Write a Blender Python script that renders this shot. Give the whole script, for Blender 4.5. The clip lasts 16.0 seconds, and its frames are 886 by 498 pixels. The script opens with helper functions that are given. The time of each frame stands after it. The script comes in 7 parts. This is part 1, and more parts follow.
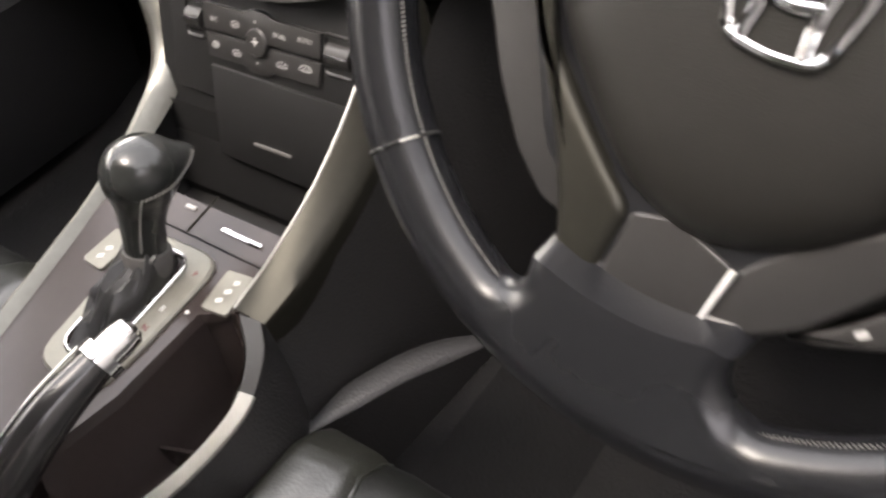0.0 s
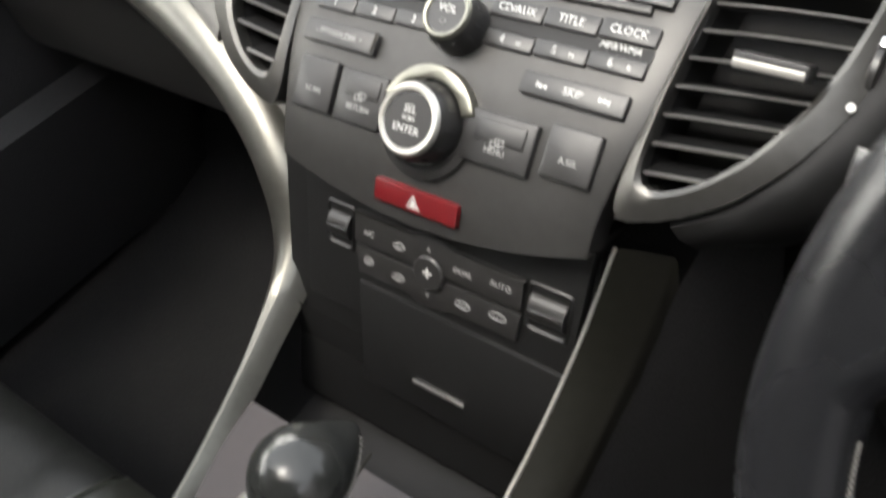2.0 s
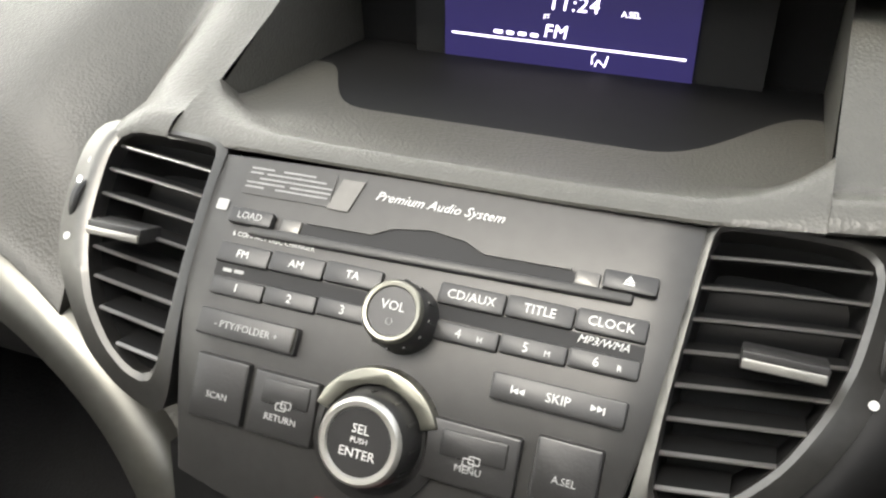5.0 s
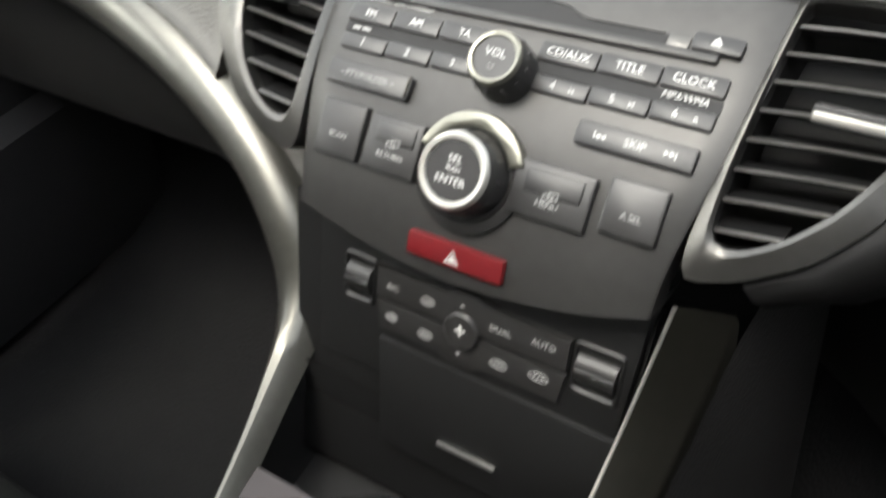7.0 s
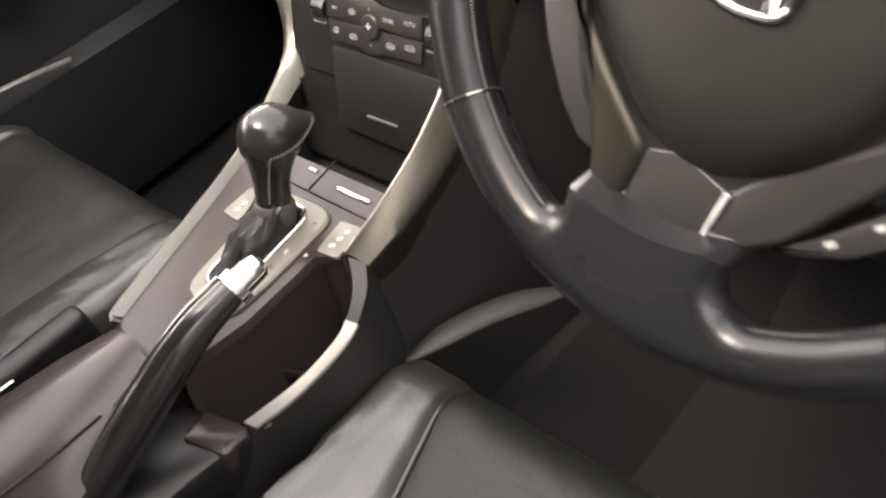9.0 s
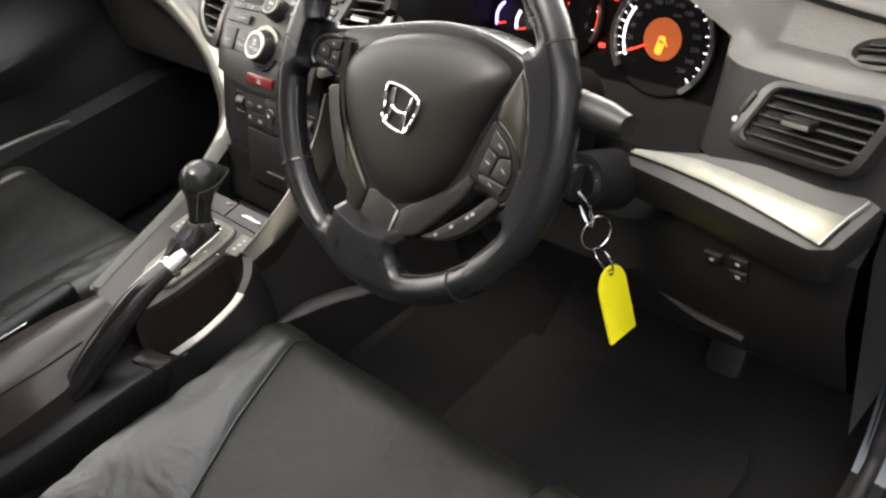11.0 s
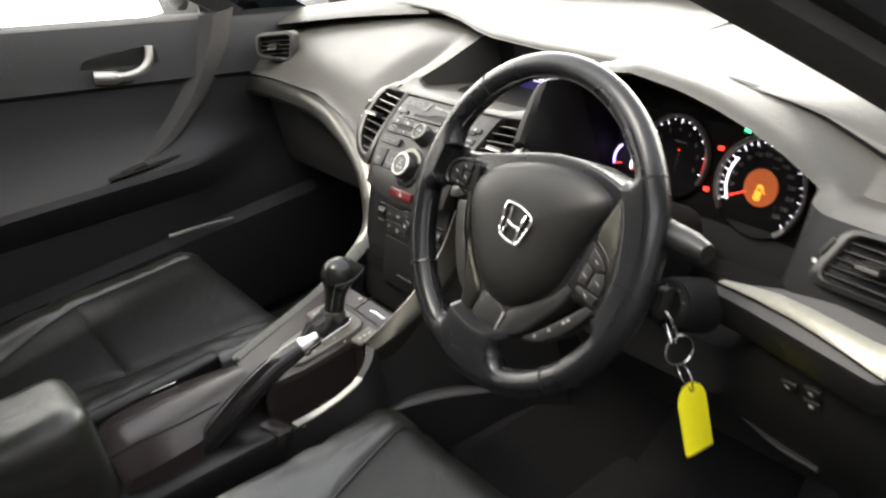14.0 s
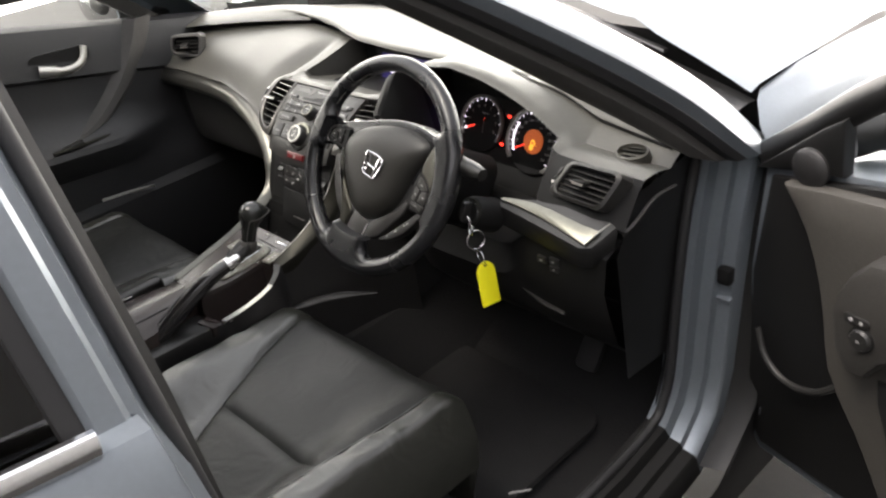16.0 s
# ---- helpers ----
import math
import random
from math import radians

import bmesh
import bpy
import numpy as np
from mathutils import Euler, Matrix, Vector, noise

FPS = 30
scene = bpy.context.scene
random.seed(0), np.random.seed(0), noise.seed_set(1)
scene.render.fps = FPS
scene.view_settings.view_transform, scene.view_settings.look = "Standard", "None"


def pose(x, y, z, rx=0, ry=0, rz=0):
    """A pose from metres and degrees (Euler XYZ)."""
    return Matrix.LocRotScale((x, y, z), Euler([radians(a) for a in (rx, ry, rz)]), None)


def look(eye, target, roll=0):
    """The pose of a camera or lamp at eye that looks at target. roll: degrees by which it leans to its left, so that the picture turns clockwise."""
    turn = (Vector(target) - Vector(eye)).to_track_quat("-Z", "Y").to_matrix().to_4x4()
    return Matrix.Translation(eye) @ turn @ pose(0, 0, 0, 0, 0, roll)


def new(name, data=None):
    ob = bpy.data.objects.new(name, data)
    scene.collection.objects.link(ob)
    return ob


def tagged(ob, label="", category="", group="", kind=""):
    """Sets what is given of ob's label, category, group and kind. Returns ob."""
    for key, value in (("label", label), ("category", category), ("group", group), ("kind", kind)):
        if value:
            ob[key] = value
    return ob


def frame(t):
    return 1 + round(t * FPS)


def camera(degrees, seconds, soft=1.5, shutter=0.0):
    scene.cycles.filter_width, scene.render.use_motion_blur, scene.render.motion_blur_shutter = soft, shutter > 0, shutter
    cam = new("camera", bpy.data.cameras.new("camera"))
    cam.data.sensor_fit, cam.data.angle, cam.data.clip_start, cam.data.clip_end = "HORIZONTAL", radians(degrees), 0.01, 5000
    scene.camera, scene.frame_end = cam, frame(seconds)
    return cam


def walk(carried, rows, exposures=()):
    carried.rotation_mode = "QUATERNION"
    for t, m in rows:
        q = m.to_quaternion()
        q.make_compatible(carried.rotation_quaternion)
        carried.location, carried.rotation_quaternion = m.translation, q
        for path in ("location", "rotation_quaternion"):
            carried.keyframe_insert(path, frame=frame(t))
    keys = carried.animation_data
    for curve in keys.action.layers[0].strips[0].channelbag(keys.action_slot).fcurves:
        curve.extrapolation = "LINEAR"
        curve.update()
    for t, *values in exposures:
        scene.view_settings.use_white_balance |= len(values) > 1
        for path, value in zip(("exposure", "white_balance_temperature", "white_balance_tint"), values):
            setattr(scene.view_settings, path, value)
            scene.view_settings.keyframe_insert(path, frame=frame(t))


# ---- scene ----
# The car: x to its left-hand-traffic driver's side, y to its nose, z up; the road lies at z = 0.
cam = camera(54.10, 16.0, 2.3, 0.5)
ROWS = [
    (0.0, 0.4560, -0.1410, 1.0736, 45.11, 8.63, 34.92),
    (0.5, 0.3931, -0.0861, 1.0721, 42.17, 8.90, 39.64),
    (1.0, 0.3382, -0.0638, 1.0640, 41.76, 7.54, 40.97),
    (1.5, 0.2824, -0.0379, 1.0979, 41.62, 8.40, 38.07),
    (2.0, 0.2443, -0.0309, 1.1153, 44.32, 9.00, 35.92),
    (2.5, 0.1887, -0.0011, 1.1349, 44.58, 8.51, 29.01),
    (3.0, 0.1536, 0.0209, 1.1386, 46.78, 6.97, 25.02),
    (3.5, 0.1227, 0.0237, 1.1451, 48.64, 5.45, 22.35),
    (6.0, 0.1367, 0.0322, 1.1446, 49.74, 3.76, 21.06),
    (6.5, 0.1628, 0.0075, 1.1230, 48.27, 3.55, 26.07),
    (7.0, 0.1811, -0.0357, 1.1131, 45.48, 6.02, 32.39),
    (7.5, 0.2287, -0.0728, 1.0964, 43.68, 7.26, 36.69),
    (8.0, 0.3125, -0.1029, 1.0603, 43.57, 7.88, 41.99),
    (8.5, 0.4204, -0.1114, 1.0688, 43.42, 12.37, 43.42),
    (9.0, 0.5367, -0.1818, 1.1001, 46.50, 13.78, 42.14),
    (9.5, 0.6622, -0.2663, 1.1820, 46.14, 11.74, 38.52),
    (10.0, 0.7536, -0.3198, 1.2632, 46.94, 12.15, 36.56),
    (12.5, 1.0432, -0.3004, 1.3063, 58.48, 6.41, 53.38),
    (13.0, 0.9376, -0.2785, 1.3144, 59.67, 7.53, 51.45),
    (13.5, 0.9107, -0.3029, 1.3200, 60.74, 8.67, 51.50),
    (14.0, 1.0138, -0.3769, 1.3265, 62.00, 9.48, 53.07),
    (14.5, 1.1844, -0.4751, 1.3448, 63.23, 9.98, 54.01),
    (15.0, 1.2912, -0.5433, 1.4111, 62.45, 11.21, 53.67),
    (15.5, 1.3712, -0.5958, 1.4476, 60.89, 8.43, 48.67),
    (16.0, 1.4169, -0.6447, 1.4785, 60.17, 7.50, 45.62),
]
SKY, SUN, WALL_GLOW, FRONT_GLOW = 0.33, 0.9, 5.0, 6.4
EXPOSURES = [(0.0, 2.4, 7350, 18), (1.0, 2.15, 7200, 17), (1.5, 2.15, 7100, 16), (2.0, 1.75, 6950, 12), (3.5, 1.6, 7000, 11), (6.0, 1.6, 7000, 11), (7.0, 1.75, 6850, 10), (8.0, 2.3, 7500, 19), (9.0, 2.5, 7700, 20), (10.0, 1.65, 7500, 16), (12.5, 1.85, 7200, 14), (13.0, 1.55, 7200, 14), (13.5, 1.35, 7150, 13), (14.5, 1.65, 7100, 13), (15.2, 1.55, 7150, 14), (15.6, 1.45, 7150, 14), (16.0, 1.3, 7150, 14)]
walk(cam, [(t, pose(x, y, z, rx, ry, rz)) for t, x, y, z, rx, ry, rz in ROWS], EXPOSURES)

# ---- light: a bright, soft daylight all round the car ----
world = bpy.data.worlds.new("world")
scene.world = world
world.use_nodes = True
wn, wl = world.node_tree.nodes, world.node_tree.links
wn.clear()
sky = wn.new("ShaderNodeTexSky")
sky.sky_type, sky.sun_disc = "NISHITA", False
sky.sun_elevation, sky.sun_rotation = radians(68), radians(200)
soft_sky = wn.new("ShaderNodeHueSaturation")
soft_sky.inputs["Saturation"].default_value = 0.25
back = wn.new("ShaderNodeBackground")
back.inputs["Strength"].default_value = SKY
wout = wn.new("ShaderNodeOutputWorld")
wl.new(sky.outputs[0], soft_sky.inputs["Color"])
wl.new(soft_sky.outputs[0], back.inputs[0])
wl.new(back.outputs[0], wout.inputs[0])
sun = new("sun", bpy.data.lights.new("sun", "SUN"))
sun.data.energy, sun.data.angle, sun.data.color = SUN, radians(20), (1.0, 0.97, 0.92)
sun.matrix_world = look((-0.65, -1.75, 5.2), (0, 0, 0.6))


# ---- materials ----
def mat(name, base, rough=0.5, metal=0.0, grain=0.0, grain_size=900.0, vary=0.12, vary_size=6.0, coat=0.0, spec=0.5,
        emit=0.0, cells=False, crease=0.0, stretch=(1, 1, 1)):
    """A procedural surface: colour that varies at two scales, fine relief, uneven gloss."""
    m = bpy.data.materials.new(name)
    m.use_nodes = True
    n, l = m.node_tree.nodes, m.node_tree.links
    b = n["Principled BSDF"]
    b.inputs["Roughness"].default_value, b.inputs["Metallic"].default_value = rough, metal
    b.inputs["Coat Weight"].default_value, b.inputs["Coat Roughness"].default_value = coat, 0.08
    b.inputs["Specular IOR Level"].default_value = spec
    tc = n.new("ShaderNodeTexCoord")
    mp = n.new("ShaderNodeMapping")
    mp.inputs["Scale"].default_value = stretch
    l.new(tc.outputs["Object"], mp.inputs[0])
    wide = n.new("ShaderNodeTexNoise")
    wide.inputs["Scale"].default_value, wide.inputs["Detail"].default_value = vary_size, 5
    fine = n.new("ShaderNodeTexNoise")
    fine.inputs["Scale"].default_value, fine.inputs["Detail"].default_value = vary_size * 25, 3
    l.new(mp.outputs[0], wide.inputs["Vector"])
    l.new(mp.outputs[0], fine.inputs["Vector"])
    both = n.new("ShaderNodeMath")
    both.operation = "ADD"
    l.new(wide.outputs[0], both.inputs[0])
    l.new(fine.outputs[0], both.inputs[1])
    ramp = n.new("ShaderNodeMapRange")
    ramp.inputs[1].default_value, ramp.inputs[2].default_value = 0.6, 1.4
    ramp.inputs[3].default_value, ramp.inputs[4].default_value = 1 - vary, 1 + vary
    l.new(both.outputs[0], ramp.inputs[0])
    mul = n.new("ShaderNodeVectorMath")
    mul.operation = "SCALE"
    mul.inputs[0].default_value = base
    l.new(ramp.outputs[0], mul.inputs["Scale"])
    l.new(mul.outputs[0], b.inputs["Base Color"])
    gloss = n.new("ShaderNodeMapRange")
    gloss.inputs[1].default_value, gloss.inputs[2].default_value = 0.3, 0.7
    gloss.inputs[3].default_value, gloss.inputs[4].default_value = max(rough - 0.04, 0.02), min(rough + 0.04, 1)
    l.new(wide.outputs[0], gloss.inputs[0])
    l.new(gloss.outputs[0], b.inputs["Roughness"])
    if grain:
        t = n.new("ShaderNodeTexVoronoi" if cells else "ShaderNodeTexNoise")
        t.inputs["Scale"].default_value = grain_size
        l.new(mp.outputs[0], t.inputs["Vector"])
        bump = n.new("ShaderNodeBump")
        bump.inputs["Strength"].default_value, bump.inputs["Distance"].default_value = grain, 0.0012
        l.new(t.outputs[0], bump.inputs["Height"])
        l.new(bump.outputs[0], b.inputs["Normal"])
        if crease:
            folds = n.new("ShaderNodeTexNoise")
            folds.inputs["Scale"].default_value, folds.inputs["Detail"].default_value, folds.inputs["Distortion"].default_value = 14, 2, 1.2
            l.new(mp.outputs[0], folds.inputs["Vector"])
            second = n.new("ShaderNodeBump")
            second.inputs["Strength"].default_value, second.inputs["Distance"].default_value = crease, 0.012
            l.new(folds.outputs[0], second.inputs["Height"])
            l.new(second.outputs[0], bump.inputs["Normal"])
    if emit:
        b.inputs["Emission Color"].default_value = (*base, 1)
        b.inputs["Emission Strength"].default_value = emit
    return m


PAD = mat("soft dash plastic", (0.057, 0.055, 0.047), 0.44, spec=0.5, grain=0.24, grain_size=560, cells=True)
DARK = mat("dark hard plastic", (0.016, 0.0155, 0.0155), 0.5, grain=0.3, grain_size=500, cells=True)
BLACK = mat("black plastic", (0.0065, 0.0065, 0.0065), 0.42, grain=0.1, grain_size=600)
PIT = mat("deep black plastic", (0.006, 0.006, 0.006), 0.7)
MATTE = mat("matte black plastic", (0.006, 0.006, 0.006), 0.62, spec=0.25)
FASCIA = mat("satin grey fascia paint", (0.046, 0.045, 0.043), 0.38, metal=0.5, grain=0.05, grain_size=1500)
SLAT_EDGE = mat("satin silver for trim and lit slat edges", (0.42, 0.41, 0.39), 0.32, metal=0.9)
SATIN = mat("satin grey vent frame", (0.105, 0.102, 0.096), 0.36, metal=0.9, grain=0.05, grain_size=1500)
HOUSING = mat("smooth black plastic", (0.015, 0.0148, 0.0142), 0.48, grain=0.06, grain_size=900)
BUTTON = mat("button plastic", (0.018, 0.0175, 0.017), 0.36, grain=0.08, grain_size=900)
SILVER = mat("satin silver trim", (0.50, 0.49, 0.45), 0.33, metal=0.85, grain=0.04, grain_size=1200)
STRIP = mat("smoked metal trim", (0.022, 0.0212, 0.017), 0.40, metal=0.8, grain=0.04, grain_size=1200)
BAND_METAL = mat("polished smoked trim", (0.14, 0.137, 0.122), 0.32, metal=0.9, grain=0.04, grain_size=1200)
LEDGE = mat("brushed silver trim", (0.20, 0.196, 0.165), 0.32, metal=0.9, grain=0.04, grain_size=1200)
CHROME = mat("chrome", (0.72, 0.72, 0.72), 0.1, metal=1.0)
GLOSSY = mat("gloss brown-grey console lacquer", (0.034, 0.0268, 0.0252), 0.24, metal=0.05, coat=0.1, spec=0.3, vary=0.06)
LEATHER = mat("black leather", (0.0165, 0.0172, 0.0138), 0.35, spec=0.95, grain=0.14, grain_size=620, cells=True, crease=0.28)
SEATMID = mat("black seat centre leather", (0.0075, 0.0080, 0.0070), 0.50, spec=0.42, grain=0.14, grain_size=480, cells=True, crease=0.22)
WHEEL = mat("worn wheel leather", (0.0085, 0.0088, 0.0100), 0.27, grain=0.06, grain_size=1100, cells=True)
AIRBAG = mat("airbag cover plastic", (0.0105, 0.0100, 0.0088), 0.42, spec=0.35, grain=0.10, grain_size=1300, cells=True)
STITCH = mat("grey stitching", (0.14, 0.135, 0.125), 0.8)
CARPET = mat("black carpet", (0.0042, 0.0042, 0.0046), 0.95, grain=1.0, grain_size=260, vary=0.4, vary_size=20)
PAINT = mat("blue-silver car paint", (0.19, 0.215, 0.24), 0.36, metal=0.6, coat=0.3, vary=0.05)
RUBBER = mat("black rubber seal", (0.012, 0.012, 0.013), 0.6)
TRIM = mat("door trim plastic", (0.018, 0.018, 0.019), 0.55, grain=0.3, grain_size=450, cells=True)
PILLAR = mat("grey pillar trim", (0.06, 0.057, 0.054), 0.7, grain=0.2, grain_size=500)
CLOTH = mat("grey roof lining", (0.20, 0.195, 0.185), 0.95, grain=0.4, grain_size=500)
OLIVE = mat("satin olive-grey trim", (0.046, 0.0445, 0.037), 0.36, metal=0.8)
GLINT = mat("near-white glint", (0.85, 0.85, 0.83), 0.28, metal=0.6)
WHITE = mat("white print", (0.50, 0.50, 0.48), 0.6)
FAINT = mat("faint grey print", (0.30, 0.30, 0.29), 0.6)
PRINT = mat("fine sticker print", (0.19, 0.19, 0.185), 0.6)
RED = mat("red lens", (0.11, 0.006, 0.008), 0.3, coat=0.3)
YELLOW = mat("yellow plastic tag", (0.85, 0.78, 0.02), 0.45, vary=0.04)
ROAD = mat("dark asphalt", (0.020, 0.0195, 0.019), 0.9, grain=0.5, grain_size=60, vary=0.2, vary_size=1.5)
# WALL and FRONT glow: added panels that light the cabin
WALL = mat("glowing white side panel", (0.80, 0.80, 0.79), 0.8, vary=0.05, emit=WALL_GLOW)
FRONT = mat("glowing white front panel", (0.80, 0.80, 0.79), 0.8, vary=0.05, emit=FRONT_GLOW)
BLUE = mat("pale blue paint", (0.30, 0.52, 0.66), 0.6)
SCREEN = mat("display glow", (0.018, 0.015, 0.070), 0.3, emit=0.45, vary=0.04)
LIT = mat("lit display segments", (0.80, 0.76, 1.0), 0.5, emit=1.3)
DIALLIT = mat("lit white dial marks", (0.85, 0.85, 1.0), 0.5, emit=2.4)
VIOLET = mat("lit violet arc", (0.35, 0.30, 1.0), 0.5, emit=3.0)
AMBER = mat("amber dial display", (0.42, 0.10, 0.03), 0.5, emit=0.65)
ORANGE = mat("lit orange symbol", (1.0, 0.45, 0.05), 0.5, emit=1.1)
LENS = mat("pale lamp lens", (0.55, 0.54, 0.50), 0.25, grain=0.1, grain_size=300)
REDLIT = mat("lit red mark", (1.0, 0.05, 0.03), 0.5, emit=2.2)
GREENLIT = mat("lit green symbol", (0.02, 0.75, 0.25), 0.5, emit=1.8)

GLASS = bpy.data.materials.new("clear glass")
GLASS.use_nodes = True
gn, gl = GLASS.node_tree.nodes, GLASS.node_tree.links
gn.clear()
g_out, g_mix, g_fr = gn.new("ShaderNodeOutputMaterial"), gn.new("ShaderNodeMixShader"), gn.new("ShaderNodeLayerWeight")
g_tr, g_gl = gn.new("ShaderNodeBsdfTransparent"), gn.new("ShaderNodeBsdfGlossy")
g_tr.inputs[0].default_value = (0.86, 0.89, 0.88, 1)
g_gl.inputs["Roughness"].default_value = 0.02
g_pow, g_gain = gn.new("ShaderNodeMath"), gn.new("ShaderNodeMath")
g_pow.operation, g_gain.operation = "POWER", "MULTIPLY_ADD"
g_pow.inputs[1].default_value, g_gain.inputs[1].default_value, g_gain.inputs[2].default_value = 5.0, 0.7, 0.045
g_fr.inputs[0].default_value = 0.5
gl.new(g_fr.outputs["Facing"], g_pow.inputs[0])
gl.new(g_pow.outputs[0], g_gain.inputs[0])
gl.new(g_gain.outputs[0], g_mix.inputs[0])
gl.new(g_tr.outputs[0], g_mix.inputs[1])
gl.new(g_gl.outputs[0], g_mix.inputs[2])
gl.new(g_mix.outputs[0], g_out.inputs[0])
TINT = GLASS.copy()
TINT.name = "tinted glass"
for node in TINT.node_tree.nodes:
    if node.bl_idname == "ShaderNodeBsdfTransparent":
        node.inputs[0].default_value = (0.16, 0.14, 0.12, 1)
SMOKED = GLASS.copy()
SMOKED.name = "smoked lens"
for node in SMOKED.node_tree.nodes:
    if node.bl_idname == "ShaderNodeBsdfTransparent":
        node.inputs[0].default_value = (0.50, 0.49, 0.50, 1)
    if node.bl_idname == "ShaderNodeMath" and node.operation == "MULTIPLY_ADD":
        node.inputs[1].default_value, node.inputs[2].default_value = 0.1, 0.02


# ---- builders ----
def part(name, bm, material, parent=None, label="", smooth=True):
    """Links a bmesh as one mesh object under a thing or a part."""
    me = bpy.data.meshes.new(name)
    bmesh.ops.recalc_face_normals(bm, faces=bm.faces)
    if smooth:
        for f in bm.faces:
            f.smooth = True
        for e in bm.edges:
            if len(e.link_faces) == 2 and e.calc_face_angle() > radians(38):
                e.smooth = False
    bm.to_mesh(me)
    bm.free()
    me.materials.append(material)
    ob = new(name, me)
    if parent:
        ob.parent = parent
    if label:
        ob["label"] = label
    return ob


def thing(name, label, category, group="", kind=""):
    return tagged(new(name), label, category, group, kind)


def grid_bm(rows, close_u=False, close_v=False, cap=False, bm=None):
    """A skin over rows of points; close_v joins the last row to the first, close_u each row's ends."""
    bm = bm or bmesh.new()
    vs = [[bm.verts.new(p) for p in row] for row in rows]
    nr, nc = len(vs), len(vs[0])
    for i in range(nr if close_v else nr - 1):
        for j in range(nc if close_u else nc - 1):
            a, b = vs[i], vs[(i + 1) % nr]
            k = (j + 1) % nc
            bm.faces.new((a[j], a[k], b[k], b[j]))
    if cap and not close_v:
        bm.faces.new(vs[0][::-1])
        bm.faces.new(vs[-1])
    return bm


def smooth_line(pts, n):
    """n points on a Catmull-Rom line through pts."""
    pts = [Vector(p) for p in pts]
    ext = [2 * pts[0] - pts[1]] + pts + [2 * pts[-1] - pts[-2]]
    out = []
    for k in range(n):
        s = k / (n - 1) * (len(pts) - 1)
        i = min(int(s), len(pts) - 2)
        u = s - i
        a, b, c, d = ext[i:i + 4]
        out.append(0.5 * (2 * b + (c - a) * u + (2 * a - 5 * b + 4 * c - d) * u * u + (3 * b - a - 3 * c + d) * u ** 3))
    return out


def tube_bm(pts, radius, seg=10, closed=False, flat=1.0, up=(0, 0, 1), cap=True, bm=None):
    """A tube along pts; radius a number or a list; flat squeezes it along 'up'."""
    pts = [Vector(p) for p in pts]
    n = len(pts)
    rows = []
    for i, p in enumerate(pts):
        a, b = pts[(i - 1) % n if closed else max(i - 1, 0)], pts[(i + 1) % n if closed else min(i + 1, n - 1)]
        d = (b - a).normalized()
        s = d.cross(Vector(up))
        s = s.normalized() if s.length > 1e-4 else d.orthogonal().normalized()
        w = s.cross(d)
        r = radius[i] if isinstance(radius, (list, tuple)) else radius
        rows.append([p + s * math.cos(t) * r + w * math.sin(t) * r * flat for t in [2 * math.pi * k / seg for k in range(seg)]])
    return grid_bm(rows, close_u=True, close_v=closed, cap=cap and not closed, bm=bm)


def lathe_bm(profile, m=Matrix(), seg=32, bm=None):
    """profile: (radius, height) pairs, turned round the local z of m."""
    rows = [[m @ Vector((r * math.cos(a), r * math.sin(a), h)) for a in [2 * math.pi * k / seg for k in range(seg)]] for r, h in profile]
    return grid_bm(rows, close_u=True, cap=True, bm=bm)


def rounded(w, h, r, seg=4):
    """The outline of a rounded rectangle round the origin."""
    r = min(r, w / 2 - 1e-5, h / 2 - 1e-5)
    out = []
    for cx, cy, a0 in ((w / 2 - r, h / 2 - r, 0), (r - w / 2, h / 2 - r, 90), (r - w / 2, r - h / 2, 180), (w / 2 - r, r - h / 2, 270)):
        out += [(cx + r * math.cos(radians(a0 + 90 * k / seg)), cy + r * math.sin(radians(a0 + 90 * k / seg))) for k in range(seg + 1)]
    return out


def inset_line(pts, d):
    """The closed outline pts moved inwards by d."""
    n, out = len(pts), []
    area = sum(pts[i][0] * pts[(i + 1) % n][1] - pts[(i + 1) % n][0] * pts[i][1] for i in range(n))
    sg = 1 if area > 0 else -1
    for i in range(n):
        a, b, c = Vector(pts[i - 1]), Vector(pts[i]), Vector(pts[(i + 1) % n])
        e1, e2 = (b - a).normalized(), (c - b).normalized()
        n1, n2 = Vector((-e1.y, e1.x)) * sg, Vector((-e2.y, e2.x)) * sg
        m = n1 + n2
        m = m / max(m.length_squared / 2, 0.5)
        out.append(tuple(b + m * d))
    return out


def slab_bm(outline, depth, m=Matrix(), edge=0.0, bm=None, seg=2):
    """An outline in the local xy plane, raised by depth along z, its upper edge rounded by edge."""
    rows = [[m @ Vector((x, y, 0)) for x, y in outline]]
    if edge:
        for k in range(seg + 1):
            a = math.pi / 2 * k / seg
            rows.append([m @ Vector((x, y, depth - edge + edge * math.sin(a))) for x, y in inset_line(outline, edge * (1 - math.cos(a)))])
    else:
        rows.append([m @ Vector((x, y, depth)) for x, y in outline])
    return grid_bm(rows, close_u=True, cap=True, bm=bm)


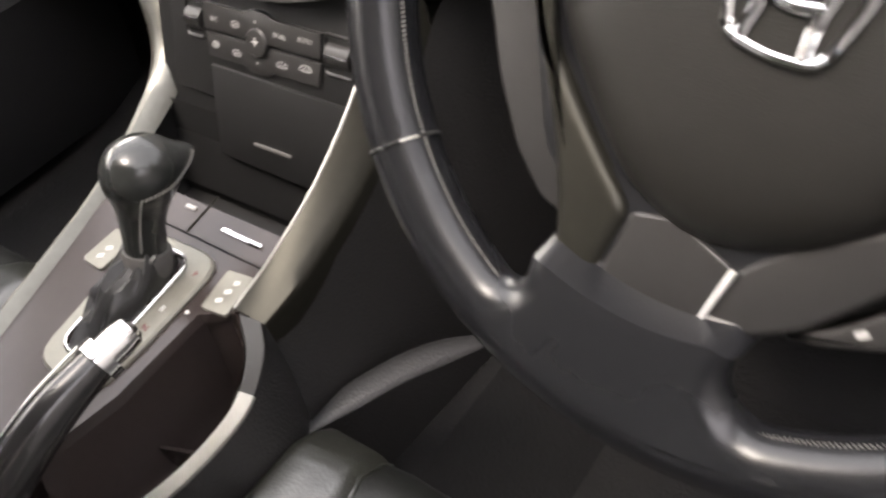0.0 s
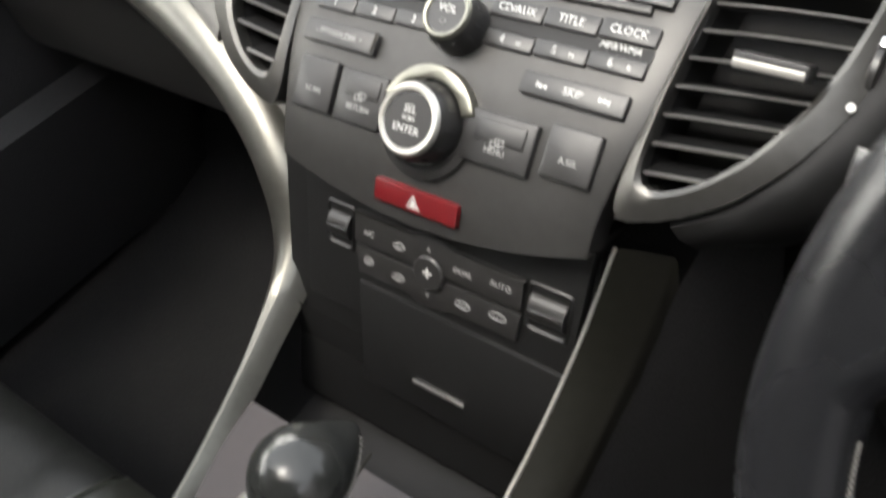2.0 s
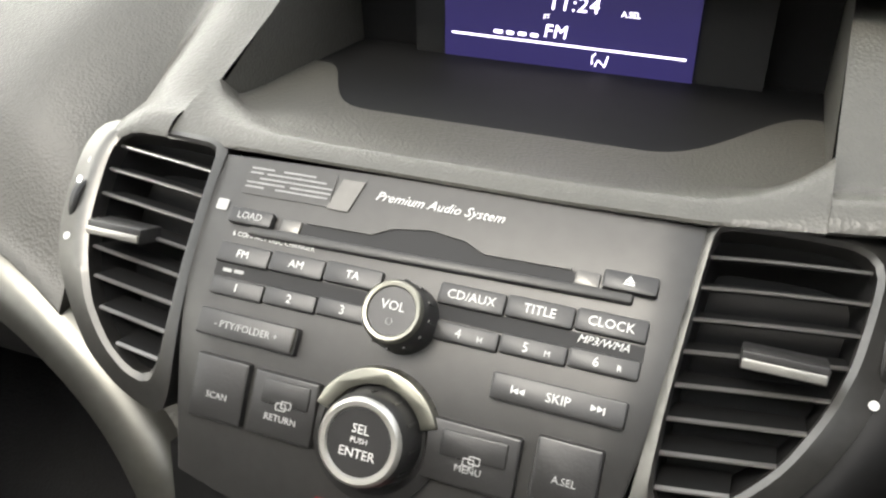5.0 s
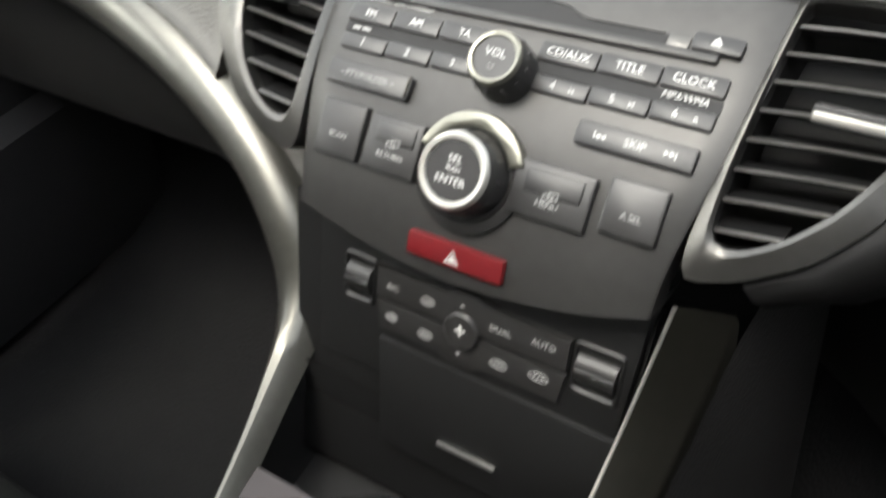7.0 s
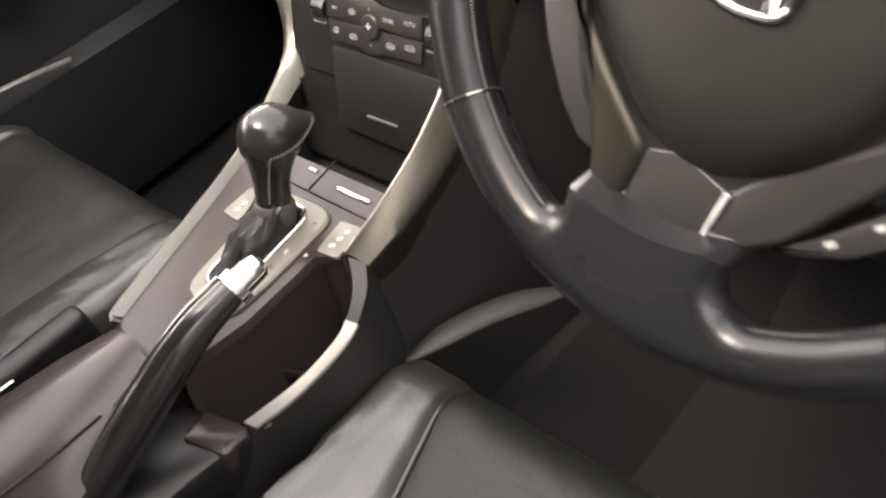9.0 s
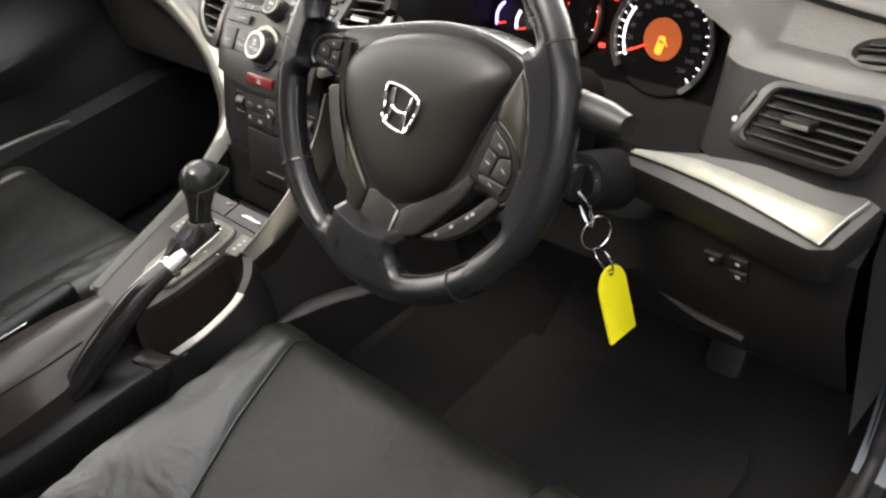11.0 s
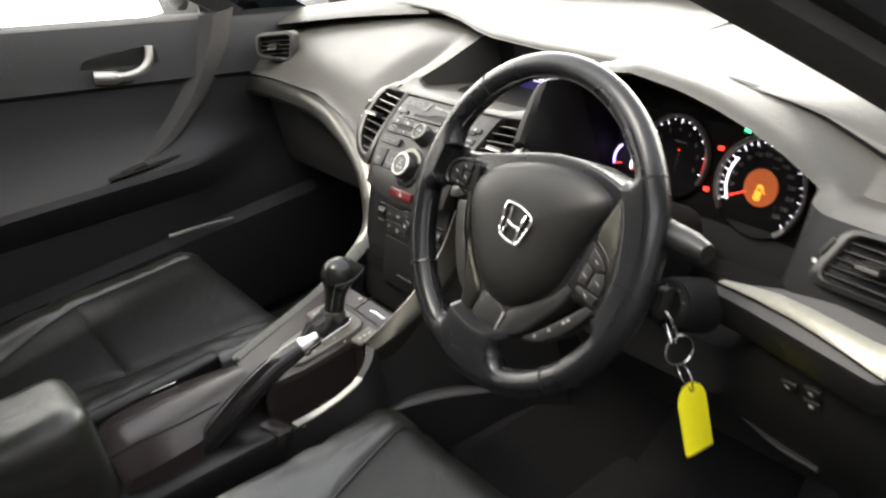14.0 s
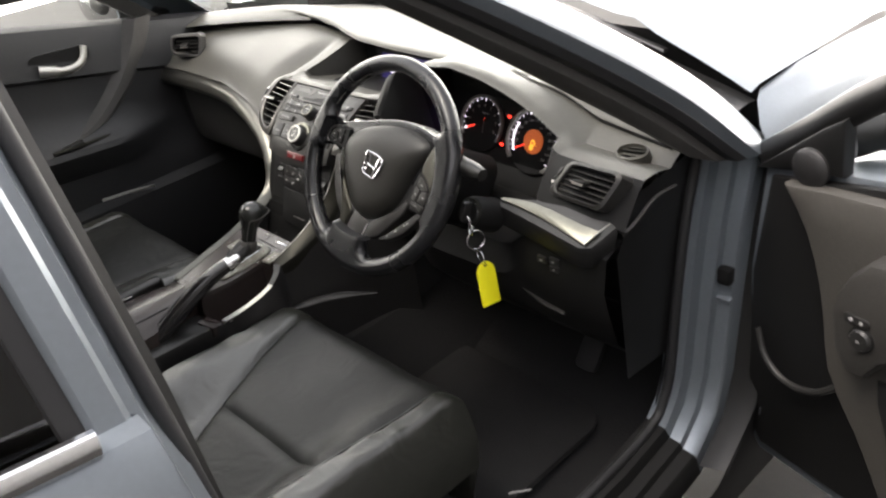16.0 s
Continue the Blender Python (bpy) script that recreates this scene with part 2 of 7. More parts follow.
def ring_bm(outer, inner, depth, m=Matrix(), edge=0.0, bm=None):
    """A frame between two outlines with the same count of points."""
    e = edge
    rows = [[m @ Vector((x, y, 0)) for x, y in outer]]
    rows.append([m @ Vector((x, y, depth - e)) for x, y in outer])
    if e:
        rows.append([m @ Vector((x, y, depth)) for x, y in inset_line(outer, e)])
        rows.append([m @ Vector((x, y, depth)) for x, y in inset_line(inner, -e)])
    rows.append([m @ Vector((x, y, depth - e)) for x, y in inner])
    rows.append([m @ Vector((x, y, 0)) for x, y in inner])
    return grid_bm(rows, close_u=True, close_v=True, bm=bm)


def box_bm(size, m=Matrix(), edge=0.002, bm=None, seg=2):
    """A box with rounded edges, centred on m."""
    one = bmesh.new()
    bmesh.ops.create_cube(one, size=1, matrix=Matrix.Diagonal((*size, 1)))
    if edge:
        bmesh.ops.bevel(one, geom=one.edges[:], offset=edge, segments=seg, affect="EDGES", profile=0.6)
    bmesh.ops.transform(one, matrix=m, verts=one.verts)
    if bm is None:
        return one
    me = bpy.data.meshes.new("part")
    one.to_mesh(me)
    one.free()
    bm.from_mesh(me)
    bpy.data.meshes.remove(me)
    return bm


def letters(name, text, size, m, material, parent, spread=1.0, shear=0.0):
    """Words in the built-in font, centred on m, as one thin mesh."""
    cu = bpy.data.curves.new(name, "FONT")
    cu.body, cu.size, cu.align_x, cu.align_y, cu.extrude, cu.resolution_u = text, size, "CENTER", "CENTER", 0.00012, 2
    cu.space_character, cu.shear = spread, shear
    tmp = bpy.data.objects.new(name, cu)
    me = bpy.data.meshes.new_from_object(tmp)
    bpy.data.objects.remove(tmp)
    me.transform(m)
    me.materials.clear()
    me.materials.append(material)
    ob = new(name, me)
    ob.parent = parent
    return ob


def frame_at(origin, x_axis, y_axis):
    x = Vector(x_axis).normalized()
    z = x.cross(Vector(y_axis)).normalized()
    y = z.cross(x)
    return Matrix.Translation(origin) @ Matrix((x, y, z)).transposed().to_4x4()


# ---- setting: ground, walls, the outside ----
tagged(part("ground", grid_bm([[(-60, -60, 0), (60, -60, 0)], [(-60, 60, 0), (60, 60, 0)]]), ROAD), "dark asphalt yard under the car", "ground", kind="structure")
# Both backdrops are added glowing panels that white out the windows
tagged(part("backdrop", box_bm((0.3, 30, 5), pose(-7, 0, 2.5), 0.02), WALL), "glowing white panel added as daylight outside the side windows", "backdrop", kind="structure")
tagged(part("trim_stripe", box_bm((0.04, 30, 0.35), pose(-6.83, 0, 1.15), 0.01), BLUE), "pale blue stripe along the white backdrop", "stripe", kind="structure")
tagged(part("backdrop", box_bm((30, 0.3, 5), pose(0, 9, 2.5), 0.02), FRONT), "glowing white panel added as daylight outside the windscreen", "backdrop", kind="structure")


# Unseen walls added to hold back sky light at the driver's side and rear
tagged(part("light_block_east", box_bm((0.3, 16, 2.6), pose(3.0, -2, 1.3), 0.02), mat("grey blocker wall", (0.15, 0.15, 0.152), 0.9, grain=0.4, grain_size=80)), "unseen grey wall added to cut daylight by the driver's door", "wall", kind="structure")
tagged(part("light_block_south", box_bm((16, 0.3, 5), pose(-3, -6, 2.5), 0.02), mat("dark blocker wall", (0.05, 0.05, 0.052), 0.9, grain=0.4, grain_size=80)), "unseen dark wall added to cut daylight behind the car", "wall", kind="structure")


# ---- dashboard ----
dash = thing("dashboard", "dark grey grained soft-plastic dashboard with a raised display hood", "dashboard")


def step(a, b, x):
    u = min(max((x - a) / (b - a), 0), 1)
    return u * u * (3 - 2 * u)


def lerp2(a, b, u):
    return tuple(p + (q - p) * u for p, q in zip(a, b))


def line_at(table, x):
    """A value read from (x, value) pairs, smoothly."""
    if x <= table[0][0]:
        return table[0][1]
    for (a, va), (b, vb) in zip(table, table[1:]):
        if x <= b:
            return va + (vb - va) * (x - a) / (b - a)
    return table[-1][1]


LIP_Y = [(-0.79, 0.301), (-0.60, 0.306), (-0.41, 0.302), (-0.29, 0.283), (-0.24, 0.271), (-0.210, 0.260), (-0.202, 0.277), (-0.193, 0.297), (-0.183, 0.309), (-0.168, 0.3145), (0.112, 0.3150), (0.19, 0.322), (0.21, 0.321)]
LIP_Z = [(-0.79, 0.868), (-0.60, 0.875), (-0.41, 0.874), (-0.29, 0.858), (-0.24, 0.841), (-0.210, 0.825), (-0.202, 0.862), (-0.193, 0.896), (-0.183, 0.911), (-0.168, 0.9175), (0.05, 0.9185), (0.112, 0.9205), (0.19, 0.9255), (0.21, 0.919)]
SWEEP = [(-0.206, 0.262, 0.820), (-0.19, 0.254, 0.810), (-0.17, 0.245, 0.794), (-0.14, 0.228, 0.766), (-0.122, 0.205, 0.742)]


def glass_base(x):
    """How far ahead the windscreen meets the scuttle."""
    return 0.85 - 0.33 * (abs(x) / 0.8) ** 1.25


def under_glass(x, row):
    return [(min(y, glass_base(x) - 0.012 - 0.02 * k), z) for k, (y, z) in enumerate(row)]


SHELF_Y = [(-0.79, 0.520), (-0.67, 0.545), (-0.56, 0.556), (-0.40, 0.553), (-0.30, 0.540), (-0.22, 0.520), (-0.15, 0.492), (-0.08, 0.470), (0.05, 0.456), (0.21, 0.449)]
REC_L, REC_R = -0.148, 0.157


def pad_row(x):
    """The lower pad from the gap under the upper shelf to its lip; beside the display's recess it runs straight up."""
    ly, lz, ys = line_at(LIP_Y, x), line_at(LIP_Z, x), line_at(SHELF_Y, x)
    e = max(0.0, (abs(x) - 0.55) / 0.24) ** 2
    c = step(-0.27, -0.15, x)
    top = (ys, 0.946 - 0.012 * e)
    row = [(ys + 0.05, 0.938 - 0.012 * e), (ys + 0.02, 0.945 - 0.012 * e), top]
    for dy, full, bare in ((0.88, 0.985, 0.86), (0.72, 0.93, 0.66), (0.54, 0.83, 0.44), (0.36, 0.68, 0.24), (0.20, 0.47, 0.09)):
        row.append((ly + (top[0] - ly) * dy, lz + (top[1] - lz) * (full + (bare - full) * c)))
    return under_glass(x, row + [(ly + 0.012, lz + 0.006), (ly, lz), (ly + 0.012, lz - 0.01)])


def shelf_row(x):
    """The upper shelf from the windscreen to its overhanging front edge."""
    ys = line_at(SHELF_Y, x)
    e = max(0.0, (abs(x) - 0.45) / 0.31) ** 2
    d = 0.014 * e
    return under_glass(x, [(0.84 - 0.16 * e, 0.94), (0.70 - 0.10 * e, 0.958 - d), (0.5 * (ys + 0.68 - 0.06 * e), 0.967 - d), (ys + 0.03, 0.973 - d), (ys + 0.010, 0.9735 - d), (ys + 0.002, 0.9715 - d), (ys, 0.968 - d), (ys + 0.003, 0.964 - d), (ys + 0.05, 0.958 - d)])


def recess_front(x):
    """How far ahead of the lip the display's recess begins: wide rounded corners."""
    u = (x - 0.0045) / 0.1525
    return 0.334 + 0.034 * min(abs(u), 1.0) ** 7


def recess_floor(y):
    return 0.9165 - 0.26 * (y - 0.334)


def recess_deep(x):
    """Where the black painted for the recess's shade begins: further back towards both rounded corners."""
    return 0.386 + 0.085 * step(0.070, 0.150, x) ** 1.5 + 0.075 * step(-0.070, -0.140, x) ** 1.5


def fine_xs(a, b, spots):
    """Stations from a to b, closer together round the spots."""
    out, x = [], a
    while x < b:
        out.append(x)
        x += 0.006 if any(abs(x - s) < 0.035 for s in spots) else 0.02
    return out + [b]


def skin(xs, profile, n):
    return grid_bm([smooth_line([(x, y, z) for y, z in profile(x)], n) for x in xs])


part("pad", skin(fine_xs(-0.79, REC_L, (-0.15, -0.195)), pad_row, 40), PAD, dash)
part("pad_end", skin(fine_xs(REC_R, 0.21, (0.19,)), pad_row, 40), PAD, dash)
part("pad_sweep", grid_bm([[(x, y + 0.012, z - 0.01), (x, y, z), (x, y + 0.012, z + 0.009), (x, y + 0.06, z + 0.035), (x, 0.37, z + 0.08)] for x, y, z in [tuple(p) for p in smooth_line(SWEEP, 24)]]), PAD, dash)
part("upper_shelf", skin(fine_xs(-0.79, 0.215, (-0.15, 0.2)), shelf_row, 34), PAD, dash, "sunlit upper shelf of the dashboard")
# black strip fills the gap in place of the shelf's shade
part("shelf_shade", grid_bm([[(x, line_at(SHELF_Y, x) + 0.028, 0.966), (x, line_at(SHELF_Y, x) + 0.03, 0.925)] for x in fine_xs(-0.76, REC_L, ())]), PIT, dash, "black strip painted for the shade under the shelf")

# display recess: a pad-covered sill and right-hand floor, shade painted black beyond
rec_xs = [REC_L + (REC_R - REC_L) * k / 48 for k in range(49)]
rows = []
for x in rec_xs:
    ly, lz, yf = line_at(LIP_Y, x), line_at(LIP_Z, x), recess_front(x)
    rim = lz + 0.0015 + 0.13 * max(0.0, yf - 0.338)
    deep = recess_deep(x)
    rows.append(smooth_line([(x, ly + 0.012, lz - 0.01), (x, ly, lz), (x, (ly + yf) / 2, rim + 0.0015), (x, yf - 0.004, rim), (x, yf + 0.006, min(rim - 0.004, recess_floor(yf) + 0.004)), (x, max(yf + 0.02, 0.366), recess_floor(max(yf + 0.02, 0.366))), (x, deep, recess_floor(deep))], 26))
part("recess_sill", grid_bm(rows), PAD, dash)
# back of the recess in matte black, standing in for the hood's shade
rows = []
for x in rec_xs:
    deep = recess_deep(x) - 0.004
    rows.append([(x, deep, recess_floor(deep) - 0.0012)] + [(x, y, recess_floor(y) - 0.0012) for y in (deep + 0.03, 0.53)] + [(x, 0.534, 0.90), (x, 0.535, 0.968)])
part("recess_shade", grid_bm(rows), MATTE, dash, "recess shade painted black round the display")
for x, z0, rise, y0 in ((REC_L, 0.9185, 0.245, 0.366), (REC_R, 0.914, 0.36, 0.362)):
    ys = [y0 + (0.535 - y0) * k / 10 for k in range(11)]
    part("recess_cheek", grid_bm([[(x, y, recess_floor(y) - 0.004), (x, y, min(z0 + rise * (y - y0), 0.952))] for y in ys]), PAD, dash)

POD_Z = [(0.18, 0.968), (0.21, 0.978), (0.26, 1.002), (0.33, 1.011), (0.40, 1.001), (0.45, 0.987), (0.49, 0.972), (0.53, 0.953), (0.57, 0.927), (0.60, 0.909), (0.65, 0.905), (0.79, 0.90)]


def pod_row(x):
    """The driver's side: the hood over the dials, and the shoulder with the side vent."""
    e = max(0.0, (abs(x) - 0.45) / 0.31) ** 2
    zl = line_at(POD_Z, x)
    c = step(0.225, 0.25, x) * (1 - step(0.565, 0.59, x))
    back_z = 0.971 - 0.009 * step(0.25, 0.5, x)
    top = [(0.84 - 0.16 * e, 0.94), (0.66 - 0.10 * e, 0.960), (0.52 - 0.05 * e, back_z), (0.42, 0.45 * back_z + 0.55 * zl), (0.372, zl - 0.002), (0.352, zl - 0.001), (0.343, zl - 0.006)]
    plain = top[:5] + [(0.345, zl + 0.005), (0.325, zl + 0.008), (0.305, zl + 0.006), (0.290, zl - 0.007), (0.275, zl - 0.026), (0.262, zl - 0.043), (0.254, zl - 0.055), (0.262, zl - 0.065)]
    deep = top + [(0.348, zl - 0.010), (0.425, zl - 0.02), (0.415, 0.80), (0.405, 0.785), (0.33, 0.785), (0.31, 0.74)]
    return under_glass(x, [lerp2(p, q, c) for p, q in zip(plain, deep)])


pod_xs = fine_xs(0.21, 0.758, (0.235, 0.58, 0.5))
part("driver_pad", grid_bm([[(x, y, z) for y, z in pod_row(x)[:8]] for x in pod_xs]), PAD, dash)
part("dial_housing", grid_bm([[(x, y, z) for y, z in pod_row(x)[7:]] for x in pod_xs]), MATTE, dash, "black plastic panel under the pad")
# the upper shelf goes on over the driver's pad, its front edge lifting off towards the pillar
shelf_end, end_gap = [], []
for x in [0.415 + 0.0165 * k for k in range(21)]:
    line = sorted(pod_row(x)[:7])
    ly, lz = [p[0] for p in line], [p[1] for p in line]
    lift, yf = 0.0125 * step(0.40, 0.62, x), 0.417 - 0.10 * max(0.0, x - 0.52)
    yb = min(0.52, ly[-1] - 0.005)
    shelf_end.append([Vector((x, y, float(np.interp(y, ly, lz)) + lift * k)) for y, k in ((yb, 0.3), (yf + 0.6 * (yb - yf), 0.75), (yf + 0.022, 1.0), (yf + 0.006, 1.0), (yf + 0.001, 0.93), (yf, 0.82), (yf + 0.004, 0.72))])
    end_gap.append([Vector((x, yf + 0.0035, float(np.interp(yf, ly, lz)) + lift * k)) for k in (0.78, -0.1)])
part("upper_shelf_end", grid_bm(shelf_end), PAD, dash, "upper shelf over the driver's pad")
# the lip's face is blackened likewise, as shade under the lifted edge
part("shelf_shade", grid_bm(end_gap), PIT, dash, "black strip painted for the shade under the shelf")
side_a, side_b = sorted(pad_row(0.21)[2:10]), sorted(pod_row(0.21)[:8])
ys = [0.335 + 0.012 * k for k in range(16)]
part("pad_joint", grid_bm([[(0.2095, y, float(np.interp(y, [p[0] for p in side_a], [p[1] for p in side_a])) - 0.001) for y in ys], [(0.2105, y, float(np.interp(y, [p[0] for p in side_b], [p[1] for p in side_b])) - 0.001) for y in ys]]), MATTE, dash)

# the trim band that sweeps from the passenger's door down to the console
BAND = smooth_line([(-0.77, 0.298, 0.850), (-0.60, 0.297, 0.858), (-0.41, 0.292, 0.856), (-0.29, 0.272, 0.841), (-0.205, 0.25, 0.810), (-0.15, 0.225, 0.770),
                    (-0.124, 0.195, 0.728), (-0.112, 0.14, 0.697), (-0.099, 0.082, 0.680), (-0.084, 0.025, 0.674), (-0.060, -0.078, 0.664), (-0.050, -0.094, 0.661)], 70)
rows = []
for i, p in enumerate(BAND):
    u = i / 69
    d = (BAND[min(i + 1, 69)] - BAND[max(i - 1, 0)]).normalized()
    side = Vector((0.25, -0.75, 0.6)).lerp(Vector((-0.55, -0.1, 0.85)), step(0.45, 0.8, u))
    out = (side - d * side.dot(d)).normalized()
    w = d.cross(out)
    half = 0.019 - 0.003 * step(0.22, 0.42, u) - 0.0130 * step(0.45, 0.72, u)
    rows.append([p + out * o + w * s * half for s, o in ((-1.6, -0.012), (-1.0, -0.002), (-0.5, 0.003), (0.2, 0.004), (0.8, 0.0), (1.1, -0.010))])
part("trim_band", grid_bm(rows), BAND_METAL, dash, "smoked metal trim band sweeping down to the console")

# glovebox wall and knee panels under the pad
rows = []
for x in [-0.78 + 0.03 * k for k in range(23)]:
    y0, z0 = line_at(LIP_Y, x), min(line_at(LIP_Z, x), 0.858)
    s = step(-0.3, -0.13, x)
    rows.append([(x, y0 + 0.012, z0 - 0.005), (x, y0 + 0.035, z0 - 0.03), (x, y0 + 0.03 + 0.02 * s, z0 - 0.12), (x, y0 + 0.05, z0 - 0.2), (x, y0 + 0.13, z0 - 0.27), (x, y0 + 0.3, z0 - 0.32)])
part("lower_panel", grid_bm(rows), DARK, dash)
glove = part("glovebox_lid", slab_bm(rounded(0.40, 0.16, 0.03, 5), 0.012, frame_at((-0.45, 0.326, 0.765), (1, 0, 0), (0, -0.05, 1)), 0.006), HOUSING, dash)
part("latch", box_bm((0.09, 0.03, 0.008), frame_at((-0.30, 0.308, 0.80), (1, 0, 0), (0, -0.05, 1)), 0.003), DARK, glove)

rows = []
for x in [0.128 + 0.0307 * k for k in range(21)]:
    s = step(0.5, 0.6, x)
    d = 0.13 * (1 - step(0.12, 0.33, x))
    rows.append([(x, y + d, z) for x, y, z in [(x, 0.31 - 0.04 * s, 0.76 + 0.06 * s), (x, 0.26 - 0.03 * s, 0.745 + 0.06 * s), (x, 0.235 - 0.015 * s, 0.70 + 0.05 * s), (x, 0.25, 0.64), (x, 0.30, 0.585), (x, 0.45, 0.55)]])
knee = part("knee_panel", grid_bm(rows), MATTE, dash)
shelf = frame_at((0.65, 0.235, 0.843), (1, 0, 0), (0, 0.85, 0.52))
top_line = [(-0.125, -0.004), (-0.068, -0.008), (0, -0.018), (0.058, -0.0265), (0.074, -0.021), (0.090, 0.016), (0.082, 0.019), (0.05, 0.017), (0, 0.022), (-0.05, 0.020), (-0.10, 0.008)]
trim_line = [(-0.120, 0.0035), (-0.0766, 0.0005), (-0.0353, -0.0044), (-0.0064, -0.0093), (0.0291, -0.0170), (0.0642, -0.0255), (0.0668, -0.0245), (0.0773, 0.0032), (0.0426, 0.0050), (0.0109, 0.0092), (-0.0226, 0.0132), (-0.0567, 0.0154), (-0.0879, 0.0130), (-0.115, 0.0090)]
part("trim_strip", slab_bm(trim_line, 0.004, shelf, 0.0012), LEDGE, dash, "satin silver trim strip")
part("trim_edge", tube_bm([shelf @ Vector((x, y, 0.0040)) for x, y in ((0.0665, -0.0255), (0.0720, -0.0110), (0.0780, 0.0035), (0.0866, 0.0195))], 0.0009, 6), SILVER, dash, "bright end of the trim strip")
rows = [[shelf @ Vector((x, y, -0.0005)) for x, y in inset_line(top_line, -0.004)], [shelf @ Vector((x, y, -0.006)) + Vector((0, -0.004, -0.003)) for x, y in inset_line(top_line, -0.006)],
        [shelf @ Vector((x, y, 0)) + Vector((0, 0.0, -0.036)) for x, y in inset_line(top_line, -0.002)], [shelf @ Vector((x, y, 0)) + Vector((0, 0.03, -0.050)) for x, y in top_line]]
part("trim_ledge", grid_bm(rows, close_u=True, cap=True), BLACK, dash)

# ---- centre stack: the audio panel on its curved face ----
A0, A1, A2 = Vector((0.197, 0.806)), Vector((0.220, 0.873)), Vector((0.325, 0.921))
CURVE, ARC = [], [0.0]
for k in range(-40, 201):
    u = k / 180
    CURVE.append(A0 * (1 - u) ** 2 + A1 * 2 * u * (1 - u) + A2 * u * u)
for a, b in zip(CURVE, CURVE[1:]):
    ARC.append(ARC[-1] + (b - a).length)
ARC = [a - ARC[40] for a in ARC]


def face(x, s, out=0.0, turn=0.0):
    """A frame on the audio panel: x across, s metres up its face, z out of it."""
    i = min(max(sum(1 for a in ARC if a <= s) - 1, 0), len(ARC) - 2)
    u = (s - ARC[i]) / (ARC[i + 1] - ARC[i])
    p = CURVE[i].lerp(CURVE[i + 1], u)
    t = (CURVE[i + 1] - CURVE[i]).normalized()
    m = frame_at((x, p.x, p.y), (1, 0, 0), (0, t.x, t.y))
    return m @ pose(0, 0, out, 0, 0, turn)


audio = thing("audio_panel", "satin dark grey car audio panel with buttons and two knobs", "car radio")
rows = []
for k in range(19):
    q = k / 18
    w = 0.098 + 0.016 * step(0.0, 0.8, q)
    rows.append([face(x * w + 0.001, (0.017 * x * x - 0.003) * (1 - q) + (0.1665 - 0.001 * x * x) * q + 0.024 * x * w * 0.9, o) @ Vector() for x, o in ((-1, -0.02), (-1, -0.001), (-0.985, 0.0), (-0.8, 0.0), (-0.6, 0.0), (-0.4, 0.0), (-0.2, 0.0), (0, 0.0), (0.2, 0.0), (0.4, 0.0), (0.6, 0.0), (0.8, 0.0), (0.985, 0.0), (1, -0.001), (1, -0.02))])
rows.insert(0, [p + Vector((0, 0.02, -0.004)) for p in rows[0]])
part("faceplate", grid_bm(rows), FASCIA, audio)

# ---- console ----
console = thing("centre_console", "gloss brown-black centre console with smoked metal edges", "car console")


def deck(x, y, up=0.0, turn=0.0):
    """A frame on the console's deck."""
    return frame_at((x, y, 0.668 + 0.1 * y + up), (1, 0, 0), (0, 1, 0.1)) @ pose(0, 0, 0, 0, 0, turn)


# ---- steering wheel ----
WM = frame_at((0.384, 0.116, 0.923), (1, 0, 0), (0, math.sin(radians(30)), math.cos(radians(30)))) @ pose(0, 0, 0, 0, 0, -11.5)
wheel = thing("steering_wheel", "black leather three-spoke steering wheel with grey stitching", "steering wheel")


def on_wheel(r, a, h=0.0):
    return WM @ Vector((r * math.cos(radians(a)), r * math.sin(radians(a)), h))


RIM = 0.1635


def tube_at(a):
    """Half the rim's thickness: slim over the top, fuller at lower left, fitted to the camera's view."""
    return 0.0146 - 0.0016 * math.exp(-((a - 90) / 42) ** 2) + 0.0006 * math.exp(-((a - 215) / 40) ** 2)


rows = []
for k in range(144):
    a = 2.5 * k
    t = tube_at(a)
    rows.append([on_wheel(RIM + t * math.cos(q), a, t * 1.02 * math.sin(q)) for q in [radians(18 * j) for j in range(20)]])
part("rim", grid_bm(rows, close_u=True, close_v=True), WHEEL, wheel)


# ---- audio panel: buttons, knobs, slot ----
def key_on(parent, x0, x1, s0, s1, high=0.0025, material=None, name="button", edge=0.0008):
    m = face((x0 + x1) / 2, (s0 + s1) / 2 + TILT * (x0 + x1) / 2)
    return part(name, slab_bm(rounded(x1 - x0 - 0.0006, s1 - s0, 0.0012, 2), high + 0.002, m @ pose(0, 0, -0.002), edge), material or BUTTON, parent)


def print_on(parent, text, x, s, size, high=0.0027, material=None, shear=0.0, spread=1.0):
    return letters("lettering", text, size, face(x, s + TILT * x, high), material or WHITE, parent, spread, shear)


